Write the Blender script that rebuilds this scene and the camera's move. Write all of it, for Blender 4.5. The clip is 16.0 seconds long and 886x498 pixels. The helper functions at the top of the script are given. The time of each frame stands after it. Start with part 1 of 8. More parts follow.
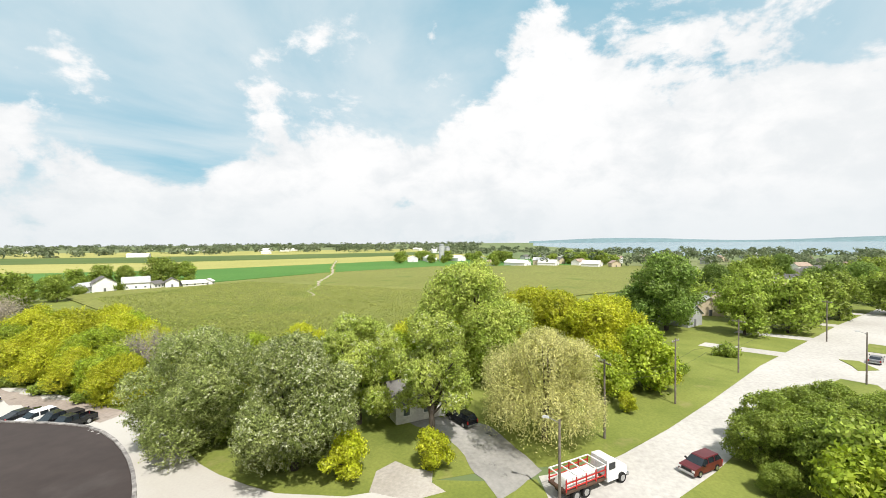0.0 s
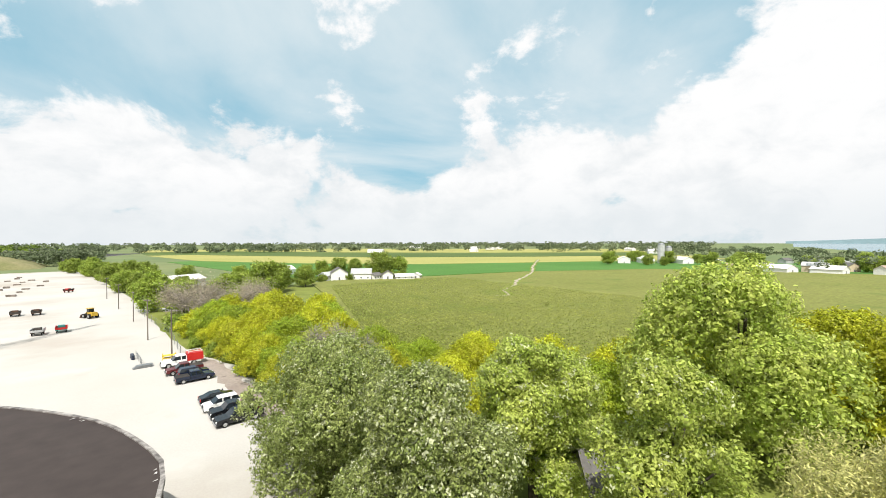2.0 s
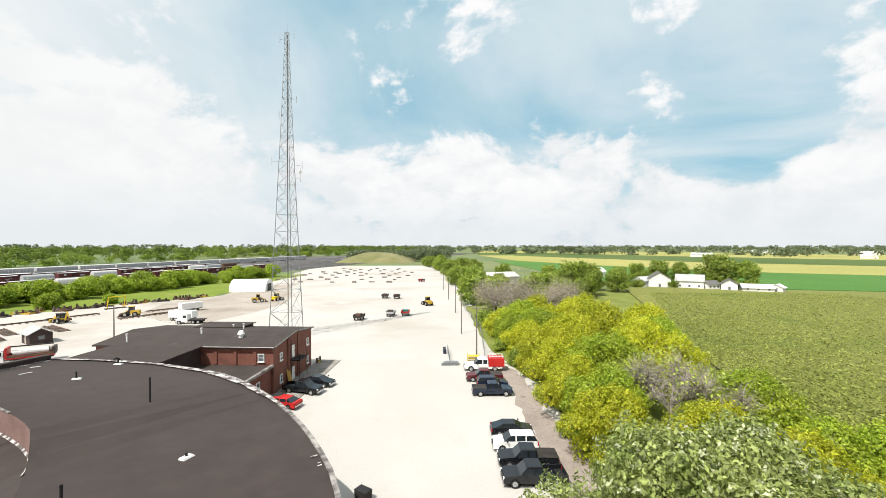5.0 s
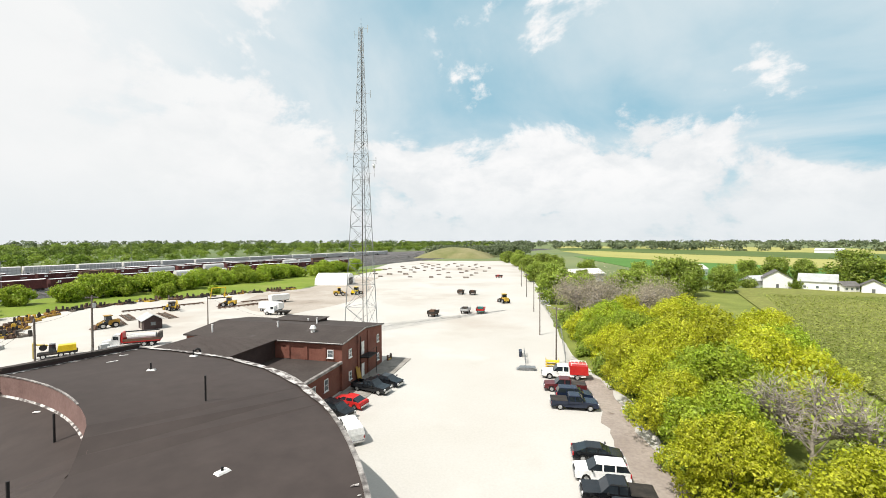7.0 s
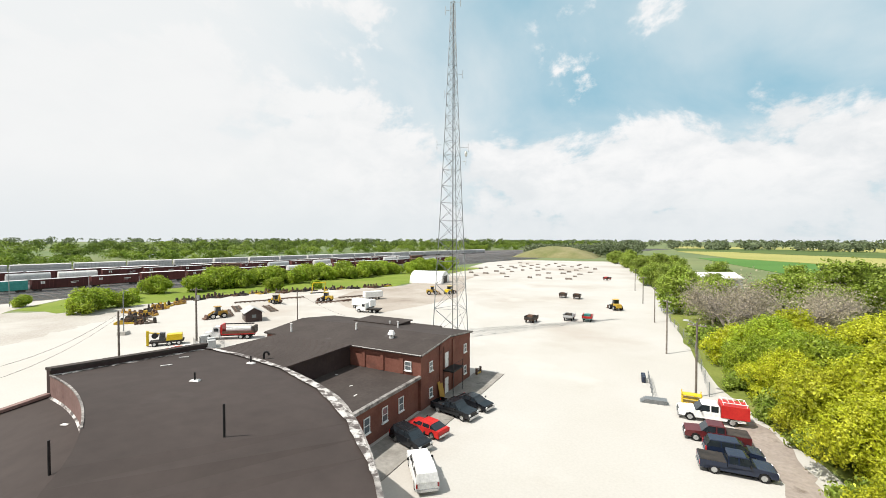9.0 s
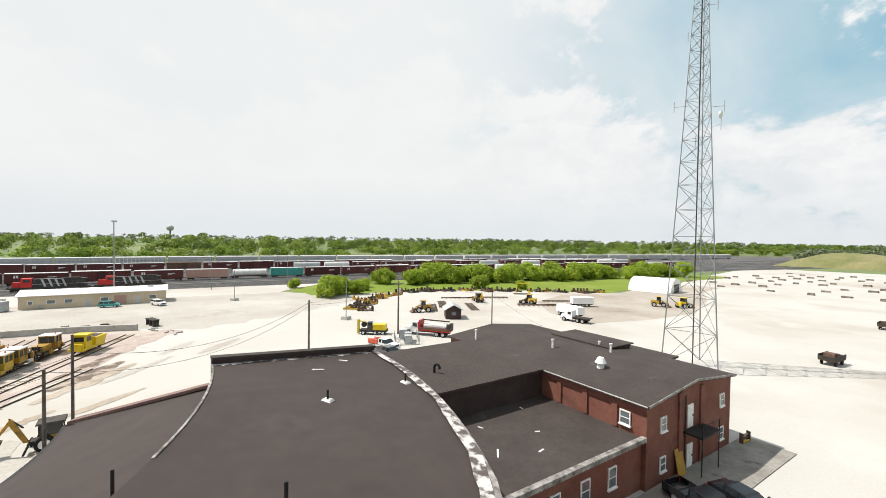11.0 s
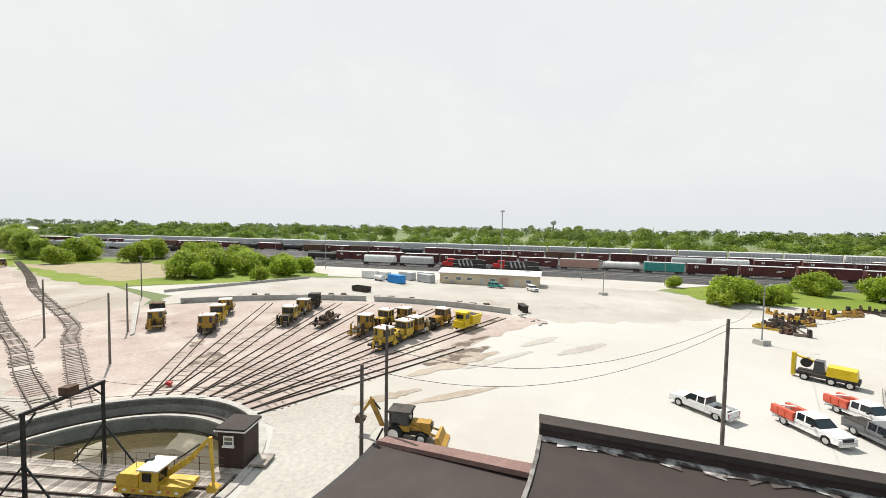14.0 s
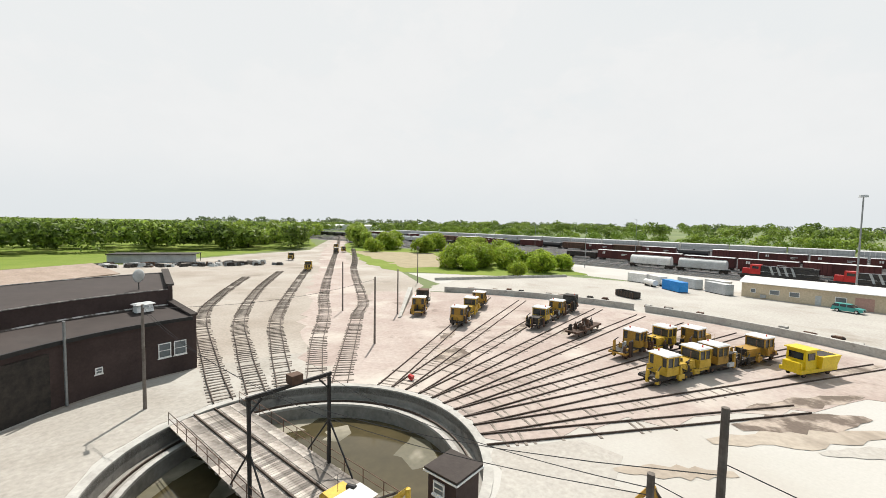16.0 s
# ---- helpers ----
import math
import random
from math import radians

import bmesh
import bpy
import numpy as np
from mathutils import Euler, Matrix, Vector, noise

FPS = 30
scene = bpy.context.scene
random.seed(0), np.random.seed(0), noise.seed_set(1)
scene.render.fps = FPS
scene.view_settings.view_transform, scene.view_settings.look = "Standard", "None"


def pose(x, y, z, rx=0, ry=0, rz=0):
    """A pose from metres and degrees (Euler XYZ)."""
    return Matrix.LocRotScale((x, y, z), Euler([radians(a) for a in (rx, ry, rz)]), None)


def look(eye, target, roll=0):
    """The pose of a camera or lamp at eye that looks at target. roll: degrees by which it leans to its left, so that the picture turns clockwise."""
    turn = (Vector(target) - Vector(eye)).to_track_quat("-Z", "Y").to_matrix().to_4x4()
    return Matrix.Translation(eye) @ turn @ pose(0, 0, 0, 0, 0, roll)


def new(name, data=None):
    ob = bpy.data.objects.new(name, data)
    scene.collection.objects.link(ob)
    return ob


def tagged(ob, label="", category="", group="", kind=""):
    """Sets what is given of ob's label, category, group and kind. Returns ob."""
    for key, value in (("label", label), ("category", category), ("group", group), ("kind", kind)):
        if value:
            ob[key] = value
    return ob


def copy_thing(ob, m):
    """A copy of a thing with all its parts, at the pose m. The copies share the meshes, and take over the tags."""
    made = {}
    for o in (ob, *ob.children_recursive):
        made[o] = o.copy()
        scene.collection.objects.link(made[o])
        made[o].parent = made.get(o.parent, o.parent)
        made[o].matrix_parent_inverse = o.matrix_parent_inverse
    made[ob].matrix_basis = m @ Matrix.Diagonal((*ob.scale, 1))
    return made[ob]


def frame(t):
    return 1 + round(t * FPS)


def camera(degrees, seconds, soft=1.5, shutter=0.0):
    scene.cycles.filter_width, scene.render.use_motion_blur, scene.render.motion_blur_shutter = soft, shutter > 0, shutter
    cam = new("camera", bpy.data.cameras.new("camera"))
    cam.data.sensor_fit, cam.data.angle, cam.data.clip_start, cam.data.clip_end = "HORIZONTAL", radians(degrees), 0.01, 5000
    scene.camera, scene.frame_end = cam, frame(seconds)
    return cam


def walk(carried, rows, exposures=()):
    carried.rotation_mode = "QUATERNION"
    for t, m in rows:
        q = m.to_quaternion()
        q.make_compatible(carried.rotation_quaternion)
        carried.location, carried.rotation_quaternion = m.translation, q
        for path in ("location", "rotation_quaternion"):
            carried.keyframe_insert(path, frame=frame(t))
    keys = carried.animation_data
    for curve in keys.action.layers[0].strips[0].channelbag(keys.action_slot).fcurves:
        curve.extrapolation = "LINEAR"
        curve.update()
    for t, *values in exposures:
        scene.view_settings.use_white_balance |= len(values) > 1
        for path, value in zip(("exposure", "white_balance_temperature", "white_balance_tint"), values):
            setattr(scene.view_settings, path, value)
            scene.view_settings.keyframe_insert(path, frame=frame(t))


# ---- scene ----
cam = camera(94.1, 16.0, 0.4)

PATH = [
    # seconds, x, y, z, yaw, pitch, roll
    (0, 10.30, 1.00, 24.90, -65.80, -1.09, -0.44),
    (0.5, 14.60, 2.60, 24.40, -60.95, -0.95, -0.12),
    (1, 19.30, 4.95, 24.05, -54.50, -0.97, -0.08),
    (1.5, 24.10, 7.75, 23.78, -46.70, -1.05, -0.19),
    (2, 28.12, 10.99, 23.53, -37.93, -1.03, -0.17),
    (2.5, 31.19, 14.29, 23.28, -28.13, -0.90, -0.13),
    (3, 33.77, 18.13, 22.90, -18.29, -0.73, -0.20),
    (3.5, 34.29, 21.85, 22.49, -10.76, -0.56, -0.21),
    (4, 34.50, 25.51, 22.08, -4.16, -0.44, -0.22),
    (4.5, 33.77, 29.25, 21.78, 0.00, -0.49, -0.10),
    (6.8, 33.80, 36.85, 21.51, 12.86, -1.11, -0.18),
    (7, 34.14, 37.16, 21.49, 14.03, -1.16, -0.19),
    (7.5, 34.32, 38.45, 21.41, 16.38, -1.29, -0.26),
    (8, 33.44, 41.23, 21.24, 18.81, -1.36, -0.18),
    (10.3, 27.42, 55.62, 20.14, 45.30, -1.19, 0.48),
    (11, 23.75, 59.17, 19.66, 56.47, -1.30, 0.79),
    (11.5, 20.76, 60.83, 19.40, 64.85, -1.49, 0.92),
    (12, 17.58, 62.19, 19.05, 73.70, -1.69, 0.87),
    (12.5, 14.27, 62.97, 18.69, 82.25, -1.92, 0.82),
    (13, 10.71, 63.14, 18.33, 89.50, -2.21, 0.82),
    (13.5, 7.42, 62.72, 18.01, 96.75, -2.53, 0.92),
    (14, 4.46, 62.02, 17.74, 105.00, -2.87, 0.99),
    (14.5, 1.75, 61.19, 17.50, 113.65, -3.23, 1.06),
    (15, -0.01, 60.92, 17.21, 122.09, -3.49, 1.07),
    (15.5, -3.30, 58.61, 16.82, 130.63, -3.66, 1.07),
    (16, -6.12, 55.94, 16.27, 140.11, -3.62, 1.04),
]
walk(cam, [(t, pose(x, y, z, 90 + pitch, 0, yaw) @ pose(0, 0, 0, 0, 0, roll))
           for t, x, y, z, yaw, pitch, roll in PATH],
     [(0, 0.42), (3.5, 0.40), (7.5, 0.36), (11, 0.32), (16, 0.28)])

# ---------------------------------------------------------------- world and sun
SUN_EL, SUN_AZ = 57.0, 221.0          # azimuth clockwise from +y
az, el = radians(SUN_AZ), radians(SUN_EL)
SUN_DIR = Vector((math.sin(az) * math.cos(el), math.cos(az) * math.cos(el), math.sin(el)))
sun = new("sun", bpy.data.lights.new("sun", "SUN"))
sun.data.energy, sun.data.angle, sun.data.color = 4.8, radians(0.6), (1.0, 0.955, 0.88)
sun.matrix_world = look((0, 0, 90), Vector((0, 0, 90)) - SUN_DIR)

world = bpy.data.worlds.new("sky")
scene.world = world
world.use_nodes = True
wn, wl = world.node_tree.nodes, world.node_tree.links
bg = wn["Background"]
sky = wn.new("ShaderNodeTexSky")
sky.sky_type, sky.sun_disc = "NISHITA", False
sky.sun_elevation, sky.sun_rotation = el, az
sky.air_density, sky.dust_density = 1.0, 1.5


def wmath(op, a, b=None, c=None, clamp=False):
    n = wn.new("ShaderNodeMath")
    n.operation, n.use_clamp = op, clamp
    for i, v in enumerate((a, b, c)):
        if v is None:
            continue
        if isinstance(v, (int, float)):
            n.inputs[i].default_value = v
        else:
            wl.new(v, n.inputs[i])
    return n.outputs[0]


def wramp(v, lo, hi):
    n = wn.new("ShaderNodeMapRange")
    n.interpolation_type = "SMOOTHSTEP"
    wl.new(v, n.inputs[0])
    n.inputs[1].default_value, n.inputs[2].default_value = lo, hi
    return n.outputs[0]


def wmix(f, a, b):
    n = wn.new("ShaderNodeMix")
    n.data_type = "RGBA"
    for k, v in ((0, f), (6, a), (7, b)):
        if isinstance(v, tuple):
            n.inputs[k].default_value = (*v, 1)
        elif isinstance(v, (int, float)):
            n.inputs[k].default_value = v
        else:
            wl.new(v, n.inputs[k])
    return n.outputs[2]


tc = wn.new("ShaderNodeTexCoord")
sep = wn.new("ShaderNodeSeparateXYZ")
wl.new(tc.outputs["Generated"], sep.inputs[0])
dx, dy, dz = sep.outputs
up = wmath("MAXIMUM", dz, 0.0)
den = wmath("ADD", up, 0.16)
comb = wn.new("ShaderNodeCombineXYZ")
wl.new(wmath("DIVIDE", dx, den), comb.inputs[0])
wl.new(wmath("DIVIDE", dy, den), comb.inputs[1])


def wnoise(vec, scale, detail, rough, off, distort=0.0):
    mp = wn.new("ShaderNodeMapping")
    mp.inputs[1].default_value = off
    wl.new(vec, mp.inputs[0])
    n = wn.new("ShaderNodeTexNoise")
    n.inputs["Scale"].default_value, n.inputs["Detail"].default_value = scale, detail
    n.inputs["Roughness"].default_value, n.inputs["Distortion"].default_value = rough, distort
    wl.new(mp.outputs[0], n.inputs["Vector"])
    return n.outputs[0]


# soft high cloud, heaped cloud near the horizon, and a bright veil that thickens towards the sun
wisp = wnoise(comb.outputs[0], 0.55, 7.0, 0.55, (3.1, 7.4, 0.0), 0.5)
puff = wn.new("ShaderNodeVectorMath")
puff.operation = "MULTIPLY"
wl.new(tc.outputs["Generated"], puff.inputs[0])
puff.inputs[1].default_value = (1.0, 1.0, 1.55)
heap = wnoise(puff.outputs[0], 3.1, 12.0, 0.60, (5.3, 1.9, 2.2), 0.2)
billow = wnoise(puff.outputs[0], 11.0, 6.0, 0.6, (1.0, 4.0, 7.0), 0.3)
sunward = wmath("ADD", wmath("MULTIPLY", dx, SUN_DIR.x / math.cos(el)), wmath("MULTIPLY", dy, SUN_DIR.y / math.cos(el)))
veil = wramp(sunward, -0.72, 0.30)
low = wmath("SUBTRACT", 1.0, wramp(dz, 0.12, 0.36))
bank = wramp(wmath("ADD", wmath("MULTIPLY", dx, 0.94), wmath("MULTIPLY", dy, -0.34)), 0.72, 1.0)     # a broad white cloud bank to the south-east
wispf = wmath("MULTIPLY", wramp(wmath("ADD", wisp, wmath("MULTIPLY", veil, 0.16)), 0.34, 0.68), 0.85)
heapf = wramp(wmath("ADD", heap, wmath("ADD", wmath("MULTIPLY", low, 0.17), wmath("ADD", wmath("MULTIPLY", veil, 0.08), wmath("MULTIPLY", bank, 0.14)))), 0.56, 0.635)
shade = wramp(wmath("ADD", wmath("MULTIPLY", heap, 0.6), wmath("MULTIPLY", billow, 0.4)), 0.40, 0.60)
blue = wmix(0.5, (0.24, 0.60, 0.77), (0.32, 0.66, 0.80))
nis = wn.new("ShaderNodeVectorMath")
nis.operation = "SCALE"
wl.new(sky.outputs[0], nis.inputs[0])
nis.inputs[3].default_value = 0.10
clear = wmix(0.72, nis.outputs[0], blue)
c1 = wmix(wispf, clear, (0.82, 0.88, 0.90))
c2 = wmix(heapf, c1, wmix(shade, (0.82, 0.85, 0.87), (0.99, 0.99, 0.99)))
c3 = wmix(wmath("MULTIPLY", veil, 0.88), c2, (0.93, 0.94, 0.94))
haze = wmath("SUBTRACT", 1.0, wramp(dz, 0.0, 0.16))
c4 = wmix(wmath("MULTIPLY", haze, 0.7), c3, (0.78, 0.83, 0.86))
wl.new(c4, bg.inputs[0])
bg.inputs[1].default_value = 0.76

# ---------------------------------------------------------------- materials
M = {}


def mat(name, a, b, scale=1.0, rough=0.85, bump=0.0, fine=None, metal=0.0, spec=0.3, island=0.0, obj=0.0, contrast=(0.35, 0.65), transl=0.0, stains=None, vary=1.0):
    """Two tones mixed by noise at two scales; island and obj vary the value from piece to piece."""
    m = bpy.data.materials.new(name)
    m.use_nodes = True
    nt = m.node_tree
    N, L = nt.nodes, nt.links
    p = N["Principled BSDF"]
    p.inputs["Roughness"].default_value, p.inputs["Metallic"].default_value = rough, metal
    p.inputs["Specular IOR Level"].default_value = spec
    t = N.new("ShaderNodeTexCoord")

    def noise_tex(s, d):
        n = N.new("ShaderNodeTexNoise")
        n.inputs["Scale"].default_value, n.inputs["Detail"].default_value = s, d
        n.inputs["Roughness"].default_value = 0.6
        L.new(t.outputs["Object"], n.inputs["Vector"])
        return n.outputs[0]

    def rng(v, lo, hi, olo=0.0, ohi=1.0):
        n = N.new("ShaderNodeMapRange")
        L.new(v, n.inputs[0])
        for i, q in enumerate((lo, hi, olo, ohi)):
            n.inputs[i + 1].default_value = q
        return n.outputs[0]

    def mix(f, u, v, mode="MIX"):
        n = N.new("ShaderNodeMix")
        n.data_type, n.blend_type = "RGBA", mode
        for k, q in ((0, f), (6, u), (7, v)):
            if isinstance(q, tuple):
                n.inputs[k].default_value = (*q, 1)
            elif isinstance(q, (int, float)):
                n.inputs[k].default_value = q
            else:
                L.new(q, n.inputs[k])
        return n.outputs[2]

    big = noise_tex(scale, 4.0)
    small = noise_tex(fine or scale * 9.0, 3.0)
    col = mix(rng(big, *contrast), a, b)
    dark = rng(small, 0.25, 0.75, 1 - 0.18 * vary, 1 + 0.12 * vary)
    val = N.new("ShaderNodeVectorMath")
    val.operation = "SCALE"
    L.new(col, val.inputs[0])
    L.new(dark, val.inputs[3])
    out = val.outputs[0]
    if stains:
        for colour, sc, lo, hi in stains:
            out = mix(rng(noise_tex(sc, 5.0), lo, hi), out, colour)
    for amount, node, sock in ((island, "ShaderNodeNewGeometry", "Random Per Island"), (obj, "ShaderNodeObjectInfo", "Random")):
        if amount:
            g = N.new(node)
            v2 = N.new("ShaderNodeVectorMath")
            v2.operation = "SCALE"
            L.new(out, v2.inputs[0])
            L.new(rng(g.outputs[sock], 0, 1, 1 - amount, 1 + amount), v2.inputs[3])
            out = v2.outputs[0]
    L.new(out, p.inputs["Base Color"])
    if bump:
        bn = N.new("ShaderNodeBump")
        bn.inputs["Strength"].default_value, bn.inputs["Distance"].default_value = bump, 0.05
        L.new(small, bn.inputs["Height"])
        L.new(bn.outputs[0], p.inputs["Normal"])
    if transl:
        tr = N.new("ShaderNodeBsdfTranslucent")
        ms = N.new("ShaderNodeMixShader")
        ms.inputs[0].default_value = transl
        L.new(out, tr.inputs[0])
        L.new(p.outputs[0], ms.inputs[1])
        L.new(tr.outputs[0], ms.inputs[2])
        L.new(ms.outputs[0], N["Material Output"].inputs[0])
    M[name] = m
    return m


mat("gravel", (0.41, 0.392, 0.36), (0.45, 0.437, 0.412), 0.03, 0.95, 0.3, 4.0, vary=0.35,
    stains=[((0.325, 0.28, 0.235), 0.02, 0.49, 0.74), ((0.48, 0.465, 0.435), 0.05, 0.56, 0.74), ((0.25, 0.22, 0.185), 0.10, 0.70, 0.84)])
mat("dirt", (0.30, 0.25, 0.20), (0.40, 0.35, 0.29), 0.06, 0.95, 0.6, 1.6, stains=[((0.19, 0.155, 0.125), 0.11, 0.56, 0.72)])
mat("pink_gravel", (0.325, 0.258, 0.228), (0.405, 0.345, 0.31), 0.10, 0.95, 0.6, 2.0, stains=[((0.18, 0.14, 0.12), 0.22, 0.60, 0.74), ((0.48, 0.44, 0.39), 0.08, 0.52, 0.72)])
mat("oily", (0.13, 0.10, 0.08), (0.36, 0.30, 0.25), 0.45, 0.9, 0.4, 3.0, contrast=(0.45, 0.60))
mat("dusty_earth", (0.285, 0.245, 0.205), (0.38, 0.345, 0.305), 0.05, 0.95, 0.4, 2.5, stains=[((0.20, 0.165, 0.135), 0.08, 0.60, 0.76), ((0.43, 0.40, 0.36), 0.035, 0.56, 0.72)])
mat("dusty_gravel", (0.345, 0.318, 0.284), (0.41, 0.39, 0.355), 0.06, 0.95, 0.4, 2.5, stains=[((0.26, 0.225, 0.19), 0.09, 0.60, 0.76), ((0.43, 0.41, 0.38), 0.04, 0.54, 0.70)])
mat("beaten_earth", (0.31, 0.285, 0.25), (0.385, 0.36, 0.325), 0.12, 0.95, 0.4, 2.5, stains=[((0.22, 0.19, 0.16), 0.16, 0.60, 0.76), ((0.43, 0.41, 0.375), 0.07, 0.54, 0.70)])
mat("dusty_glass", (0.035, 0.04, 0.042), (0.07, 0.075, 0.075), 1.0, 0.25, 0.0, 4.0, spec=0.4)
mat("ballast", (0.085, 0.08, 0.08), (0.14, 0.13, 0.13), 0.08, 0.95, 0.5, 2.0, stains=[((0.2, 0.185, 0.175), 0.03, 0.55, 0.72)])
mat("asphalt", (0.36, 0.345, 0.32), (0.44, 0.425, 0.40), 0.05, 0.9, 0.25, 1.5)
mat("old_asphalt", (0.20, 0.195, 0.185), (0.31, 0.30, 0.28), 0.12, 0.9, 0.4, 1.8, stains=[((0.08, 0.08, 0.075), 0.5, 0.60, 0.70)])
mat("lawn", (0.125, 0.155, 0.028), (0.185, 0.21, 0.045), 0.10, 0.95, 0.6, 2.5, stains=[((0.24, 0.21, 0.09), 0.13, 0.60, 0.78)])
mat("meadow", (0.12, 0.18, 0.014), (0.17, 0.215, 0.03), 0.06, 0.95, 0.6, 1.5, stains=[((0.22, 0.22, 0.06), 0.07, 0.58, 0.76)])
mat("mound_grass", (0.13, 0.14, 0.05), (0.22, 0.20, 0.10), 0.05, 0.95, 0.5, 0.8)
mat("reeds", (0.27, 0.225, 0.14), (0.33, 0.28, 0.18), 0.2, 0.95, 0.6, 2.0)
mat("crop", (0.15, 0.165, 0.035), (0.18, 0.19, 0.045), 0.012, 0.95, 0.9, 0.8, vary=2.2, stains=[((0.10, 0.135, 0.022), 0.045, 0.56, 0.72), ((0.17, 0.19, 0.05), 0.018, 0.58, 0.74)])
mat("bean_field", (0.055, 0.15, 0.022), (0.075, 0.175, 0.03), 0.01, 0.95, 0.6, 0.5)
mat("ripe_field", (0.27, 0.27, 0.075), (0.33, 0.31, 0.10), 0.006, 0.95, 0.4, 0.3)
mat("dark_field", (0.06, 0.10, 0.02), (0.09, 0.13, 0.03), 0.006, 0.95, 0.4, 0.3)
mat("far_land", (0.10, 0.15, 0.06), (0.17, 0.19, 0.08), 0.003, 0.95, 0.0, 0.02)
mat("water", (0.10, 0.19, 0.23), (0.13, 0.23, 0.27), 0.002, 0.25, 0.0, 0.05)
# wooded far shore, with the blue of the haze put into its colour
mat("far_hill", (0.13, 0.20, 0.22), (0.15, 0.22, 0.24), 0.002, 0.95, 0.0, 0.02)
mat("membrane", (0.0385, 0.0295, 0.0265), (0.049, 0.038, 0.0345), 0.07, 0.75, 0.12, 0.7, spec=0.25, stains=[((0.070, 0.060, 0.056), 0.10, 0.62, 0.80), ((0.033, 0.027, 0.025), 0.18, 0.64, 0.78)])
mat("felt", (0.040, 0.0315, 0.028), (0.054, 0.0435, 0.039), 0.25, 0.85, 0.3, 3.0, stains=[((0.085, 0.08, 0.076), 0.3, 0.66, 0.78)])
mat("flashing", (0.34, 0.32, 0.30), (0.09, 0.08, 0.076), 1.6, 0.6, 0.1, 4.0)
mat("sealant", (0.50, 0.48, 0.46), (0.085, 0.07, 0.065), 1.1, 0.7, 0.1, 5.0, contrast=(0.46, 0.56))
mat("stony", (0.24, 0.20, 0.175), (0.33, 0.285, 0.25), 0.2, 0.95, 0.8, 2.5, stains=[((0.14, 0.11, 0.09), 0.4, 0.58, 0.72)])
mat("red_brick", (0.155, 0.058, 0.042), (0.20, 0.085, 0.062), 0.5, 0.9, 0.4, 5.0, stains=[((0.10, 0.045, 0.036), 0.4, 0.58, 0.74)])
mat("dark_brick", (0.040, 0.026, 0.024), (0.060, 0.040, 0.037), 0.4, 0.8, 0.3, 5.0)
mat("faded_brick", (0.16, 0.098, 0.086), (0.22, 0.14, 0.125), 0.4, 0.9, 0.3, 5.0)
mat("concrete", (0.33, 0.315, 0.29), (0.42, 0.405, 0.375), 0.4, 0.9, 0.2, 3.0, stains=[((0.17, 0.16, 0.145), 0.5, 0.62, 0.76)])
mat("old_concrete", (0.20, 0.185, 0.165), (0.28, 0.265, 0.24), 0.4, 0.9, 0.3, 3.0, stains=[((0.10, 0.092, 0.085), 0.6, 0.60, 0.74)])
mat("pit_floor", (0.10, 0.09, 0.055), (0.24, 0.215, 0.16), 0.12, 0.6, 0.3, 2.0, contrast=(0.44, 0.52))
mat("puddle", (0.055, 0.045, 0.022), (0.075, 0.06, 0.03), 0.2, 0.08, 0.0, 1.0, spec=0.5)
mat("plank", (0.17, 0.145, 0.125), (0.36, 0.325, 0.29), 0.8, 0.9, 0.4, 6.0, obj=0.45, island=0.3)
mat("tie_wood", (0.125, 0.105, 0.088), (0.255, 0.22, 0.19), 1.0, 0.95, 0.4, 8.0, island=0.35, obj=0.25)
mat("rail_steel", (0.055, 0.038, 0.03), (0.085, 0.062, 0.05), 2.0, 0.6, 0.1, 8.0, metal=0.3)
mat("galvanised", (0.22, 0.235, 0.24), (0.30, 0.31, 0.315), 2.0, 0.5, 0.0, 10.0, metal=0.6)
mat("rusty_steel", (0.075, 0.045, 0.032), (0.13, 0.075, 0.05), 1.2, 0.8, 0.2, 7.0, island=0.3, obj=0.3)
mat("black_steel", (0.012, 0.012, 0.013), (0.025, 0.024, 0.024), 1.5, 0.6, 0.0, 8.0)
mat("pole_wood", (0.12, 0.10, 0.085), (0.20, 0.175, 0.155), 1.5, 0.95, 0.3, 9.0, obj=0.25)
mat("yellow_paint", (0.46, 0.29, 0.03), (0.54, 0.36, 0.05), 0.8, 0.5, 0.05, 5.0, obj=0.12, stains=[((0.20, 0.13, 0.03), 1.1, 0.60, 0.74)])
mat("bright_yellow", (0.60, 0.42, 0.010), (0.66, 0.48, 0.02), 0.8, 0.4, 0.0, 5.0, obj=0.06)
mat("ochre_paint", (0.33, 0.185, 0.03), (0.42, 0.245, 0.045), 0.8, 0.55, 0.05, 5.0, obj=0.15, stains=[((0.12, 0.08, 0.04), 1.2, 0.56, 0.72)])
mat("machine_dark", (0.022, 0.02, 0.018), (0.055, 0.045, 0.038), 1.4, 0.7, 0.1, 8.0, island=0.4, obj=0.3)
mat("white_paint", (0.72, 0.72, 0.71), (0.80, 0.80, 0.79), 0.5, 0.4, 0.0, 4.0, obj=0.04)
mat("dusty_white", (0.56, 0.55, 0.53), (0.70, 0.69, 0.67), 0.5, 0.7, 0.05, 3.0, obj=0.08)
mat("cream_wall", (0.50, 0.41, 0.29), (0.57, 0.48, 0.35), 0.3, 0.85, 0.1, 3.0)
mat("blue_paint", (0.02, 0.20, 0.55), (0.03, 0.25, 0.62), 0.5, 0.5, 0.0, 4.0)
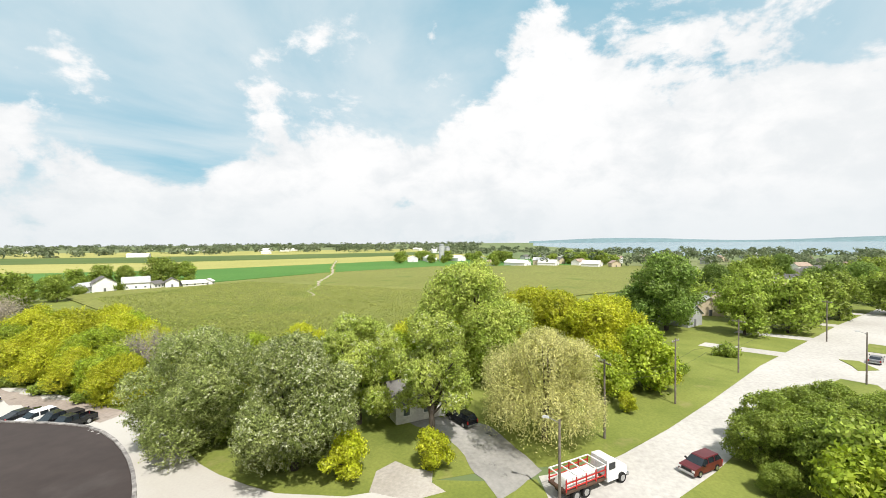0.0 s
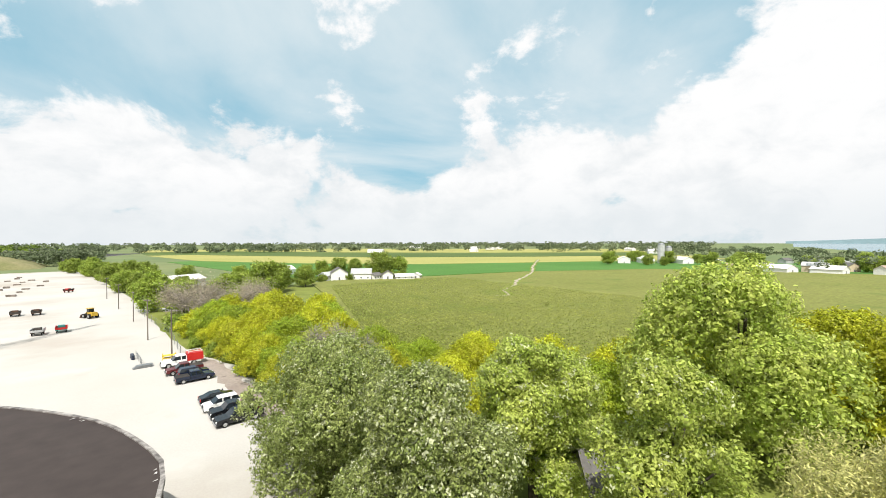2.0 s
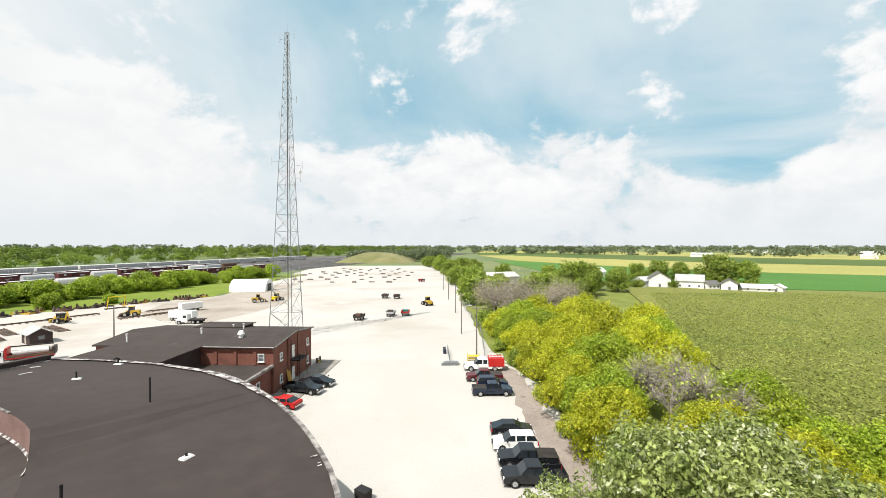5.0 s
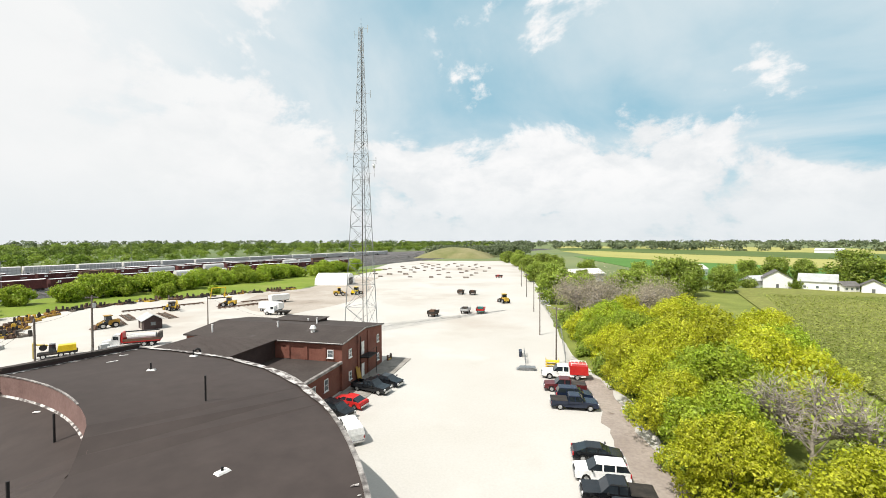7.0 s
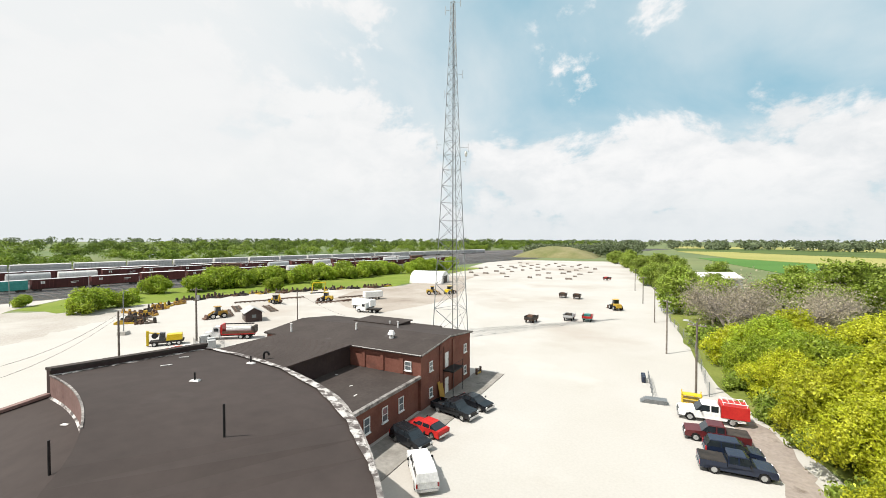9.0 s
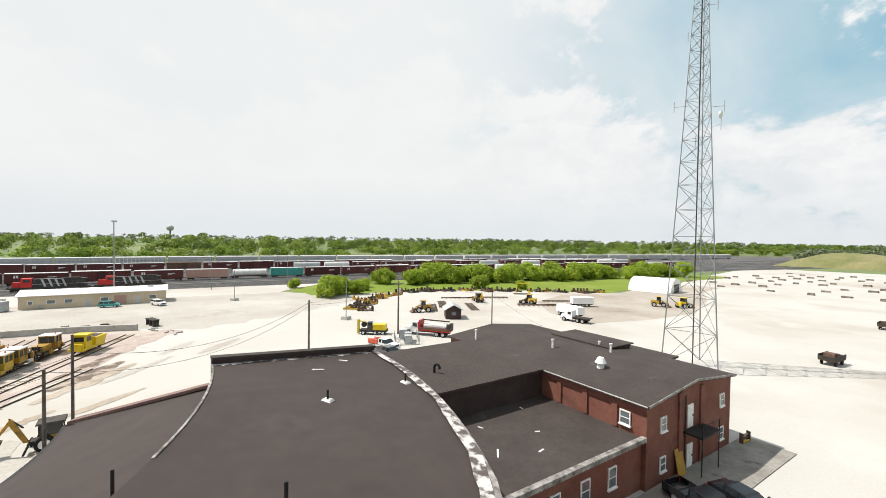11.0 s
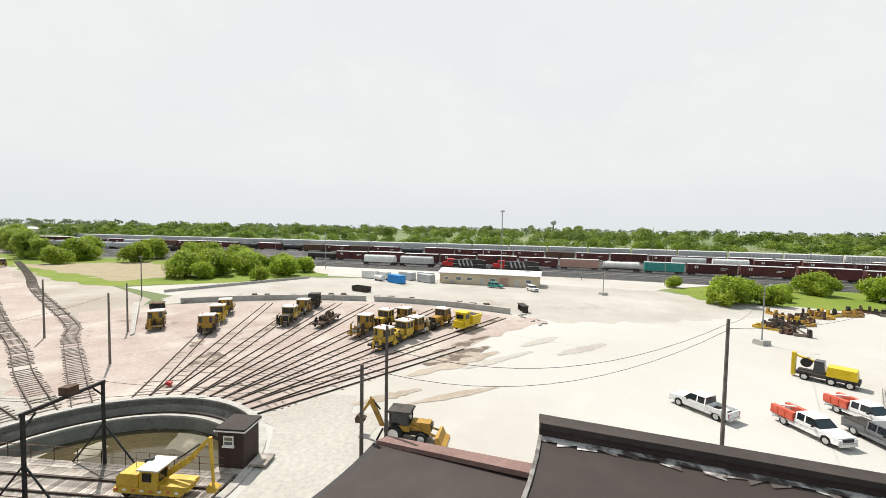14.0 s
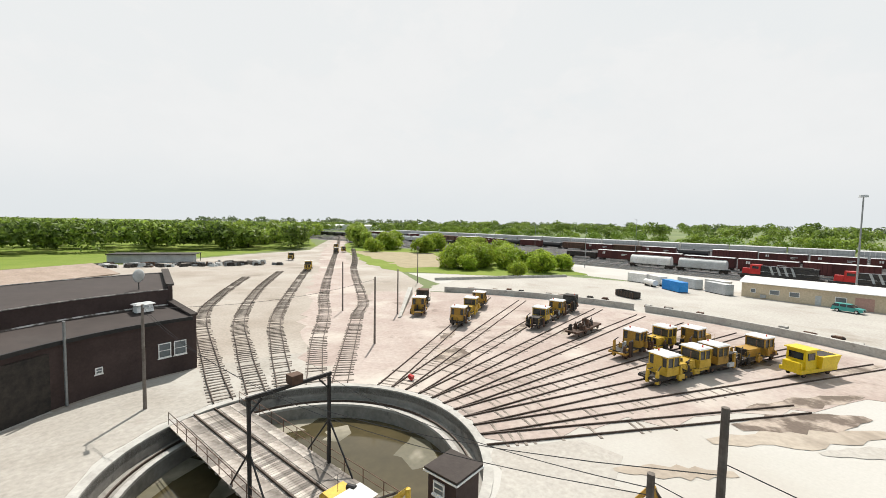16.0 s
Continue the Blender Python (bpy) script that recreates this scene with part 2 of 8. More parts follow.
mat("teal_paint", (0.04, 0.24, 0.22), (0.06, 0.30, 0.27), 0.8, 0.5, 0.0, 5.0)
mat("red_paint", (0.42, 0.018, 0.018), (0.52, 0.03, 0.025), 0.8, 0.4, 0.0, 5.0, obj=0.1)
mat("orange_red", (0.55, 0.09, 0.05), (0.62, 0.13, 0.08), 0.8, 0.5, 0.0, 5.0)
mat("black_paint", (0.007, 0.008, 0.010), (0.012, 0.013, 0.016), 0.8, 0.22, 0.0, 5.0, spec=0.5)
mat("navy_paint", (0.010, 0.016, 0.035), (0.014, 0.022, 0.045), 0.8, 0.22, 0.0, 5.0, spec=0.5)
mat("maroon_paint", (0.085, 0.012, 0.014), (0.11, 0.018, 0.02), 0.8, 0.3, 0.0, 5.0, spec=0.5)
mat("grey_paint", (0.12, 0.125, 0.13), (0.16, 0.165, 0.17), 0.8, 0.3, 0.0, 5.0, obj=0.2)
mat("light_grey", (0.36, 0.37, 0.37), (0.46, 0.47, 0.47), 0.4, 0.6, 0.05, 3.0, obj=0.14)
mat("boxcar_red", (0.07, 0.022, 0.021), (0.105, 0.034, 0.031), 0.3, 0.75, 0.05, 3.0, obj=0.3)
mat("dull_pink", (0.40, 0.24, 0.20), (0.46, 0.29, 0.24), 0.3, 0.8, 0.05, 3.0)
mat("rubber", (0.012, 0.012, 0.012), (0.02, 0.02, 0.02), 2.0, 0.9, 0.0, 8.0)
mat("chrome", (0.45, 0.46, 0.47), (0.55, 0.56, 0.57), 1.0, 0.25, 0.0, 5.0, metal=0.9)
mat("dark_glass", (0.012, 0.016, 0.02), (0.02, 0.026, 0.032), 0.6, 0.06, 0.0, 3.0, spec=0.6)
mat("pane", (0.10, 0.12, 0.13), (0.16, 0.18, 0.19), 0.6, 0.08, 0.0, 3.0, spec=0.6)
mat("lamp_red", (0.35, 0.01, 0.01), (0.4, 0.02, 0.02), 1.0, 0.3)
mat("shingle", (0.10, 0.095, 0.09), (0.15, 0.145, 0.14), 0.6, 0.9, 0.2, 5.0)
mat("brown_roof", (0.27, 0.205, 0.16), (0.34, 0.265, 0.215), 0.4, 0.8, 0.1, 3.0)
mat("bark", (0.055, 0.045, 0.036), (0.095, 0.08, 0.066), 1.6, 0.95, 0.5, 9.0)
mat("dead_twig", (0.25, 0.22, 0.19), (0.37, 0.33, 0.29), 1.0, 0.95, 0.0, 6.0, island=0.25)
LEAF = dict(rough=0.5, spec=0.35, transl=0.46)
mat("leaf_silver", (0.235, 0.295, 0.080), (0.38, 0.43, 0.15), 0.35, island=0.6, obj=0.10, **LEAF)
mat("leaf_pale", (0.56, 0.60, 0.36), (0.70, 0.72, 0.48), 0.5, island=0.3, **LEAF)
mat("leaf_crop", (0.24, 0.285, 0.060), (0.32, 0.35, 0.085), 0.05, island=0.5, **LEAF)
mat("leaf_green", (0.215, 0.30, 0.042), (0.345, 0.42, 0.075), 0.30, island=0.5, obj=0.18, **LEAF)
mat("leaf_light", (0.33, 0.43, 0.075), (0.52, 0.58, 0.14), 0.30, island=0.45, obj=0.12, **LEAF)
mat("leaf_bush", (0.235, 0.345, 0.028), (0.37, 0.45, 0.045), 0.30, island=0.45, obj=0.15, **LEAF)
mat("leaf_yellow", (0.39, 0.44, 0.022), (0.58, 0.58, 0.045), 0.30, island=0.42, obj=0.16, **LEAF)
mat("leaf_lime", (0.27, 0.38, 0.03), (0.44, 0.51, 0.05), 0.30, island=0.42, obj=0.16, **LEAF)
mat("leaf_willow", (0.52, 0.52, 0.17), (0.70, 0.67, 0.30), 0.30, island=0.42, obj=0.08, **LEAF)
mat("leaf_dark", (0.155, 0.25, 0.045), (0.26, 0.36, 0.075), 0.30, island=0.5, obj=0.2, **LEAF)
mat("leaf_dry", (0.34, 0.30, 0.21), (0.44, 0.39, 0.29), 0.30, island=0.4, obj=0.1, **LEAF)
mat("leaf_wood", (0.115, 0.175, 0.028), (0.22, 0.30, 0.052), 0.045, island=0.5, contrast=(0.42, 0.58), **LEAF)
mat("leaf_edge", (0.15, 0.24, 0.030), (0.27, 0.36, 0.050), 0.06, island=0.45, contrast=(0.40, 0.60), **LEAF)
# distance haze over the horizon trees is mixed into this leaf colour
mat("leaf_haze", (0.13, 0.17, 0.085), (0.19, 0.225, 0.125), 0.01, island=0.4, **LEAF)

# ---------------------------------------------------------------- building blocks
class Shape:
    """Collects the corners and faces of one mesh."""

    def __init__(self):
        self.v, self.f = [], []

    def add(self, verts, faces):
        n = len(self.v)
        self.v += [tuple(p) for p in verts]
        self.f += [tuple(i + n for i in f) for f in faces]
        return self

    def box(self, x0, x1, y0, y1, z0, z1, m=None, tx=0.0, ty=0.0):
        """tx, ty: how far the top is drawn in on each side."""
        vs = [(x0, y0, z0), (x1, y0, z0), (x1, y1, z0), (x0, y1, z0),
              (x0 + tx, y0 + ty, z1), (x1 - tx, y0 + ty, z1), (x1 - tx, y1 - ty, z1), (x0 + tx, y1 - ty, z1)]
        if m is not None:
            vs = [m @ Vector(p) for p in vs]
        return self.add(vs, [(3, 2, 1, 0), (4, 5, 6, 7), (0, 1, 5, 4), (1, 2, 6, 5), (2, 3, 7, 6), (3, 0, 4, 7)])

    def rod(self, p, q, r0, r1=None, n=8, caps=True):
        p, q = Vector(p), Vector(q)
        r1 = r0 if r1 is None else r1
        d = (q - p).normalized()
        s = d.orthogonal().normalized()
        t = d.cross(s)
        ring = [(math.cos(2 * math.pi * i / n), math.sin(2 * math.pi * i / n)) for i in range(n)]
        vs = [p + (s * c + t * k) * r0 for c, k in ring] + [q + (s * c + t * k) * r1 for c, k in ring]
        fs = [(i, (i + 1) % n, n + (i + 1) % n, n + i) for i in range(n)]
        if caps:
            fs += [tuple(range(n))[::-1], tuple(range(n, 2 * n))]
        return self.add(vs, fs)

    def prism(self, pts, y0, y1, inset=0.0, m=None):
        """A side outline (x, z), drawn out along y; inset narrows the higher points."""
        zs = [p[1] for p in pts]
        lo, hi = min(zs), max(zs)
        k = [inset * (z - lo) / max(hi - lo, 1e-6) for z in zs]
        n = len(pts)
        vs = [(x, y0 + i, z) for (x, z), i in zip(pts, k)] + [(x, y1 - i, z) for (x, z), i in zip(pts, k)]
        if m is not None:
            vs = [m @ Vector(p) for p in vs]
        return self.add(vs, [tuple(range(n)), tuple(range(n, 2 * n))[::-1]] + [((i + 1) % n, i, n + i, n + (i + 1) % n) for i in range(n)])

    def slab(self, pts, z0, z1):
        """A plan outline (x, y), raised from z0 to z1."""
        n = len(pts)
        return self.add([(x, y, z0) for x, y in pts] + [(x, y, z1) for x, y in pts],
                        [tuple(range(n))[::-1], tuple(range(n, 2 * n))] + [(i, (i + 1) % n, n + (i + 1) % n, n + i) for i in range(n)])

    def sheet(self, pts):
        return self.add(pts, [tuple(range(len(pts)))])

    def ball(self, c, rx, ry, rz, n=8, rings=5):
        vs, fs = [], []
        for i in range(rings + 1):
            a = math.pi * i / rings
            for j in range(n):
                b = 2 * math.pi * j / n
                vs.append((c[0] + rx * math.sin(a) * math.cos(b), c[1] + ry * math.sin(a) * math.sin(b), c[2] - rz * math.cos(a)))
        for i in range(rings):
            for j in range(n):
                fs.append((i * n + j, i * n + (j + 1) % n, (i + 1) * n + (j + 1) % n, (i + 1) * n + j))
        return self.add(vs, fs)

    def mesh(self, name, material, smooth=False):
        me = bpy.data.meshes.new(name)
        me.from_pydata(self.v, [], self.f)
        me.materials.append(M[material])
        if smooth:
            me.polygons.foreach_set("use_smooth", [True] * len(me.polygons))
        me.validate()
        me.update()
        return me


def part(name, shape, material, parent, label="", at=None, smooth=False):
    """One mesh object under a thing or under a part."""
    me = shape if isinstance(shape, bpy.types.Mesh) else shape.mesh(name, material, smooth)
    ob = new(name, me)
    ob.parent = parent
    if at is not None:
        ob.matrix_basis = at
    if label:
        tagged(ob, label)
    return ob


def thing(name, label, category, m=None, group="", kind=""):
    ob = new(name)
    ob.empty_display_size = 0.3
    if m is not None:
        ob.matrix_basis = m
    return tagged(ob, label, category, group, kind)


def setting(name, shape, material, label="", category="", smooth=False):
    return tagged(new(name, shape.mesh(name, material, smooth)), label, category, "", "structure")


def one(name, shape, material, label, category, m=None, group="", smooth=False, kind=""):
    """A thing that is a single mesh."""
    ob = new(name, shape if isinstance(shape, bpy.types.Mesh) else shape.mesh(name, material, smooth))
    if m is not None:
        ob.matrix_basis = m
    return tagged(ob, label, category, group, kind)


rnd = random.Random(7)
CX, CY = -16.5, 29.0                  # the turntable's pivot


def pol(r, deg, z=0.0):
    return (CX + r * math.cos(radians(deg)), CY + r * math.sin(radians(deg)), z)


def arc_wall(sh, r0, r1, z0, z1, a0, a1, n):
    """A curved wall between two radii about the pivot."""
    vs, fs = [], []
    for i in range(n + 1):
        a = a0 + (a1 - a0) * i / n
        vs += [pol(r0, a, z0), pol(r1, a, z0), pol(r1, a, z1), pol(r0, a, z1)]
    for i in range(n):
        for k in range(4):
            fs.append((4 * i + k, 4 * i + (k + 1) % 4, 4 * i + 4 + (k + 1) % 4, 4 * i + 4 + k))
    fs += [(3, 2, 1, 0), tuple(4 * n + k for k in range(4))]
    return sh.add(vs, fs)


# ---------------------------------------------------------------- ground
g = Shape()
pit = [pol(12.3, 360 * i / 72)[:2] for i in range(72)]
# one sheet with the turntable pit left open
far = [pol(4600, 360 * i / 72)[:2] for i in range(72)]
near = [pol(90, 360 * i / 72)[:2] for i in range(72)]
g.add([(x, y, 0) for x, y in pit + near + far], [(i, (i + 1) % 72, 72 + (i + 1) % 72, 72 + i) for i in range(72)] + [(72 + i, 72 + (i + 1) % 72, 144 + (i + 1) % 72, 144 + i) for i in range(72)])
setting("ground", g, "far_land", "flat green farmland reaching to the horizon", "ground")


def ragged(pts, amp, step):
    """A plan outline with uneven edges."""
    r_ = random.Random(len(pts) + int(abs(pts[0][0])))
    out = []
    for (x0, y0), (x1, y1) in zip(pts, pts[1:] + pts[:1]):
        n = max(1, min(60, int(math.hypot(x1 - x0, y1 - y0) / step)))
        for i in range(n):
            k = amp if i else amp * 0.4
            out.append((x0 + (x1 - x0) * i / n + r_.uniform(-k, k), y0 + (y1 - y0) * i / n + r_.uniform(-k, k)))
    return out


ROUGH = {"pink_gravel": (1.3, 2.5), "meadow": (1.6, 5.0), "reeds": (2.0, 4.0), "stony": (0.5, 1.5), "beaten_earth": (0.6, 2.0), "dusty_gravel": (1.3, 1.8), "old_asphalt": (0.25, 1.2), "lawn": (0.5, 4.0)}


def patch(name, pts, z, material, label, category):
    if material in ROUGH:
        pts = ragged(pts, *ROUGH[material])
    return setting(name, Shape().slab(pts, z - 0.3 if z > 0.25 else -0.02, z), material, label, category)


# the gravel yard: a ring about the pit and the long lot to the north
yg = Shape()
ring = [pol(60 if not -75 < (5 * i if i <= 36 else 5 * i - 360) < 60 else 52, 5 * i)[:2] for i in range(72)]
yg.add([(x, y, 0.02) for x, y in pit + ring], [(i, (i + 1) % 72, 72 + (i + 1) % 72, 72 + i) for i in range(72)])
setting("yard_gravel", yg, "gravel", "pale crushed limestone round the turntable", "ground")
patch("lot", [(-16, 60), (12, 45), (27, 24), (46, 18), (46, 34), (46, 50), (46, 74), (46, 92), (42, 113), (39.5, 135), (37, 170), (35, 192), (31, 230), (23, 300), (0, 470), (-118, 455), (-78, 235), (-70, 205), (-92, 178), (-112, 140), (-120, 105), (-132, 90), (-130, 10), (-118, -22), (-100, -36), (-82, -52), (-76, -30), (-74, 29), (-60, 70)], 0.035, "gravel", "wide pale gravel storage lot with worn wheel tracks", "lot")
patch("south_yard", [(-70, -28), (-82, -56), (-122, -170), (-250, -420), (-238, -424), (-95, -165), (-60, -150), (-15, -122), (25, -118), (40, -60), (20, -20), (8, 0), (-2, 9), (-9, 15.5), (-23, 17.0), (-35, 8), (-48, -8), (-60, -20)], 0.033, "dusty_earth", "dusty brown gravel beside the approach tracks", "lot")
patch("fan_bed", [pol(13.2, a)[:2] for a in range(242, 146, -6)] + [pol(69, a)[:2] for a in range(152, 240, 6)], 0.05, "pink_gravel", "pinkish stained gravel under the radial tracks", "ground")
patch("pit_apron", [pol(13.2, a)[:2] for a in range(-112, 92, 6)] + [pol(23.6, a)[:2] for a in range(86, -116, -6)], 0.042, "beaten_earth", "dusty beige ground between the pit and the stalls", "ground")
patch("worn_ground", [pol(13.2, a)[:2] for a in range(88, 152, 6)] + [pol(r, a)[:2] for r, a in ((20, 149), (22, 142), (20, 134), (23, 126), (21, 119), (24, 111), (22, 103), (25, 96), (23.6, 88))], 0.046, "dusty_gravel", "trodden beige ground beside the operator hut", "ground")
patch("dusty_lot", [pol(70, a)[:2] for a in range(150, 234, 6)] + [(-100, -37), (-118, -22), (-130, 10), (-133, 60), (-131, 92), (-121, 104), (-113, 128), (-100, 112), (-92, 96), (-84, 82)], 0.043, "dusty_gravel", "dusty beige gravel beyond the spurs", "lot")
patch("bare_earth", [(-39, 142), (-34, 160), (-33, 182), (-44, 214), (-56, 238), (-60, 262), (-72, 262), (-77, 236), (-71, 205), (-78, 180), (-70, 158), (-54, 146)], 0.044, "dusty_earth", "bare brown earth by the hoop shed", "ground")
patch("lead_bed", [(-27, 14), (-24, 8), (-34, -16), (-96, -150), (-200, -350), (-208, -346), (-106, -146), (-48, -16), (-34, 12)], 0.045, "pink_gravel", "brownish stained strip under the lead tracks", "ground")
patch("rail_yard", [(-150, -330), (-158, -60), (-157, 70), (-150, 150), (-138, 230), (-120, 330), (-60, 640), (60, 1100), (-60, 1160), (-330, 640), (-330, -420)], 0.03, "ballast", "dark ballast of the freight yard", "rail yard")
patch("west_gravel", [(-127, -60), (-160, -60), (-158, 70), (-156, 118), (-136, 95), (-128, 90)], 0.028, "gravel", "pale gravel beside the freight tracks", "lot")
patch("west_meadow", [(-118, 99), (-136, 96), (-156, 120), (-148, 180), (-136, 232), (-108, 330), (-84, 330), (-78, 238), (-72, 200), (-92, 178), (-110, 142)], 0.05, "meadow", "bright rough grass beside the freight yard", "grass")
patch("south_meadow", [(-98, -36), (-128, -16), (-150, -40), (-150, -230), (-120, -178), (-84, -80), (-82, -56)], 0.05, "meadow", "bright rough grass by the stop wall", "grass")
patch("reed_bed", [(-90, -64), (-118, -58), (-142, -118), (-112, -150)], 0.06, "reeds", "dry brown reed bed in the grass", "reeds")
patch("far_meadow", [(30, -118), (-12, -128), (-62, -156), (-112, -196), (-150, -300), (60, -300), (90, -130)], 0.05, "meadow", "bright rough grass before the southern woods", "grass")
patch("verge", [(48.8, 19.2), (42.5, 26), (40.4, 33), (41, 45), (44, 56), (46, 66), (46, 74), (47, 92), (40, 113), (37, 135), (34, 178), (60, 250), (112, 240), (92, 145), (90, 88), (118, 64), (205, 20), (232, -14), (420, -120), (420, -185), (218, -96), (91.3, -16.4), (60.9, 2.1)], 0.045, "lawn", "uneven green lawn under the trees", "lawn")
patch("stony_verge", [(38.6, 110), (42.6, 104), (43.8, 90), (45.4, 79), (46.5, 68), (42.5, 68), (41.6, 78), (40.8, 90), (39.8, 100)], 0.055, "stony", "stony brown strip below the trees", "verge")
patch("bare_ground", [(44.2, 24.6), (47.5, 26), (50.2, 24.8), (50, 20.5), (47, 17.6), (45, 19.5)], 0.056, "beaten_earth", "pale bare ground worn into the lawn", "ground")
patch("roadside_lawn", [(27, 24), (48.8, 19.2), (52.9, 9.7), (47.9, 6.5), (50.1, -0.4), (61.6, -7), (76, -14.6), (89, -22.4), (93.6, -34.3), (90.2, -67.4), (24, -70), (22, -20), (24, 2)], 0.04, "lawn", "rough lawn between the lot and the road", "lawn")
patch("crop_field", [(88, 145), (79, 118), (76, 95), (76, 72), (88, 60), (118, 54), (205, 20), (236, -8), (430, -20), (445, 20), (376, 172), (270, 222), (180, 234), (128, 246), (112, 240)], 0.5, "crop", "dense level green crop field", "field")
patch("bean_field", [(128, 250), (270, 226), (376, 176), (445, 24), (620, 60), (473, 268), (269, 362), (176, 466), (101, 600), (70, 600), (108, 300)], 0.3, "bean_field", "deep green bean field", "field")
patch("ripe_field", [(104, 606), (178, 470), (271, 366), (475, 272), (640, 200), (760, 300), (520, 420), (330, 560), (200, 760), (130, 900), (60, 900)], 0.25, "ripe_field", "pale yellow ripening grain field", "field")
patch("dark_field", [(64, 904), (134, 904), (204, 764), (334, 564), (524, 424), (764, 304), (900, 420), (640, 620), (420, 860), (240, 1180), (60, 1180)], 0.25, "dark_field", "dark green field strip", "field")
patch("ripe_strip", [(64, 1184), (244, 1184), (424, 864), (644, 624), (904, 424), (1200, 640), (900, 960), (600, 1400), (60, 1600)], 0.25, "ripe_field", "pale yellow field strip near the horizon", "field")
# the road, its driveways and grass islands
patch("road", [(47.9, 6.9), (53.6, 9.6), (57.5, 4.6), (62, 1.5), (71.2, -3.8), (84.4, -10.6), (108.5, -22.4), (164.4, -54.2), (222, -90), (420, -198), (415, -208), (216, -100), (169.5, -67), (130, -44), (107.6, -32), (88.8, -22.2), (76, -15), (61.6, -7.4), (50.6, -0.6)], 0.06, "asphalt", "pale sun-bleached asphalt road", "road")
patch("forecourt", [(89, -22), (107.5, -31.8), (130, -43.8), (169, -66.6), (150, -80), (116.3, -71.9), (89.8, -45.4)], 0.058, "asphalt", "pale paved forecourt beside the road", "road")
patch("driveway", [(54.8, 9.5), (47.9, 12.2), (57.8, 21.8), (60, 31), (64.5, 29), (62.8, 17.8), (55.4, 10.2)], 0.062, "old_asphalt", "cracked grey asphalt driveway", "driveway")
for pts, in (([(95.5, -27.3), (104.6, -33.1), (102.7, -37.2), (96.6, -36.8), (92.6, -32.8)],), ([(111.7, -38), (119.7, -38.4), (119.7, -41.4), (113.7, -42)],), ([(129.8, -46.7), (138.9, -50.5), (137, -53.5), (127.9, -50.7)],)):
    patch("grass_island", pts, 0.16, "lawn", "raised oval grass island in the paving", "grass")
for i, (x, y) in enumerate(((117.3, -17.9), (136.5, -28.6), (159.7, -40.1), (186, -53.7))):
    patch("driveway", [(x, y - 14), (x + 4, y - 16), (x + 9, y + 2), (x + 5, y + 4)], 0.052, "asphalt", "pale driveway crossing the verge", "driveway")
# dry crack of a drainage ditch in the crops
line = [Vector(p) for p in ((154, 136), (158, 132), (166, 143), (176, 151), (194, 161), (212, 176), (232, 188), (260, 206), (289, 228), (330, 262), (376, 297), (442, 347))]
for name, material, lo, hi, z, label in (("ditch_bank", "meadow", 1.2, 3.0, 0.512, "rough green bank of the field ditch"), ("ditch", "dirt", 0.3, 1.5, 0.53, "bare winding ditch line through the crops")):
    dt = Shape()
    for p, q in zip(line, line[1:]):
        n = max(2, int((q - p).length / 3))
        side = Vector((p.y - q.y, q.x - p.x)).normalized()
        ends = [p.lerp(q, i / n) + side * 1.6 * noise.noise(Vector((p.lerp(q, i / n).x * 0.22, 3.3, 0))) for i in range(n + 1)]
        wide = [lo + (hi - lo) * (0.5 + 0.5 * noise.noise(Vector((e.x * 0.35, e.y * 0.3, 1.7)))) * (0.35 if e.x < 190 and name == "ditch" else 1) for e in ends]
        for i in range(n):
            o, u = side * wide[i], side * wide[i + 1]
            dt.sheet([(*(ends[i] + o), z), (*(ends[i] - o), z), (*(ends[i + 1] - u), z), (*(ends[i + 1] + u), z)])
    setting(name, dt, material, label, "ditch")
# lake and the far shore
patch("lake", [(720, -60), (1050, -760), (2600, -2600), (4300, -1600), (4300, 900), (2000, 420)], 0.3, "water", "blue-grey lake beyond the houses", "lake")
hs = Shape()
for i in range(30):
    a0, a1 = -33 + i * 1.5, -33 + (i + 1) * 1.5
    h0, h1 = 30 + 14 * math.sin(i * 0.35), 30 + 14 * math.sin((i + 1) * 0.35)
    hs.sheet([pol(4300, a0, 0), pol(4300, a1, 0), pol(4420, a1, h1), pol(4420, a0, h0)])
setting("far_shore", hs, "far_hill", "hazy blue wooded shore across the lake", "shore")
# the earth mound at the lot's far end
mo = Shape()
mn = 14
for i in range(mn + 1):
    for j in range(mn + 1):
        u, v = i / mn * 2 - 1, j / mn * 2 - 1
        h = max(0.0, 1 - u * u) ** 0.8 * max(0.0, 1 - v * v) ** 0.8
        mo.v.append((-78 + 48 * u, 560 + 42 * v, 13 * h + 1.2 * noise.noise(Vector((u * 3, v * 3, 1))) * (h > 0.02) - 0.1))
mo.f = [(i * (mn + 1) + j, (i + 1) * (mn + 1) + j, (i + 1) * (mn + 1) + j + 1, i * (mn + 1) + j + 1) for i in range(mn) for j in range(mn)]
setting("mound", mo, "mound_grass", "grassy earth mound at the end of the lot", "mound", True)

# ---------------------------------------------------------------- roundhouse
R_IN = 24.0
END_A, START_A = (89.2, 80.0, 84.5), (-83.0, -80.5, -84.0)     # end angles at the three radii


def step_ease(u):
    u = min(1.0, max(0.0, u))
    return u * u * (3 - 2 * u)


def r_out(a):
    """The outer wall runs straighter towards the southern bays."""
    if a > 57:
        return 49.9 - (a - 57) * 0.125
    south = max(0.0, 19 - a)
    return max(38.5, 49.9 - max(0.0, 30 - a) * 0.08 - 0.38 * south ** 2 / (6 + south))


def r_step(a):
    return 35.8 - max(0.0, a - 50) * 0.085 - 7.7 * step_ease((-a - 30) / 14)


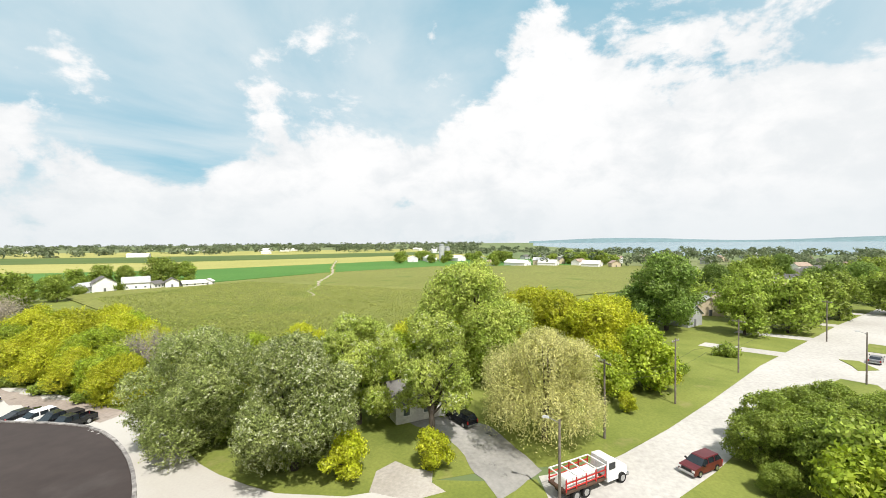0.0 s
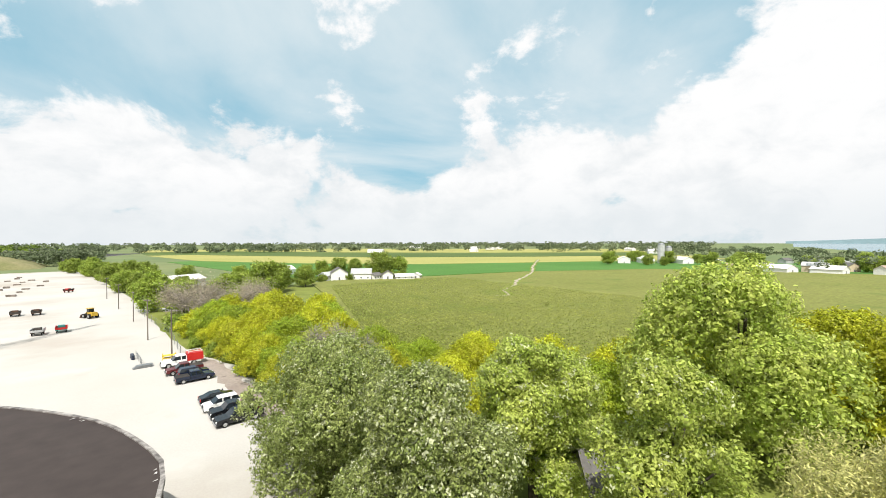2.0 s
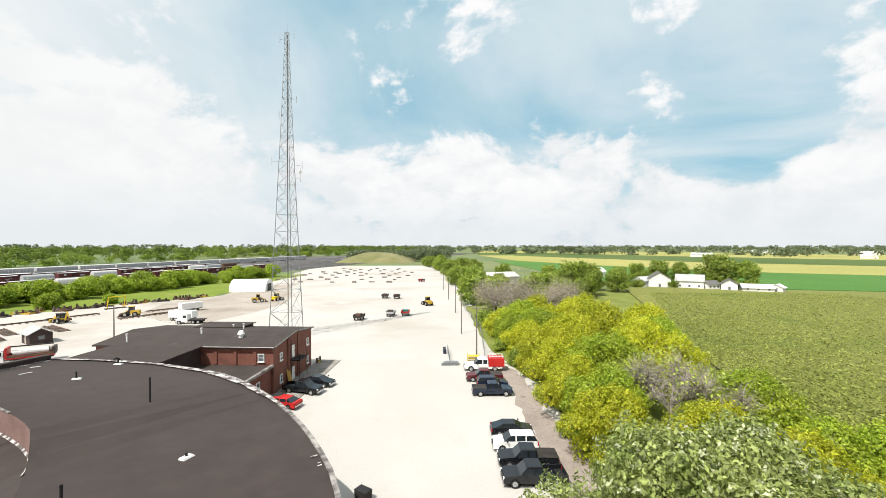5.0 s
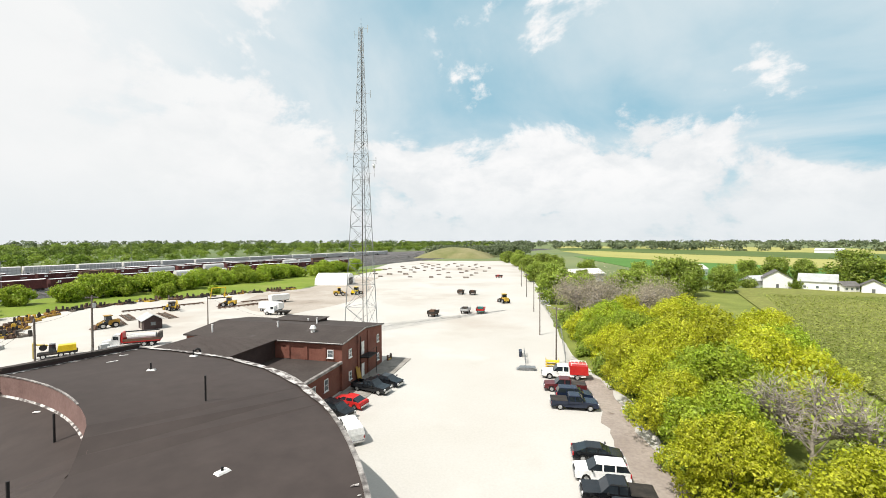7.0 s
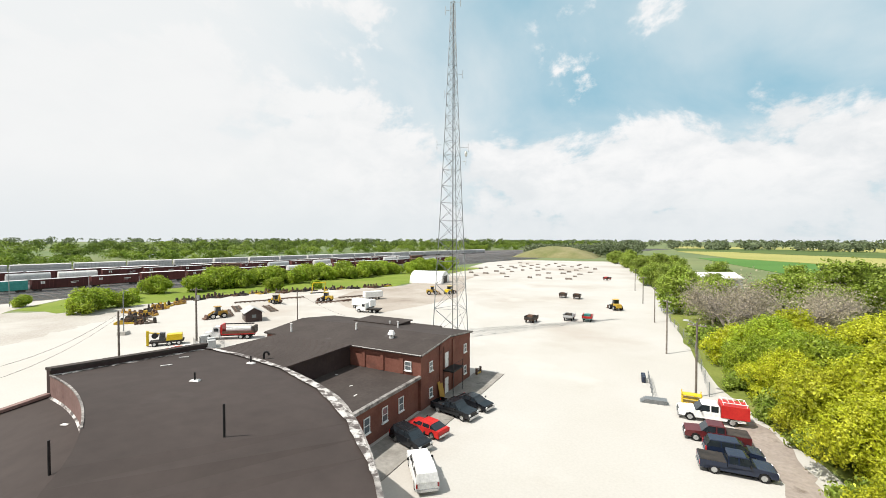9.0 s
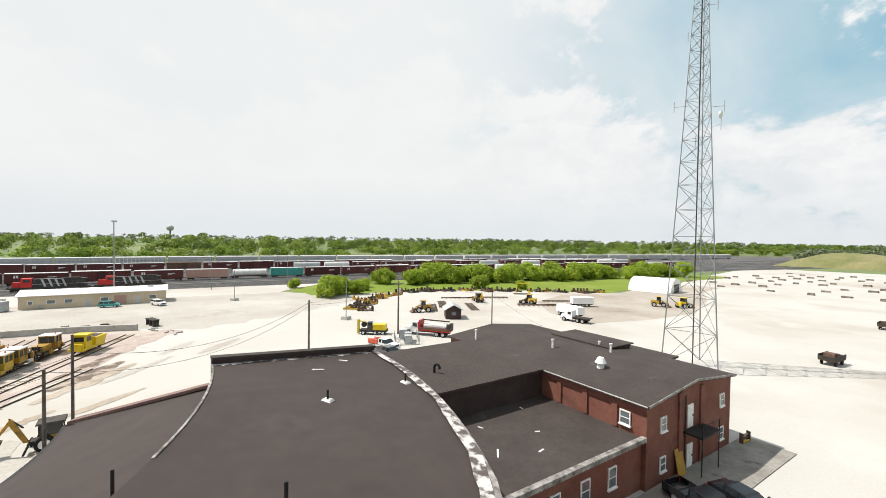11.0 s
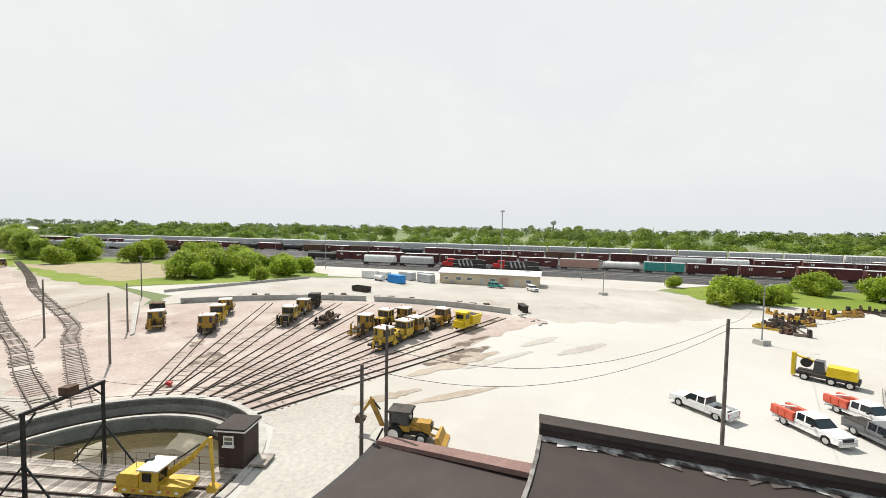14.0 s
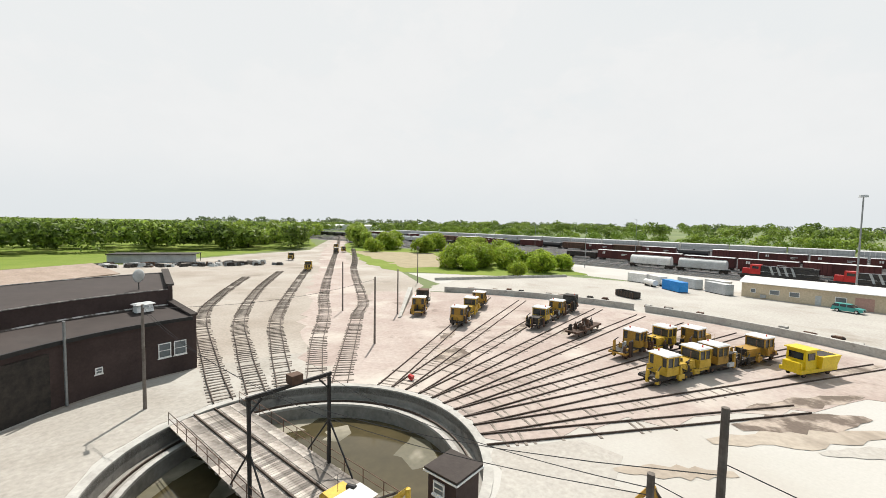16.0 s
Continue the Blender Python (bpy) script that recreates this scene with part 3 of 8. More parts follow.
def ring_pts(k, n=63):
    """Points along the inner wall, the step and the outer wall (k = 0, 1, 2)."""
    out = []
    for i in range(n + 1):
        a = START_A[k] + (END_A[k] - START_A[k]) * i / n
        r = (R_IN, r_step(a), r_out(a))[k]
        out.append((CX + r * math.cos(radians(a)), CY + r * math.sin(radians(a))))
    return out


P0, P1, P2 = (ring_pts(k) for k in range(3))
house = thing("roundhouse", "dark brick roundhouse with a stepped dark membrane roof", "railway building")


def step_share(x, y):
    """How much of the step between the two roofs is there: full by the end walls, none along the middle bays."""
    a = math.degrees(math.atan2(y - CY, x - CX))
    return step_ease((a - 41) / 8 if a > 0 else (-a - 38) / 9)


def step_mid(x, y):
    """The height half way up the step; lower towards the southern end."""
    return 9.35 - 1.9 * step_ease((-math.degrees(math.atan2(y - CY, x - CX)) - 30) / 14)


def heights(z, n):
    return z if isinstance(z, list) else [z] * n


def strip(sh, pa, za, pb, zb):
    """A band of faces between two lines of points; a height may be a list."""
    n = len(pa)
    sh.add([(x, y, z) for (x, y), z in zip(pa, heights(za, n))] + [(x, y, z) for (x, y), z in zip(pb, heights(zb, n))], [(i, i + 1, n + i + 1, n + i) for i in range(n - 1)])
    return sh


def shift(pts, d):
    return [(CX + (x - CX) * (1 + d / math.hypot(x - CX, y - CY)), CY + (y - CY) * (1 + d / math.hypot(x - CX, y - CY))) for x, y in pts]


def curved(sh, pts, d, z0, z1):
    """A wall of thickness d that follows a line of points."""
    q, n = shift(pts, d), len(pts)
    lo, hi = heights(z0, n), heights(z1, n)
    rings = [[(x, y, z) for (x, y), z in zip(p, zs)] for p, zs in ((pts, lo), (pts, hi), (q, hi), (q, lo))]
    faces = [(k * n + i, k * n + i + 1, (k + 1) * n + i + 1, (k + 1) * n + i) for k in range(3) for i in range(n - 1)]
    return sh.add([v for ring_ in rings for v in ring_], faces + [(0, n, 2 * n, 3 * n), (n - 1, 4 * n - 1, 3 * n - 1, 2 * n - 1)])


part("outer_wall", curved(Shape(), P2, -0.5, 0, 8.9), "dark_brick", house)
part("inner_wall", curved(Shape(), P0, 0.5, 0, 5.7), "dark_brick", house, "painted dark brown brick wall facing the turntable")
Z_UP = [step_mid(*p) + 0.85 * step_share(*p) for p in P1]
Z_LOW = [step_mid(*p) - 0.85 * step_share(*p) for p in P1]
Q1 = [p for p in P1 if step_share(*p) > 0.01]
for rim, brick, label in (([p for p in Q1 if p[1] > CY], "faded_brick", "faded brown brick wall between the two roofs"), ([p for p in Q1 if p[1] < CY], "dark_brick", "dark painted wall between the two roofs")):
    lo, hi = [step_mid(*p) - 0.1 - 0.9 * step_share(*p) for p in rim], [step_mid(*p) - 0.05 + 0.85 * step_share(*p) for p in rim]
    part("step_wall", curved(Shape(), rim, 0.4, lo, hi), brick, house, label)
    seam = [i for i, p in enumerate(rim) if p[1] < CY or math.degrees(math.atan2(p[1] - CY, p[0] - CX)) > 57]
    top = [hi[i] for i in seam]
    part("step_flashing", curved(Shape(), shift([rim[i] for i in seam], -0.05), 0.13, [z + 0.02 for z in top], [z + 0.11 for z in top]), "flashing", house, "worn pale sealed seam on the roof step")
    part("base_flashing", strip(Shape(), shift(rim, -0.16), [z + 0.095 for z in lo], shift(rim, -0.02), [z + 0.24 for z in lo]), "sealant", house, "blotchy pale seam at the foot of the step")
lower = strip(Shape(), shift(P0, -0.25), 5.75, P1, Z_LOW)
part("lower_roof", strip(lower, P1, [z - 0.2 for z in Z_LOW], P0, 5.5), "membrane", house, "brown-grey membrane roof, lower tier")
upper = strip(Shape(), P1, Z_UP, P2, 9.0)
part("upper_roof", strip(upper, P2, 8.7, P1, [z - 0.3 for z in Z_UP]), "membrane", house, "brown-grey membrane roof, upper tier")
part("edge_flashing", curved(Shape(), shift(P2, 0.12), -0.28, 8.78, 9.1), "flashing", house, "worn pale metal edge of the roof")
part("eave_board", curved(Shape(), shift(P0, -0.3), 0.25, 5.45, 5.8), "black_steel", house)
for k, name in ((0, "south_end"), (-1, "north_end")):
    a, b, c = Vector((*P0[k], 0)), Vector((*P1[k], 0)), Vector((*P2[k], 0))
    w = Shape()
    sgn = 1 if k else -1
    for p, q, z0, z1 in ((a, b, 5.8, 8.6 if k else 6.9), (b, c, 10.55 if k else 8.7, 9.35)):
        d = (q - p).normalized()
        s = Vector((-d.y, d.x, 0)) * 0.45 * sgn
        w.add([p, q, q + s, p + s, p + Vector((0, 0, z0)), q + Vector((0, 0, z1)), q + s + Vector((0, 0, z1)), p + s + Vector((0, 0, z0))],
              [(0, 1, 5, 4), (2, 3, 7, 6), (4, 5, 6, 7), (1, 2, 6, 5), (3, 0, 4, 7)])
    part("end_wall", w, "dark_brick", house)
    for p, q, z0, z1 in ((a, b, 5.8, 8.6 if k else 6.9), (b, c, 10.55 if k else 8.7, 9.35)):
        d = (q - p).normalized()
        s = Vector((-d.y, d.x, 0)) * 0.62 * sgn
        o = -0.15 * s / 0.62
        cp = Shape().add([p + o + Vector((0, 0, z0)), q + o + Vector((0, 0, z1)), q + s + Vector((0, 0, z1)), p + s + Vector((0, 0, z0)),
                p + o + Vector((0, 0, z0 + 0.22)), q + o + Vector((0, 0, z1 + 0.22)), q + s + Vector((0, 0, z1 + 0.22)), p + s + Vector((0, 0, z0 + 0.22))],
               [(4, 5, 6, 7), (0, 1, 5, 4), (2, 3, 7, 6), (1, 2, 6, 5), (3, 0, 4, 7), (3, 2, 1, 0)])
        part("coping", cp, "faded_brick" if p is a and k else "felt", house, "worn parapet coping")
# white sealant in the angle of the northern parapet
b, c = Vector((*P1[-1], 0)), Vector((*P2[-1], 0))
inn = Vector((1, -0.15, 0))
sl = Shape()
for i in range(20):
    u0, u1 = i / 20, (i + 1) / 20
    w0, w1 = rnd.uniform(0.25, 0.8), rnd.uniform(0.25, 0.8)
    z0, z1 = 10.24 - 1.2 * u0, 10.24 - 1.2 * u1
    p, q = b.lerp(c, u0) + Vector((0, 0, z0)), b.lerp(c, u1) + Vector((0, 0, z1))
    sl.sheet([p, q, q + inn * w1, p + inn * w0])
part("sealant", sl, "sealant", house, "blotchy white sealant along the parapet")
# a wide blotchy sealant band on the outer edge by the northern bays
eb = Shape()
wlast = 0.4
E0 = [Vector((*P2[-1 - 3 * k], 9.125)) for k in range(6)]
for k in range(5):
    for i in range(9):
        p, q = E0[k].lerp(E0[k + 1], i / 9), E0[k].lerp(E0[k + 1], (i + 1) / 9)
        ip, iq = [(Vector((CX, CY, 9.125)) - v).normalized() for v in (p, q)]
        wa, wb = wlast, min(0.6, max(0.18, wlast + rnd.uniform(-0.12, 0.12)))
        wlast = wb
        eb.sheet([p - ip * 0.1, q - iq * 0.1, q + iq * wb + Vector((0, 0, 0.1 * wb)), p + ip * wa + Vector((0, 0, 0.1 * wa))])
part("edge_sealant", eb, "sealant", house, "wide blotchy white sealant on the roof edge")
# a few ragged sealant patches just inside the roof edge
for i in (14, 17, 21, 24, 30, 37, 43):
    p0, p1 = Vector((*P2[i], 0)), Vector((*P2[i + 1], 0))
    up_ = (Vector((CX, CY, 0)) - p0.lerp(p1, 0.5)).normalized()
    for j in range(3):
        u = rnd.random()
        l = rnd.uniform(0.2, 0.5)
        w_ = rnd.uniform(0.10, 0.35)
        p = p0.lerp(p1, u) + up_ * 0.3 + Vector((0, 0, 9.06))
        d = (p1 - p0).normalized() * w_
        st = Shape().sheet([p, p + d, p + d * 0.6 + up_ * l * 0.7 + Vector((0, 0, 0.06 * l)), p + up_ * l + Vector((0, 0, 0.06 * l))])
        part("sealant_streak", st, "sealant", house)


def roof_z(x, y):
    r = math.hypot(x - CX, y - CY)
    k = 0.85 * step_share(x, y)
    a = math.degrees(math.atan2(y - CY, x - CX))
    rs, ro = r_step(a), r_out(a)
    zm = step_mid(x, y)
    return zm + k - (zm - 9.0 + k) * (r - rs) / (ro - rs) if r > rs else 5.75 + (zm - 5.75 - k) * (r - R_IN) / (rs - R_IN)


def roof_vent(x, y, h, slab=True, name="roof_vent"):
    z = roof_z(x, y)
    t = thing(name, "thin steel vent pipe on a pale roof patch", "vent", pose(x, y, z, 0, 0, rnd.uniform(0, 90)), "roof vents")
    if slab:
        part("flashing_pad", Shape().box(-0.38, 0.38, -0.26, 0.26, -0.02, 0.1, None, 0.08, 0.08), "dusty_white", t)
    part("pipe", Shape().rod((0, 0, 0), (0, 0, h), 0.07, n=8), "black_steel", t)
    return t


for x, y, h, s in ((-1.2, 67.3, 0.7, True), (9.6, 62.4, 1.9, False), (17.4, 55.4, 0.3, True), (14.6, 50.6, 1.0, True), (2.5, 57.2, 1.9, False), (11, 50.0, 1.9, False),
                   (0.0, 53.2, 0.3, True), (-2.8, 73.6, 0.7, True), (21.5, 41.5, 0.6, True), (18.5, 36.5, 1.0, False)):
    roof_vent(x, y, h, s)
for x, y, w, l, rz in ((-7.5, 68.6, .15, .9, 60), (-9.5, 71.3, .15, .8, 40), (-4, 60.2, .25, .5, 20), (3.0, 50.5, .3, .7, 10), (20.5, 45.5, .15, 0.8, 30)):
    one("roof_scrap", Shape().box(-l / 2, l / 2, -w / 2, w / 2, 0, 0.04), "dusty_white", "pale strip of flashing lying on dark membrane", "scrap", pose(x, y, roof_z(x, y) + 0.02, 0, 0, rz), "roof scraps")


for x, y, l, rz in ((-2.5, 80.5, 0.5, 20), (0.5, 84.0, 0.4, 60), (-1.0, 78.4, 0.9, 120), (2.8, 82.0, 0.6, 100), (1.4, 79.0, 1.2, 140), (-3.6, 86.2, 0.4, 0)):
    one("roof_scrap", Shape().box(-l / 2, l / 2, -0.07, 0.07, 0, 0.03), "dusty_white", "pale strip of flashing lying on dark felt", "scrap", pose(x, y, 4.21, 0, 0, rz), "roof scraps")


def sash(name, w, h, parent, m, panes=2):
    """A white framed window, recessed, with a sill; it faces -y."""
    e = new(name)
    e.parent, e.matrix_basis = parent, m
    fr = Shape()
    for x0, x1, z0, z1 in ((-w / 2, w / 2, 0, 0.09), (-w / 2, w / 2, h - 0.09, h), (-w / 2, -w / 2 + 0.08, 0.09, h - 0.09), (w / 2 - 0.08, w / 2, 0.09, h - 0.09), (-w / 2 + 0.08, w / 2 - 0.08, h / 2 - 0.03, h / 2 + 0.03)):
        fr.box(x0, x1, -0.06, 0.05, z0, z1)
    fr.box(-w / 2 - 0.08, w / 2 + 0.08, -0.14, 0.02, -0.1, 0.0)
    part("window_frame", fr, "white_paint", e)
    part("pane", Shape().box(-w / 2 + 0.06, w / 2 - 0.06, -0.02, 0.02, 0.06, h - 0.06), "pane", e)
    return e


def on_inner_wall(r, a, z):
    x, y, _ = pol(r, a)
    return pose(x, y, z, 0, 0, a - 90)


for a, z, w, h in ((-80.2, 1.9, 1.15, 1.5), (-76.8, 1.9, 1.15, 1.5), (-63.5, 1.9, 0.6, 0.6)):
    sash("window", w, h, house, on_inner_wall(R_IN - 0.03, a, z) @ pose(0, 0, 0, 0, 0, 180))
for a in (-50, -38, -12, 4, 20, 36, 52, 66):
    part("stall_door", Shape().box(-2.0, 2.0, -0.08, 0.06, 0.02, 4.9), "machine_dark", house, "dark timber engine stall door", on_inner_wall(R_IN - 0.05, a, 0))
part("downpipe", Shape().rod((0, 0, 0.1), (0, 0, 7.4), 0.11), "galvanised", house, at=on_inner_wall(R_IN - 0.4, -57, 0))
t = thing("satellite_dish", "round grey-green dish on the lower roof", "dish", pose(*pol(29.6, -76)[:2], 8.3, 0, 0, 40))
part("stand", Shape().rod((0, 0, 0), (0, 0, 1.2), 0.05), "black_steel", t)
part("reflector", Shape().ball((0, 0, 1.6), 0.75, 0.16, 0.75, 14, 6), "light_grey", t, smooth=True)
t = thing("roof_unit", "white roof ventilation unit", "vent", pose(*pol(27.0, -75)[:2], 6.4, 0, 0, 20))
part("housing", Shape().box(-0.8, 0.8, -0.5, 0.5, 0, 0.8, None, 0.1, 0.1), "white_paint", t)
part("cowl", Shape().box(-0.95, 0.95, -0.62, 0.62, 0.8, 0.95, None, 0.2, 0.2), "light_grey", t)

# ---------------------------------------------------------------- turntable
pitw = Shape()
arc_wall(pitw, 12.3, 12.95, -0.6, 0.12, 0, 360, 72)
setting("pit_coping", pitw, "concrete", "pale concrete rim of the turntable pit", "kerb")
setting("pit_wall", arc_wall(Shape(), 12.3, 12.9, -2.6, -0.02, 0, 360, 72), "old_concrete", "grey concrete wall of the turntable pit", "wall")
setting("pit_ledge", arc_wall(Shape(), 10.9, 12.4, -2.6, -1.25, 0, 360, 72), "old_concrete", "ledge that carries the circular rail", "ledge")
setting("pit_kerb", arc_wall(Shape(), 10.85, 11.25, -1.3, -1.08, 0, 360, 72), "concrete", "pale inner kerb of the pit", "kerb")
setting("ring_rail", arc_wall(Shape(), 11.66, 11.76, -1.26, -1.08, 0, 360, 72), "rail_steel", "dark circular rail in the pit", "rail")
fl = Shape()
for i in range(24):
    for j in range(8):
        a0, a1, r0, r1 = 15 * i, 15 * i + 15, 11.0 * j / 8, 11.0 * (j + 1) / 8
        q = [pol(r, a) for r, a in ((r0, a0), (r1, a0), (r1, a1), (r0, a1))]
        fl.sheet([(x, y, -2.45 + 0.22 * noise.noise(Vector((x * 0.25, y * 0.25, 3)))) for x, y, _ in q])
setting("pit_floor", fl, "pit_floor", "muddy silt floor of the turntable pit", "floor")
setting("pit_water", Shape().sheet([pol(10.9, 10 * i, -2.43) for i in range(36)]), "puddle", "shallow brown water standing in the pit", "water")

TM = pose(CX, CY, 0, 0, 0, 100) @ pose(0, -1.9, 0)     # x along the bridge
bridge = thing("turntable_bridge", "weathered timber turntable bridge with rails and handrails", "turntable", TM)
part("girder", Shape().box(-11.9, 11.9, -1.6, -1.1, -1.5, -0.12), "rusty_steel", bridge)
part("girder", Shape().box(-11.9, 11.9, 1.1, 1.6, -1.5, -0.12), "rusty_steel", bridge)
part("pivot", Shape().rod((0, 0, -2.5), (0, 0, -0.2), 1.0, 0.8, 12), "rusty_steel", bridge)
for s in (-0.78, 0.78):
    part("rail", Shape().box(-12.1, 12.1, s - 0.05, s + 0.05, 0.06, 0.2), "rail_steel", bridge)
plk = {}
for i in range(94):
    x = -11.9 + 0.2535 * i
    k = i % 4
    if k not in plk:
        plk[k] = Shape().box(0, 0.235, -2.75 + 0.05 * k, 2.75 - 0.04 * k, -0.1, 0.045, None, 0.008, 0.008).mesh("plank", "plank")
    part("plank", plk[k], "plank", bridge, at=pose(x, 0, 0))
for i in range(14):
    for s in (-2.35, -1.45, 1.45, 2.3):
        part("board", Shape().box(0.01, 1.66, -0.4, 0.4, 0.046, 0.085), "plank", bridge, at=pose(-11.8 + 1.69 * i, s, 0))
for s in (-2.7, 2.7):
    for i in range(13):
        if s < 0 or i != 12:
            part("rail_post", Shape().rod((-11.7 + 1.9 * i, s, -0.1), (-11.7 + 1.9 * i, s, 1.1), 0.03, n=6), "rusty_steel", bridge)
    for z in (0.6, 1.1):
        part("handrail", Shape().rod((-11.7, s, z), (11.1, s, z), 0.025, n=6), "rusty_steel", bridge)
gan = thing("gantry", "black steel gantry frame over the turntable bridge", "gantry", TM @ pose(1.9, 0, 0))
for s in (-2.65, 2.65):
    part("leg", Shape().box(-0.08, 0.08, s - 0.09, s + 0.09, -0.05, 6.15), "black_steel", gan)
    for d in (-2.6, 2.6):
        part("brace", Shape().rod((0, s, 3.1), (d, s, 0.0), 0.06, n=6), "black_steel", gan)
    part("knee", Shape().rod((0, s * 0.72, 6.0), (0, s, 5.2), 0.06, n=6), "black_steel", gan)
part("beam", Shape().box(-0.08, 0.08, -2.8, 2.8, 6.08, 6.3), "black_steel", gan)
part("junction_box", Shape().box(-0.35, 0.35, -0.2, 0.55, 6.3, 6.85), "rusty_steel", gan)

cab = thing("operator_cabin", "dark brown operator's cabin with a white-edged flat roof", "cabin", TM @ pose(11.3, 4.2, 0.05) @ Matrix.Diagonal((0.84, 0.84, 0.97, 1)))
part("body", Shape().box(-1.15, 1.15, -1.2, 1.2, 0, 2.95), "dark_brick", cab)
part("plinth", Shape().box(-1.3, 1.3, -1.9, 1.35, -0.35, 0.04), "plank", cab)
part("roof", Shape().box(-1.35, 1.35, -1.4, 1.4, 2.96, 3.1), "felt", cab)
part("fascia", Shape().box(-1.4, 1.4, -1.45, 1.45, 2.86, 2.95), "white_paint", cab)
sash("window", 0.9, 0.75, cab, pose(-1.18, -0.1, 1.75, 0, 0, -90))
sash("window", 0.9, 0.75, cab, pose(-0.2, -1.24, 1.75))
sg = part("notice", Shape().box(-1.2, -1.17, -0.65, 0.15, 0.75, 1.45), "white_paint", cab, "white warning notice with unreadable lines")
for i in range(4):
    part("text_bar", Shape().box(-1.215, -1.205, -0.55 + 0.05 * (i % 2), 0.05 - 0.07 * (i % 3), 0.86 + 0.13 * i, 0.92 + 0.13 * i), "black_steel", sg)
part("door", Shape().box(-0.4, 0.45, 1.2, 1.26, 0.05, 2.1), "machine_dark", cab)
part("landing", Shape().box(1.4, 2.9, -0.9, 0.9, 0.12, 0.3), "plank", cab)

# ---------------------------------------------------------------- brick workshop north of the roundhouse
shop = thing("workshop", "red brick workshop with low felt roofs and white windows", "workshop", pose(0, 0, 0))
X0, X1, Y0, Y1, H = -21.0, 6.0, 90.3, 104.9, 6.9
YM = (Y0 + Y1) / 2
wall = Shape()
wall.add([(X0, Y0, 0), (X1, Y0, 0), (X1, Y1, 0), (X0, Y1, 0), (X0, Y0, H), (X1, Y0, H), (X1, Y1, H), (X0, Y1, H), (X0, YM, H + 0.75), (X1, YM, H + 0.75)],
         [(0, 1, 5, 4), (2, 3, 7, 6), (1, 2, 6, 9, 5), (3, 0, 4, 8, 7)])
part("wall", wall, "red_brick", shop)
rf = Shape()
rf.add([(X0 - .3, Y0 - .35, H + 0.02), (X1 + .3, Y0 - .35, H + 0.02), (X1 + .3, YM, H + 0.85), (X0 - .3, YM, H + 0.85), (X1 + .3, Y1 + .35, H + 0.02), (X0 - .3, Y1 + .35, H + 0.02),
        (X0 - .3, Y0 - .35, H - 0.2), (X1 + .3, Y0 - .35, H - 0.2), (X1 + .3, YM, H + 0.62), (X0 - .3, YM, H + 0.62), (X1 + .3, Y1 + .35, H - 0.2), (X0 - .3, Y1 + .35, H - 0.2)],
       [(0, 1, 2, 3), (3, 2, 4, 5), (0, 6, 7, 1), (1, 7, 8, 2), (2, 8, 10, 4), (5, 4, 10, 11), (3, 9, 6, 0), (5, 11, 9, 3)])
part("roof", rf, "felt", shop)
part("eave_trim", Shape().box(-4.5, X1 + .32, Y0 - .42, Y0 - .36, H - 0.16, H + 0.06), "dark_brick", shop)
for y0, z0, y1, z1 in ((Y0 - .35, H, YM, H + .83), (YM, H + .83, Y1 + .35, H)):
    part("verge_trim", Shape().add([(X1 + .31, y0, z0 - .12), (X1 + .31, y1, z1 - .12), (X1 + .31, y1, z1 + .08), (X1 + .31, y0, z0 + .08), (X1 + .37, y0, z0 - .12), (X1 + .37, y1, z1 - .12), (X1 + .37, y1, z1 + .08), (X1 + .37, y0, z0 + .08)], [(4, 5, 6, 7), (3, 7, 6, 2), (0, 1, 5, 4)]), "flashing", shop)
# recessed panels between pilasters on the long wall
for i in range(4):
    x = -5.6 + 2.95 * i
    part("pilaster", Shape().box(x - 0.25, x + 0.25, Y0 - 0.14, Y0 + 0.1, 4.3, H - 0.25), "red_brick", shop)
    if i < 4:
        part("band", Shape().box(x + 0.25, x + 2.7, Y0 - 0.12, Y0 + 0.1, H - 0.75, H - 0.25), "red_brick", shop)
sash("window", 0.95, 1.15, shop, pose(4.2, Y0 - 0.06, 4.75))
for y, z, h in ((Y0 + 2.4, 4.3, 1.2), (Y0 + 2.4, 1.0, 1.2), (Y1 - 1.9, 4.2, 1.2), (Y1 - 1.9, 1.0, 1.2)):
    sash("window", 0.85, h, shop, pose(X1 + 0.05, y, z, 0, 0, 90))
for z, h in ((0.05, 2.1), (3.6, 2.0)):
    d = part("door", Shape().box(X1 - 0.02, X1 + 0.07, YM - 1.0, YM - 0.05, z, z + h), "white_paint", shop, "white steel door")
    part("handle", Shape().box(X1 + 0.07, X1 + 0.12, YM - 0.25, YM - 0.13, z + 0.95, z + 1.05), "black_steel", d)
part("landing", Shape().box(X1, X1 + 1.6, YM - 1.6, YM + 1.6, 3.3, 3.45), "black_steel", shop, "black steel landing over the door")
for y in (YM - 1.5, YM + 1.5):
    part("post", Shape().rod((X1 + 1.5, y, 0), (X1 + 1.5, y, 4.4), 0.05, n=6), "black_steel", shop)
part("handrail", Shape().rod((X1 + 1.55, YM - 1.6, 4.4), (X1 + 1.55, YM + 1.6, 4.4), 0.03, n=6), "black_steel", shop)
for y, z in ((YM - 2.3, 0), (YM + 1.4, 0)):
    part("pilaster", Shape().box(X1 - 0.1, X1 + 0.16, y - 0.3, y + 0.3, z, H + 0.1), "red_brick", shop)
part("conduit", Shape().rod((X1 + 0.12, YM - 1.5, 0), (X1 + 0.12, YM - 1.5, 6.6), 0.05, n=6), "black_steel", shop)
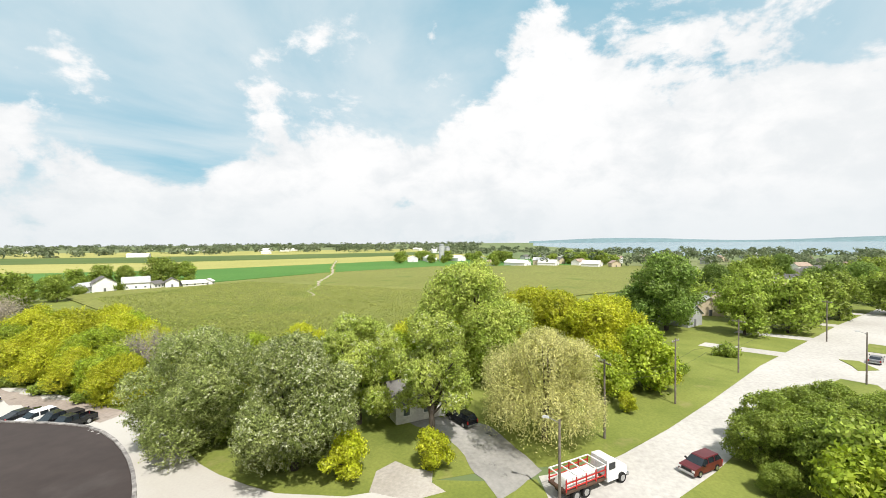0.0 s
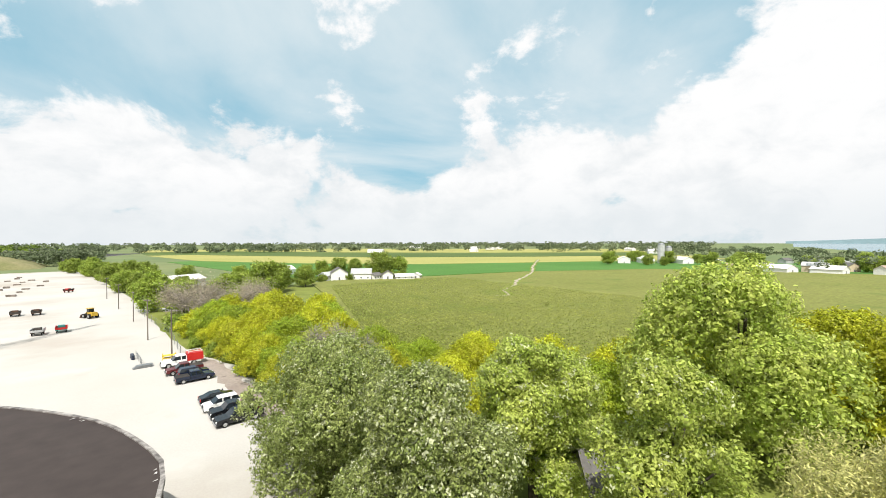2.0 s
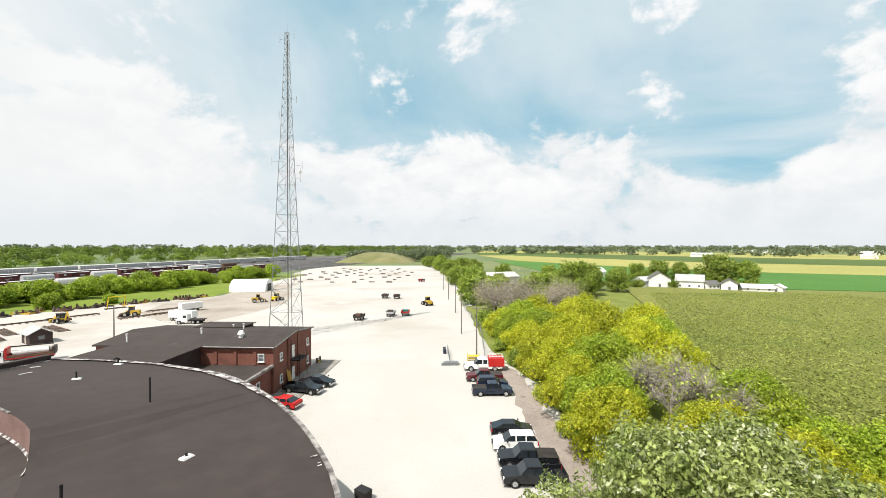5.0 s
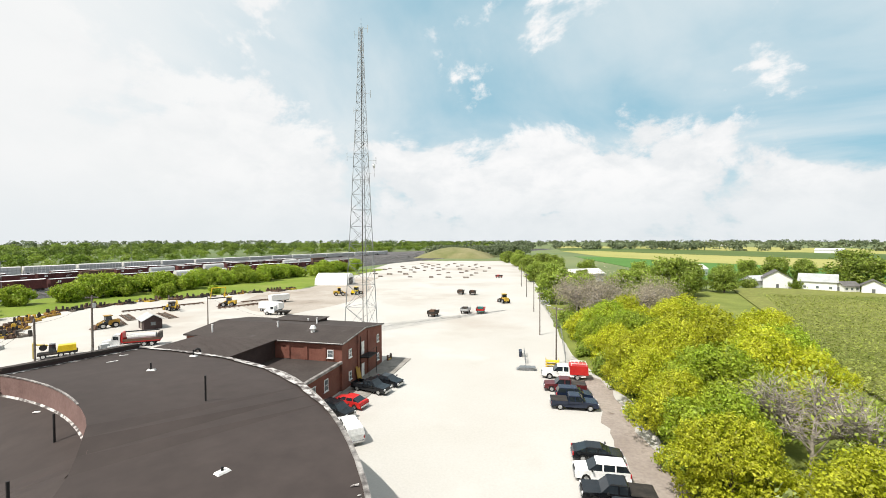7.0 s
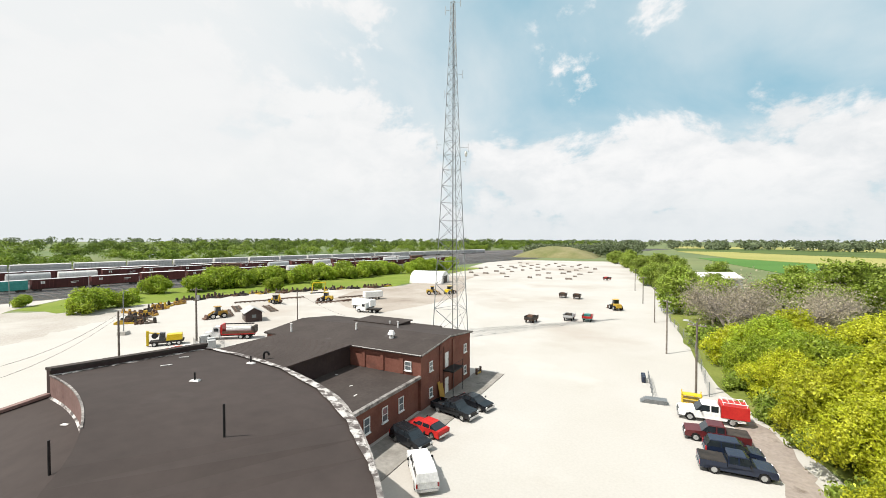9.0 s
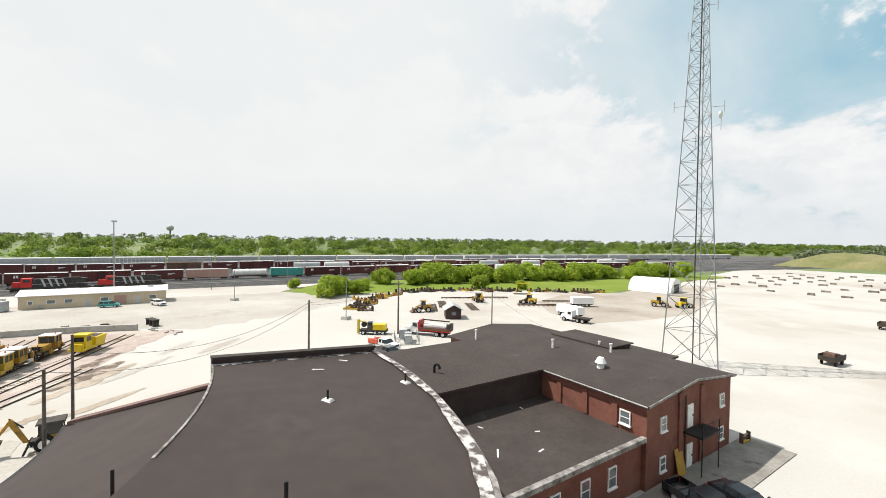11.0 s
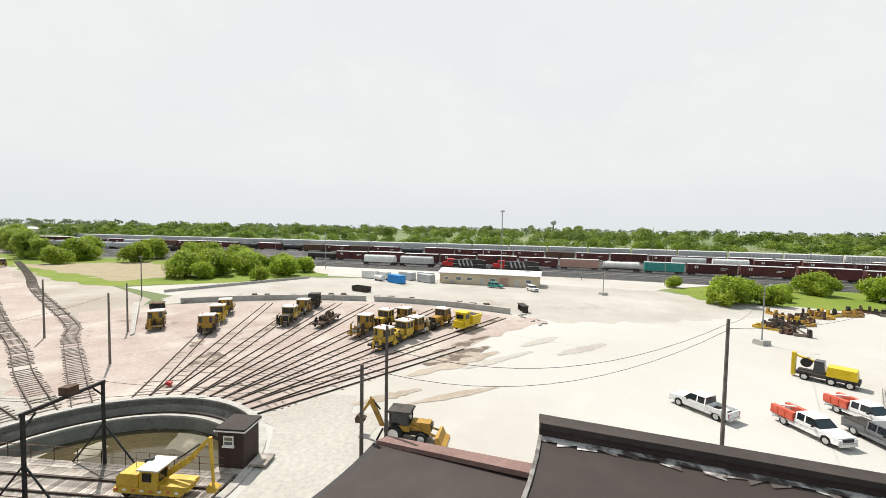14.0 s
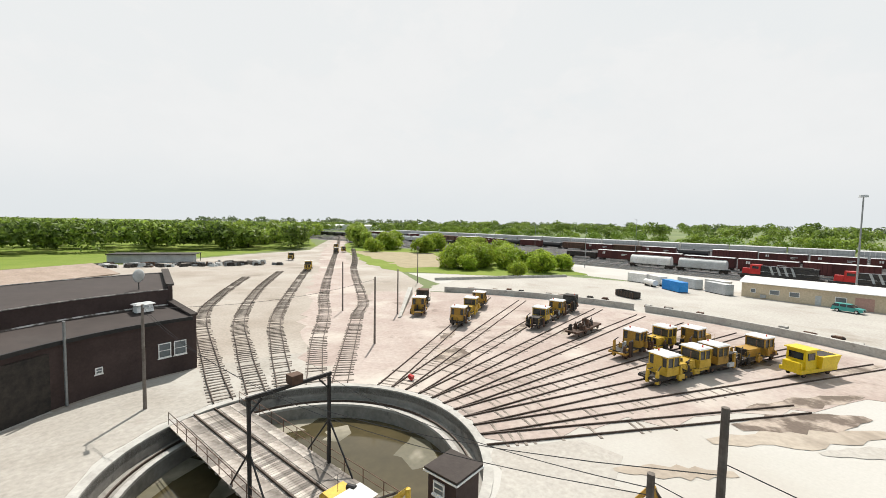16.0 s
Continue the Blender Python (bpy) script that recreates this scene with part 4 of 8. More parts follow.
# western annex with a flat roof at the same height, and the lower eastern wing
part("annex_wall", Shape().box(-17.8, -4.9, 77.9, Y0, 0, 6.6), "dark_brick", shop)
part("annex_roof", Shape().box(-18.1, -4.6, 77.6, Y0 - 0.4, 6.62, 6.95), "felt", shop)
for i in range(30):
    y = 77.85 + 0.405 * i
    part("batten", Shape().prism([(-0.05, 0), (-0.02, 0.035), (0.02, 0.035), (0.05, 0)], 4.7, 17.9, 0, pose(0, y, 6.948, 0, 0, 90)), "membrane", shop)
part("eave_drip", Shape().box(-4.3, X1 + .3, Y0 - .44, Y0 - .425, H - 0.02, H + 0.07), "dusty_white", shop, "thin pale drip edge along the eave")
part("annex_trim", Shape().box(-4.58, -4.5, 77.7, Y0 - 0.4, 6.75, 6.96), "dark_brick", shop)
part("wing_wall", Shape().box(-4.9, 5.6, 75.5, Y0, 0, 3.9), "red_brick", shop)
part("wing_roof", Shape().box(-4.9, 5.9, 75.0, Y0, 3.92, 4.2), "felt", shop)
part("wing_coping", Shape().box(5.62, 6.05, 74.6, Y0, 4.0, 4.35), "flashing", shop, "pale crumbling coping along the wing roof")
for i in range(4):
    sash("window", 1.0, 1.6, shop, pose(5.63, 77.2 + 3.1 * i, 1.4, 0, 0, 90))
part("north_annex", Shape().box(-12, -3, Y1, 112, 0, 5.2), "dusty_white", shop, "pale rendered lean-to")
part("north_annex_roof", Shape().box(-12.3, -2.7, Y1 + .4, 112.4, 5.22, 5.45), "felt", shop)
part("monitor", Shape().box(-13, -5, Y1 - 3.6, Y1 + 0.6, H, H + 0.5), "dark_brick", shop)
part("monitor_roof", Shape().box(-13.3, -4.7, Y1 - 3.9, Y1 + 0.9, H + 0.51, H + 0.65), "felt", shop)
setting("apron", Shape().box(6.1, 10.4, 76, 108, 0.03, 0.12), "old_concrete", "grey concrete walk along the workshop", "pavement")
t = thing("roof_cowl", "white round ventilator on the workshop roof", "vent", pose(-1.0, 94.2, H + 0.3))
part("stack", Shape().rod((0, 0, 0), (0, 0, 0.7), 0.35, n=10), "white_paint", t)
part("cap", Shape().rod((0, 0, 0.7), (0, 0, 1.2), 0.55, 0.3, 10), "white_paint", t)
for x, y, z, h in ((-8.2, 95.5, H + .3, 1.2), (-3.5, 99.5, H + .5, 1.0), (-17.2, 91.5, H, 1.3), (-6.4, 101.5, H + .3, 0.6)):
    t = thing("roof_vent", "short white vent pipe on the workshop roof", "vent", pose(x, y, z), "roof vents")
    part("pipe", Shape().rod((0, 0, -0.2), (0, 0, h), 0.12, n=8), "white_paint", t)
    part("cap", Shape().rod((0, 0, h), (0, 0, h + 0.12), 0.18, n=8), "dusty_white", t)
t = thing("gooseneck_pipe", "black curved gooseneck vent on the flat roof", "vent", pose(-9.2, 80.2, 6.95, 0, 0, 30) @ Matrix.Scale(0.62, 4))
gp = Shape()
pts = [Vector((0, 0, 0)), Vector((0, 0, 0.9))] + [Vector((0.45 - 0.45 * math.cos(a), 0, 0.9 + 0.5 * math.sin(a))) for a in (0.5, 1.0, 1.57, 2.1, 2.6, 3.1)] + [Vector((0.9, 0, 0.7))]
for p, q in zip(pts, pts[1:]):
    gp.rod(p, q, 0.2, n=8)
part("pipe", gp, "black_steel", t)

# ---------------------------------------------------------------- radio tower
tower = thing("radio_tower", "tall grey lattice radio tower on three legs", "tower", pose(-8.8, 129.0, 0, 0, 0, 12))
TH = 73.2


def tw(z):
    return 4.0 * max(0.0, 1 - z / TH) ** 1.2 + 0.55


def leg(k, z):
    a = radians(90 + 120 * k)
    return Vector((tw(z) * math.cos(a), tw(z) * math.sin(a), z))


LV = [0.0]
while LV[-1] < TH - 1.2:
    LV.append(min(TH, LV[-1] + 1.15 * tw(LV[-1]) + 0.55))
for k in range(3):
    s = Shape()
    for z0, z1 in zip(LV, LV[1:]):
        s.rod(leg(k, z0), leg(k, z1), 0.11 - 0.06 * z0 / TH, n=6, caps=False)
    part("leg", s, "galvanised", tower)
for k in range(3):
    s = Shape()
    for z0, z1 in zip(LV, LV[1:]):
        r = 0.05 - 0.018 * z0 / TH
        s.rod(leg(k, z0), leg((k + 1) % 3, z1), r, n=4, caps=False)
        s.rod(leg((k + 1) % 3, z0), leg(k, z1), r, n=4, caps=False)
        s.rod(leg(k, z1), leg((k + 1) % 3, z1), r, n=4, caps=False)
    part("lattice", s, "galvanised", tower)
part("cable_ladder", Shape().box(-0.08, 0.08, -0.06, 0.06, 0, TH - 1), "machine_dark", tower)
part("top_mast", Shape().rod((0, 0, TH - 1), (0, 0, TH + 1.6), 0.07, 0.03, 6), "galvanised", tower)
for z, a, l in ((72.4, 20, 1.0), (70.5, 200, 1.0), (68, 110, 0.8), (62, 300, 1.0), (57, 30, 1.0), (53, 160, 0.8), (46, 250, 0.9), (41.5, 200, 1.5), (41, 20, 1.3), (37.5, 330, 1.6), (36.5, 110, 1.2)):
    d = Vector((math.cos(radians(a)), math.sin(radians(a)), 0))
    s = Shape()
    s.rod(d * tw(z) * 0.6 + Vector((0, 0, z)), d * (tw(z) + l) + Vector((0, 0, z)), 0.04, n=5)
    s.rod(d * (tw(z) + l) + Vector((0, 0, z - 0.9)), d * (tw(z) + l) + Vector((0, 0, z + 0.9)), 0.06, n=6)
    part("antenna", s, "light_grey", tower)
part("dish", Shape().ball((tw(39) + 0.7, 0.2, 39.5), 0.3, 0.65, 0.65, 12, 6), "white_paint", tower, "white drum antenna", smooth=True)

# ---------------------------------------------------------------- plants
def leaf_mesh(name, centres, normals, sizes, material, droop=0.0):
    """One small bent leaf spray for each centre, as two triangles."""
    n = len(centres)
    rng = np.random.default_rng(n + 11)
    nn = normals + rng.normal(0, 0.55, (n, 3))
    nn /= np.linalg.norm(nn, axis=1, keepdims=True) + 1e-9
    a = rng.normal(0, 1, (n, 3))
    if droop:
        a[:, 2] -= droop
    u = a - nn * (a * nn).sum(1, keepdims=True)
    u /= np.linalg.norm(u, axis=1, keepdims=True) + 1e-9
    w = np.cross(nn, u)
    s = sizes[:, None]
    k = 0.55 / (1 + droop * 0.9)
    vs = np.empty((n, 4, 3))
    vs[:, 0] = centres - u * s
    vs[:, 1] = centres + w * s * k + nn * s * 0.2
    vs[:, 2] = centres + u * s
    vs[:, 3] = centres - w * s * k + nn * s * 0.2
    me = bpy.data.meshes.new(name)
    me.vertices.add(4 * n)
    me.vertices.foreach_set("co", vs.astype(np.float32).ravel())
    me.loops.add(4 * n)
    me.loops.foreach_set("vertex_index", np.arange(4 * n, dtype=np.int32))
    me.polygons.add(n)
    me.polygons.foreach_set("loop_start", np.arange(0, 4 * n, 4, dtype=np.int32))
    me.materials.append(M[material])
    me.update()
    return me


def crown_points(rng, blobs, count, size, droop=0.0):
    """Sprays of leaves near the skin of a cluster of lobes."""
    per = 6
    n = count // per
    many = n * 3
    centre, radius = np.array([b[:3] for b in blobs]), np.array([b[3] for b in blobs])
    pick = rng.choice(len(blobs), many, p=radius ** 2 / (radius ** 2).sum())
    bc, br = centre[pick], radius[pick][:, None]
    d = rng.normal(0, 1, (many, 3))
    d /= np.linalg.norm(d, axis=1, keepdims=True)
    d[:, 2] = np.where((d[:, 2] < -0.35) & (rng.random(many) < 0.6), -d[:, 2], d[:, 2])
    rad = br * (0.5 + 0.62 * rng.random((many, 1)) ** 0.7)
    rad *= 1 + 0.2 * np.sin(d[:, :1] * 9 + bc[:, :1] * 3) * np.sin(d[:, 1:2] * 8 + d[:, 2:3] * 7)
    c = bc + d * rad * np.array([1, 1, 0.85])
    deep = np.ones(many)
    for p, q in zip(centre, radius):
        deep = np.minimum(deep, np.linalg.norm((c - p) / np.array([1, 1, 0.85]), axis=1) / q)
    keep = np.argsort(-(deep + rng.random(many) * 0.45))[:n]
    keep.sort()
    c, d = c[keep], d[keep]
    c = np.repeat(c, per, 0)
    d = np.repeat(d, per, 0)
    along = np.tile(np.linspace(-0.9, 1.1, per), n)[:, None]
    c = c + (d * (1 - 0.5 * min(droop, 1)) + np.array([0, 0, 0.35 - 1.3 * droop])) * along * size * 1.5 + rng.normal(0, size * 0.75, c.shape)
    return c, d, size * rng.uniform(0.65, 1.35, len(c))


def make_tree(label, leaf, h, r, leaves, size, seed, trunk_h=0.22, lobes=16, droop=0.0, name="tree", category="tree", pale=0.0):
    """A tapered trunk with limbs that reach into the lobes of a leafy crown; height h, crown radius r."""
    rng = np.random.default_rng(seed)
    t = thing(name, label, category)
    z0 = h * trunk_h
    blobs = []
    for i in range(lobes):
        a, q = rng.uniform(0, 2 * math.pi), rng.random() ** 0.5
        zz = rng.random()
        env = math.sin(math.pi * (0.18 + 0.74 * zz)) ** 0.8
        br = r * rng.uniform(0.15, 0.40)
        rr = max(0.0, r * env * q * 1.04 - br * 0.25)
        blobs.append((rr * math.cos(a), rr * math.sin(a), z0 + (h - z0 - br * 0.8) * zz * 1.0 + br * 0.25, br))
    blobs.append((0, 0, h * 0.6, r * 0.5))
    tr = Shape()
    lean = Vector((rng.uniform(-.04, .04) * h, rng.uniform(-.04, .04) * h, h * 0.55))
    tr.rod((0, 0, -0.15), lean * 0.5, 0.030 * h, 0.021 * h, 8)
    tr.rod(lean * 0.5, lean, 0.021 * h, 0.012 * h, 7)
    tr.rod(lean, (lean.x, lean.y, h * 0.86), 0.012 * h, 0.004 * h, 6)
    for x, y, z, b in blobs[:12]:
        k = rng.uniform(0.3, 0.9)
        s = lean * min(k, max(0.25, z / h * 1.1))
        mid = s.lerp(Vector((x, y, z)), 0.5) + Vector((0, 0, 0.03 * h))
        tr.rod(s, mid, 0.011 * h, 0.007 * h, 6, False)
        tr.rod(mid, (x, y, z + b * 0.2), 0.007 * h, 0.002 * h, 5, False)
    part("trunk", tr, "bark", t)
    c, d, s = crown_points(rng, blobs, leaves, size, droop)
    if droop:
        edge = np.hypot(c[:, 0], c[:, 1]) / r
        c[:, 2] -= droop * h * 0.10 * edge ** 2 * rng.random(len(c)) * 2.4
        c[:, 2] = np.maximum(c[:, 2], 0.13 * h)
    if pale:
        turned = np.repeat(rng.random(len(c) // 6) < pale, 6)
        part("pale_leaves", leaf_mesh("pale_leaves", c[turned], d[turned], s[turned], "leaf_pale"), "leaf_pale", t, "pale undersides of turned leaves")
        c, d, s = c[~turned], d[~turned], s[~turned]
    part("crown", leaf_mesh("crown", c, d, s, leaf, droop), leaf, t)
    return t


def make_bare(label, h, r, seed, twigs=420, dry=0, leaf="leaf_dry"):
    """A tree without leaves: forking limbs and many thin twigs."""
    rng = np.random.default_rng(seed)
    t = thing("bare_tree", label, "tree")
    tr, tw_ = Shape(), Shape()
    tr.rod((0, 0, -0.1), (0, 0, h * 0.4), 0.022 * h, 0.014 * h, 7)
    ends = []
    for i in range(11):
        a = rng.uniform(0, 2 * math.pi)
        p = Vector((0, 0, h * rng.uniform(0.12, 0.4)))
        q = Vector((r * 0.6 * math.cos(a), r * 0.6 * math.sin(a), h * rng.uniform(0.5, 0.8)))
        tr.rod(p, q, 0.011 * h, 0.005 * h, 6, False)
        ends.append((p.lerp(q, 0.5), q))
    for i in range(twigs):
        p, q = ends[int(rng.integers(len(ends)))]
        s = p.lerp(q, rng.random() * 1.1)
        d = Vector((rng.normal(), rng.normal(), abs(rng.normal()) * 0.9)).normalized() * rng.uniform(0.12, 0.34) * h
        m_ = s + d * 0.55 + Vector((rng.normal(), rng.normal(), rng.normal())) * 0.03 * h
        tw_.rod(s, m_, 0.0036 * h, 0.0022 * h, 3, False)
        tw_.rod(m_, s + d, 0.0022 * h, 0.0009 * h, 3, False)
    part("trunk", tr, "dead_twig", t)
    part("twig_tangle", tw_, "dead_twig", t)
    if dry:
        c = np.array([list(ends[int(rng.integers(len(ends)))][1]) for _ in range(dry)]) + rng.normal(0, r * 0.3, (dry, 3))
        part("dry_leaves", leaf_mesh("dry_leaves", c, rng.normal(0, 1, (dry, 3)), rng.uniform(0.12, 0.3, dry), leaf), leaf, t)
    return t


used = set()


def plant(proto, x, y, s=1.0, rz=None, sz=None):
    """Puts the first tree of a kind where it stands, and copies of it elsewhere."""
    rz = rnd.uniform(0, 360) if rz is None else rz
    if proto in (locust, locust_b) and x < 82 and 38 < y < 128:
        proto = near_a if proto is locust else near_b
    m = pose(x, y, 0, 0, 0, rz) @ Matrix.Diagonal((s, s, sz or s, 1))
    if proto.name in used:
        made = copy_thing(proto, pose(x, y, 0, 0, 0, rz))
        made.scale = (s, s, sz or s)
        return made
    used.add(proto.name)
    proto.matrix_basis = m
    return proto


silver = make_tree("broad silver-green poplar with pale shimmering leaves", "leaf_silver", 14.4, 7.4, 120000, 0.115, 1, 0.05, 64, pale=0.08)
silver_b = make_tree("broad silver-green poplar with pale shimmering leaves", "leaf_silver", 14.2, 6.6, 108000, 0.115, 2, 0.05, 58, pale=0.17)
maple = make_tree("full mid-green broadleaf tree beside a lawn", "leaf_light", 15.8, 5.6, 72000, 0.135, 3, 0.08, 44, pale=0.07)
maple_l = make_tree("open light green tree with a thin crown", "leaf_light", 15.8, 4.8, 40000, 0.135, 4, 0.26, 30, pale=0.05)
ash = make_tree("tall rounded bright green tree at the field edge", "leaf_light", 20.5, 9.4, 58000, 0.21, 5, 0.08, 60)
willow = make_tree("pale weeping willow with drooping branches", "leaf_willow", 13.6, 7.4, 60000, 0.15, 6, 0.26, 46, 0.9)
locust = make_tree("spreading yellow-green locust tree in full leaf", "leaf_yellow", 9, 5.8, 10000, 0.27, 7, 0.06, 34)
locust_b = make_tree("spreading yellow-green locust tree in full leaf", "leaf_lime", 8.5, 5.4, 10000, 0.27, 8, 0.06, 30)
near_a = make_tree("spreading yellow-green locust tree at the lot edge", "leaf_yellow", 9, 5.8, 25000, 0.155, 41, 0.06, 40)
near_b = make_tree("spreading lime-green locust tree at the lot edge", "leaf_lime", 8.6, 5.5, 24000, 0.155, 42, 0.06, 36)
locust_t = make_tree("tall yellow-green tree behind the willow", "leaf_yellow", 13.5, 7.8, 36000, 0.21, 9, 0.08, 34)
oak = make_tree("large dark green shade tree by the road", "leaf_dark", 19, 9.5, 34000, 0.29, 10, 0.1, 34)
green = make_tree("rounded green broadleaf tree", "leaf_green", 12, 6.0, 7000, 0.37, 12, 0.08, 26)
grove = make_tree("tall green broadleaf tree in a row", "leaf_green", 14, 6.2, 7000, 0.37, 31, 0.08, 26)
shrub = make_tree("dense bright green bush on the grass", "leaf_bush", 6.5, 5.2, 7000, 0.30, 13, 0.03, 22, name="bush", category="bush")
scrub = make_tree("small yellow-green bush on grass", "leaf_yellow", 4.5, 2.6, 6000, 0.15, 14, 0.03, 10, name="bush", category="bush")
hedge = make_tree("low dark green bush at the lot edge", "leaf_green", 4.2, 3.4, 2200, 0.36, 15, 0.02, 12, name="bush", category="bush")
dead = make_bare("bare grey dead tree with a tangle of twigs", 9.5, 5.0, 16, 620, 500, "leaf_light")
dead_b = make_bare("brownish dying tree with thin dry foliage", 11, 6.5, 17, 620, 2600, "leaf_dry")

for p, x, y, s, rz in (
    (silver, 44.3, 49.2, 0.96, 20), (silver_b, 44.3, 34.3, 1.0, 80), (maple, 56.6, 34.6, 1.0, 10), (maple_l, 54.8, 22.6, 1.0, 0), (ash, 82, 27, 1.02, 0), (willow, 62.2, 10.6, 1.0, 0),
    (locust_t, 94.9, 13.7, 1.0, 0), (locust_t, 88.9, 6.6, 0.95, 120), (locust_t, 105.8, 21.8, 0.95, 200), (locust_t, 102.9, 4.8, 0.9, 300), (locust_b, 87, -1.4, 1.15, 0), (locust_b, 80.9, 4.4, 0.8, 90),
    (oak, 138.1, -8.5, 1.05, 0), (grove, 139.5, -26.5, 0.95, 200), (green, 146.7, -37.4, 1.2, 0), (green, 157.6, -32.2, 1.3, 60), (grove, 165.9, -49, 1.0, 10), (grove, 175, -58, 1.0, 80),
):
    plant(p, x, y, s, rz)
for p, x, y, s, rz in (
    (oak, 196, -62, 0.8, 100), (green, 188, -78, 1.2, 30), (green, 214, -84, 1.0, 40), (oak, 236, -86, 0.75, 10), (grove, 232, -104, 1.0, 50), (green, 262, -100, 1.3, 40), (oak, 280, -118, 0.8, 70),
    (green, 175.3, -15.9, 1.2, 10), (oak, 205, -30, 0.75, 10), (grove, 240, -45, 1.0, 10), (green, 270, -60, 1.3, 10), (oak, 310, -80, 0.8, 10), (green, 150, -95, 0.9, 5), (oak, 172, -110, 0.7, 5), (green, 200, -130, 1.2, 5), (oak, 240, -150, 0.8, 25),
):
    plant(p, x, y, s, rz)
for p, x, y, s, rz in (
    (locust, 51, 101, 1.05, 0), (locust_b, 49, 114, 1.0, 0), (locust, 58, 109, 1.15, 40), (locust_b, 53, 90, 1.05, 50), (locust, 61, 95, 1.1, 100), (locust_b, 50, 80, 0.85, 150), 
    (locust_b, 47, 126, 1.0, 250), (locust, 56, 124, 1.05, 300), (locust_b, 66, 104, 1.05, 10), (locust_b, 64, 78, 0.9, 30), (locust, 56, 69, 0.8, 60), (locust_b, 66, 66, 0.85, 70), (locust, 74, 60, 0.9, 80),
    (locust, 82, 52, 0.85, 100), (locust_b, 72, 48, 0.9, 120), (locust, 92, 45, 0.8, 30), (locust, 106, 40, 0.8, 60),
):
    plant(p, x, y, s, rz)
for p, x, y, s, rz in (
    (dead, 57.5, 81, 1.0, 0), (dead, 61.5, 77, 0.9, 120), (dead, 55, 85, 0.85, 200), (dead, 64, 84, 0.75, 300), (dead, 59, 73, 0.6, 70), (dead_b, 44, 148, 1.0, 0), (dead_b, 51, 158, 1.05, 90), (dead_b, 43, 165, 0.95, 180), (dead_b, 57, 148, 0.95, 270), (dead_b, 66, 168, 0.9, 40),
    (hedge, 45, 108, 0.7, 0), (hedge, 47, 88, 0.7, 60), (hedge, 42, 134, 0.8, 0), (hedge, 40, 142, 0.9, 0),
    (scrub, 45.2, 28, 1.0, 0), (scrub, 50.3, 20.7, 0.9, 50), (hedge, 66, 26, 0.9, 0), (hedge, 50, 41, 0.6, 0), (scrub, 75, 1.3, 0.6, 0), (hedge, 97.1, -6.3, 0.7, 0), (hedge, 72.8, 16.4, 0.8, 0),
    (green, 58.3, -19, 0.72, 0), (grove, 65.9, -24.8, 0.6, 0), (green, 71.5, -28.7, 0.68, 90), (locust_b, 53.3, -19.1, 0.95, 0), (green, 63.5, -30.9, 0.7, 180), (green, 77.6, -34.6, 0.6, 40), (locust_b, 58.4, -26, 0.9, 0),
):
    plant(p, x, y, s, rz)
# the thicket between the lot, the lawn and the crops
thicket = make_tree("dense bright green thicket tree by the road", "leaf_green", 9, 4.8, 20000, 0.175, 33, 0.05, 28)
for x, y, s in ((65.2, -12.3, 0.9), (70.2, -14.7, 1.0), (62.3, -16.4, 1.0), (68.3, -19.3, 1.0), (75.3, -18.7, 0.95), (73.4, -24.7, 1.0), (80.4, -23.6, 0.9), (66.4, -23.8, 0.9), (59.2, -12.4, 0.5), (57.3, -17, 0.8), (79.5, -29.6, 0.9)):
    plant(thicket, x, y, s * 0.72)
for x, y, s in ((58, 62, 0.85), (62, 54, 0.85), (60, 46.5, 0.8), (68, 57, 0.9), (69, 42, 0.9), (77, 40, 0.9), (90, 37, 0.85), (75, 51, 0.85), (86, 44, 0.8), (98, 40, 0.8), (66, 48, 0.8)):
    plant((locust, locust_b)[int(x) % 2], x, y, s)
for x, y, s in ((48.5, 74, 0.75), (48, 84, 0.8), (48, 94, 0.8), (47, 104, 0.8), (45.5, 112, 0.75), (44, 121, 0.75), (42.5, 130, 0.7), (60, 127, 1.0), (70, 118, 1.0), (64, 138, 0.95), (52, 138, 0.9), (66, 96, 0.8)):
    plant((locust, locust_b)[int(y) % 2], x, y, s)
for x, y, s in ((46.4, 79, 0.5), (45.5, 90, 0.5), (44.8, 99, 0.55), (43, 107, 0.5), (41.2, 117, 0.5), (113.8, -17.8, 0.6), (47, 46, 0.6), (45.5, 36, 0.6)):
    plant(hedge, x, y, s)
plant(scrub, 86.5, -3, 1.3)
# trees round the far barns
for i in range(34):
    plant(green, rnd.uniform(395, 520), rnd.uniform(10, 260), rnd.uniform(0.7, 1.1))
# the belt along the lot's eastern side, thinning out to the north
for i in range(30):
    y = 172 + 10.5 * i
    x = 38 - 0.00042 * (y - 170) ** 2 - 0.045 * (y - 170) + rnd.uniform(-2, 7)
    plant((green, grove, hedge, green, grove)[i % 5], x + (4 if i % 5 == 4 else 0), y, rnd.uniform(0.6, 0.95) * (0.6 if i % 5 == 4 else 1))
    if i % 2:
        plant(green, x + rnd.uniform(10, 30), y + rnd.uniform(-6, 6), rnd.uniform(0.6, 0.95))
for x, y, s in ((78, 205, 1.2), (86, 214, 1.1), (72, 222, 1.0), (95, 232, 0.9), (104, 226, 0.8), (60, 190, 0.9), (68, 182, 0.8)):
    plant(green, x, y, s)
for p, x, y, s in ((green, 162, 250, 1.35), (grove, 171, 241, 0.95), (green, 142, 268, 1.05), (grove, 150, 262, 0.85), (green, 132, 276, 0.9), (hedge, 139, 246, 0.9), (hedge, 164, 236, 0.8), (green, 116, 258, 0.8), (hedge, 121, 248, 0.9)):
    plant(p, x, y, s)
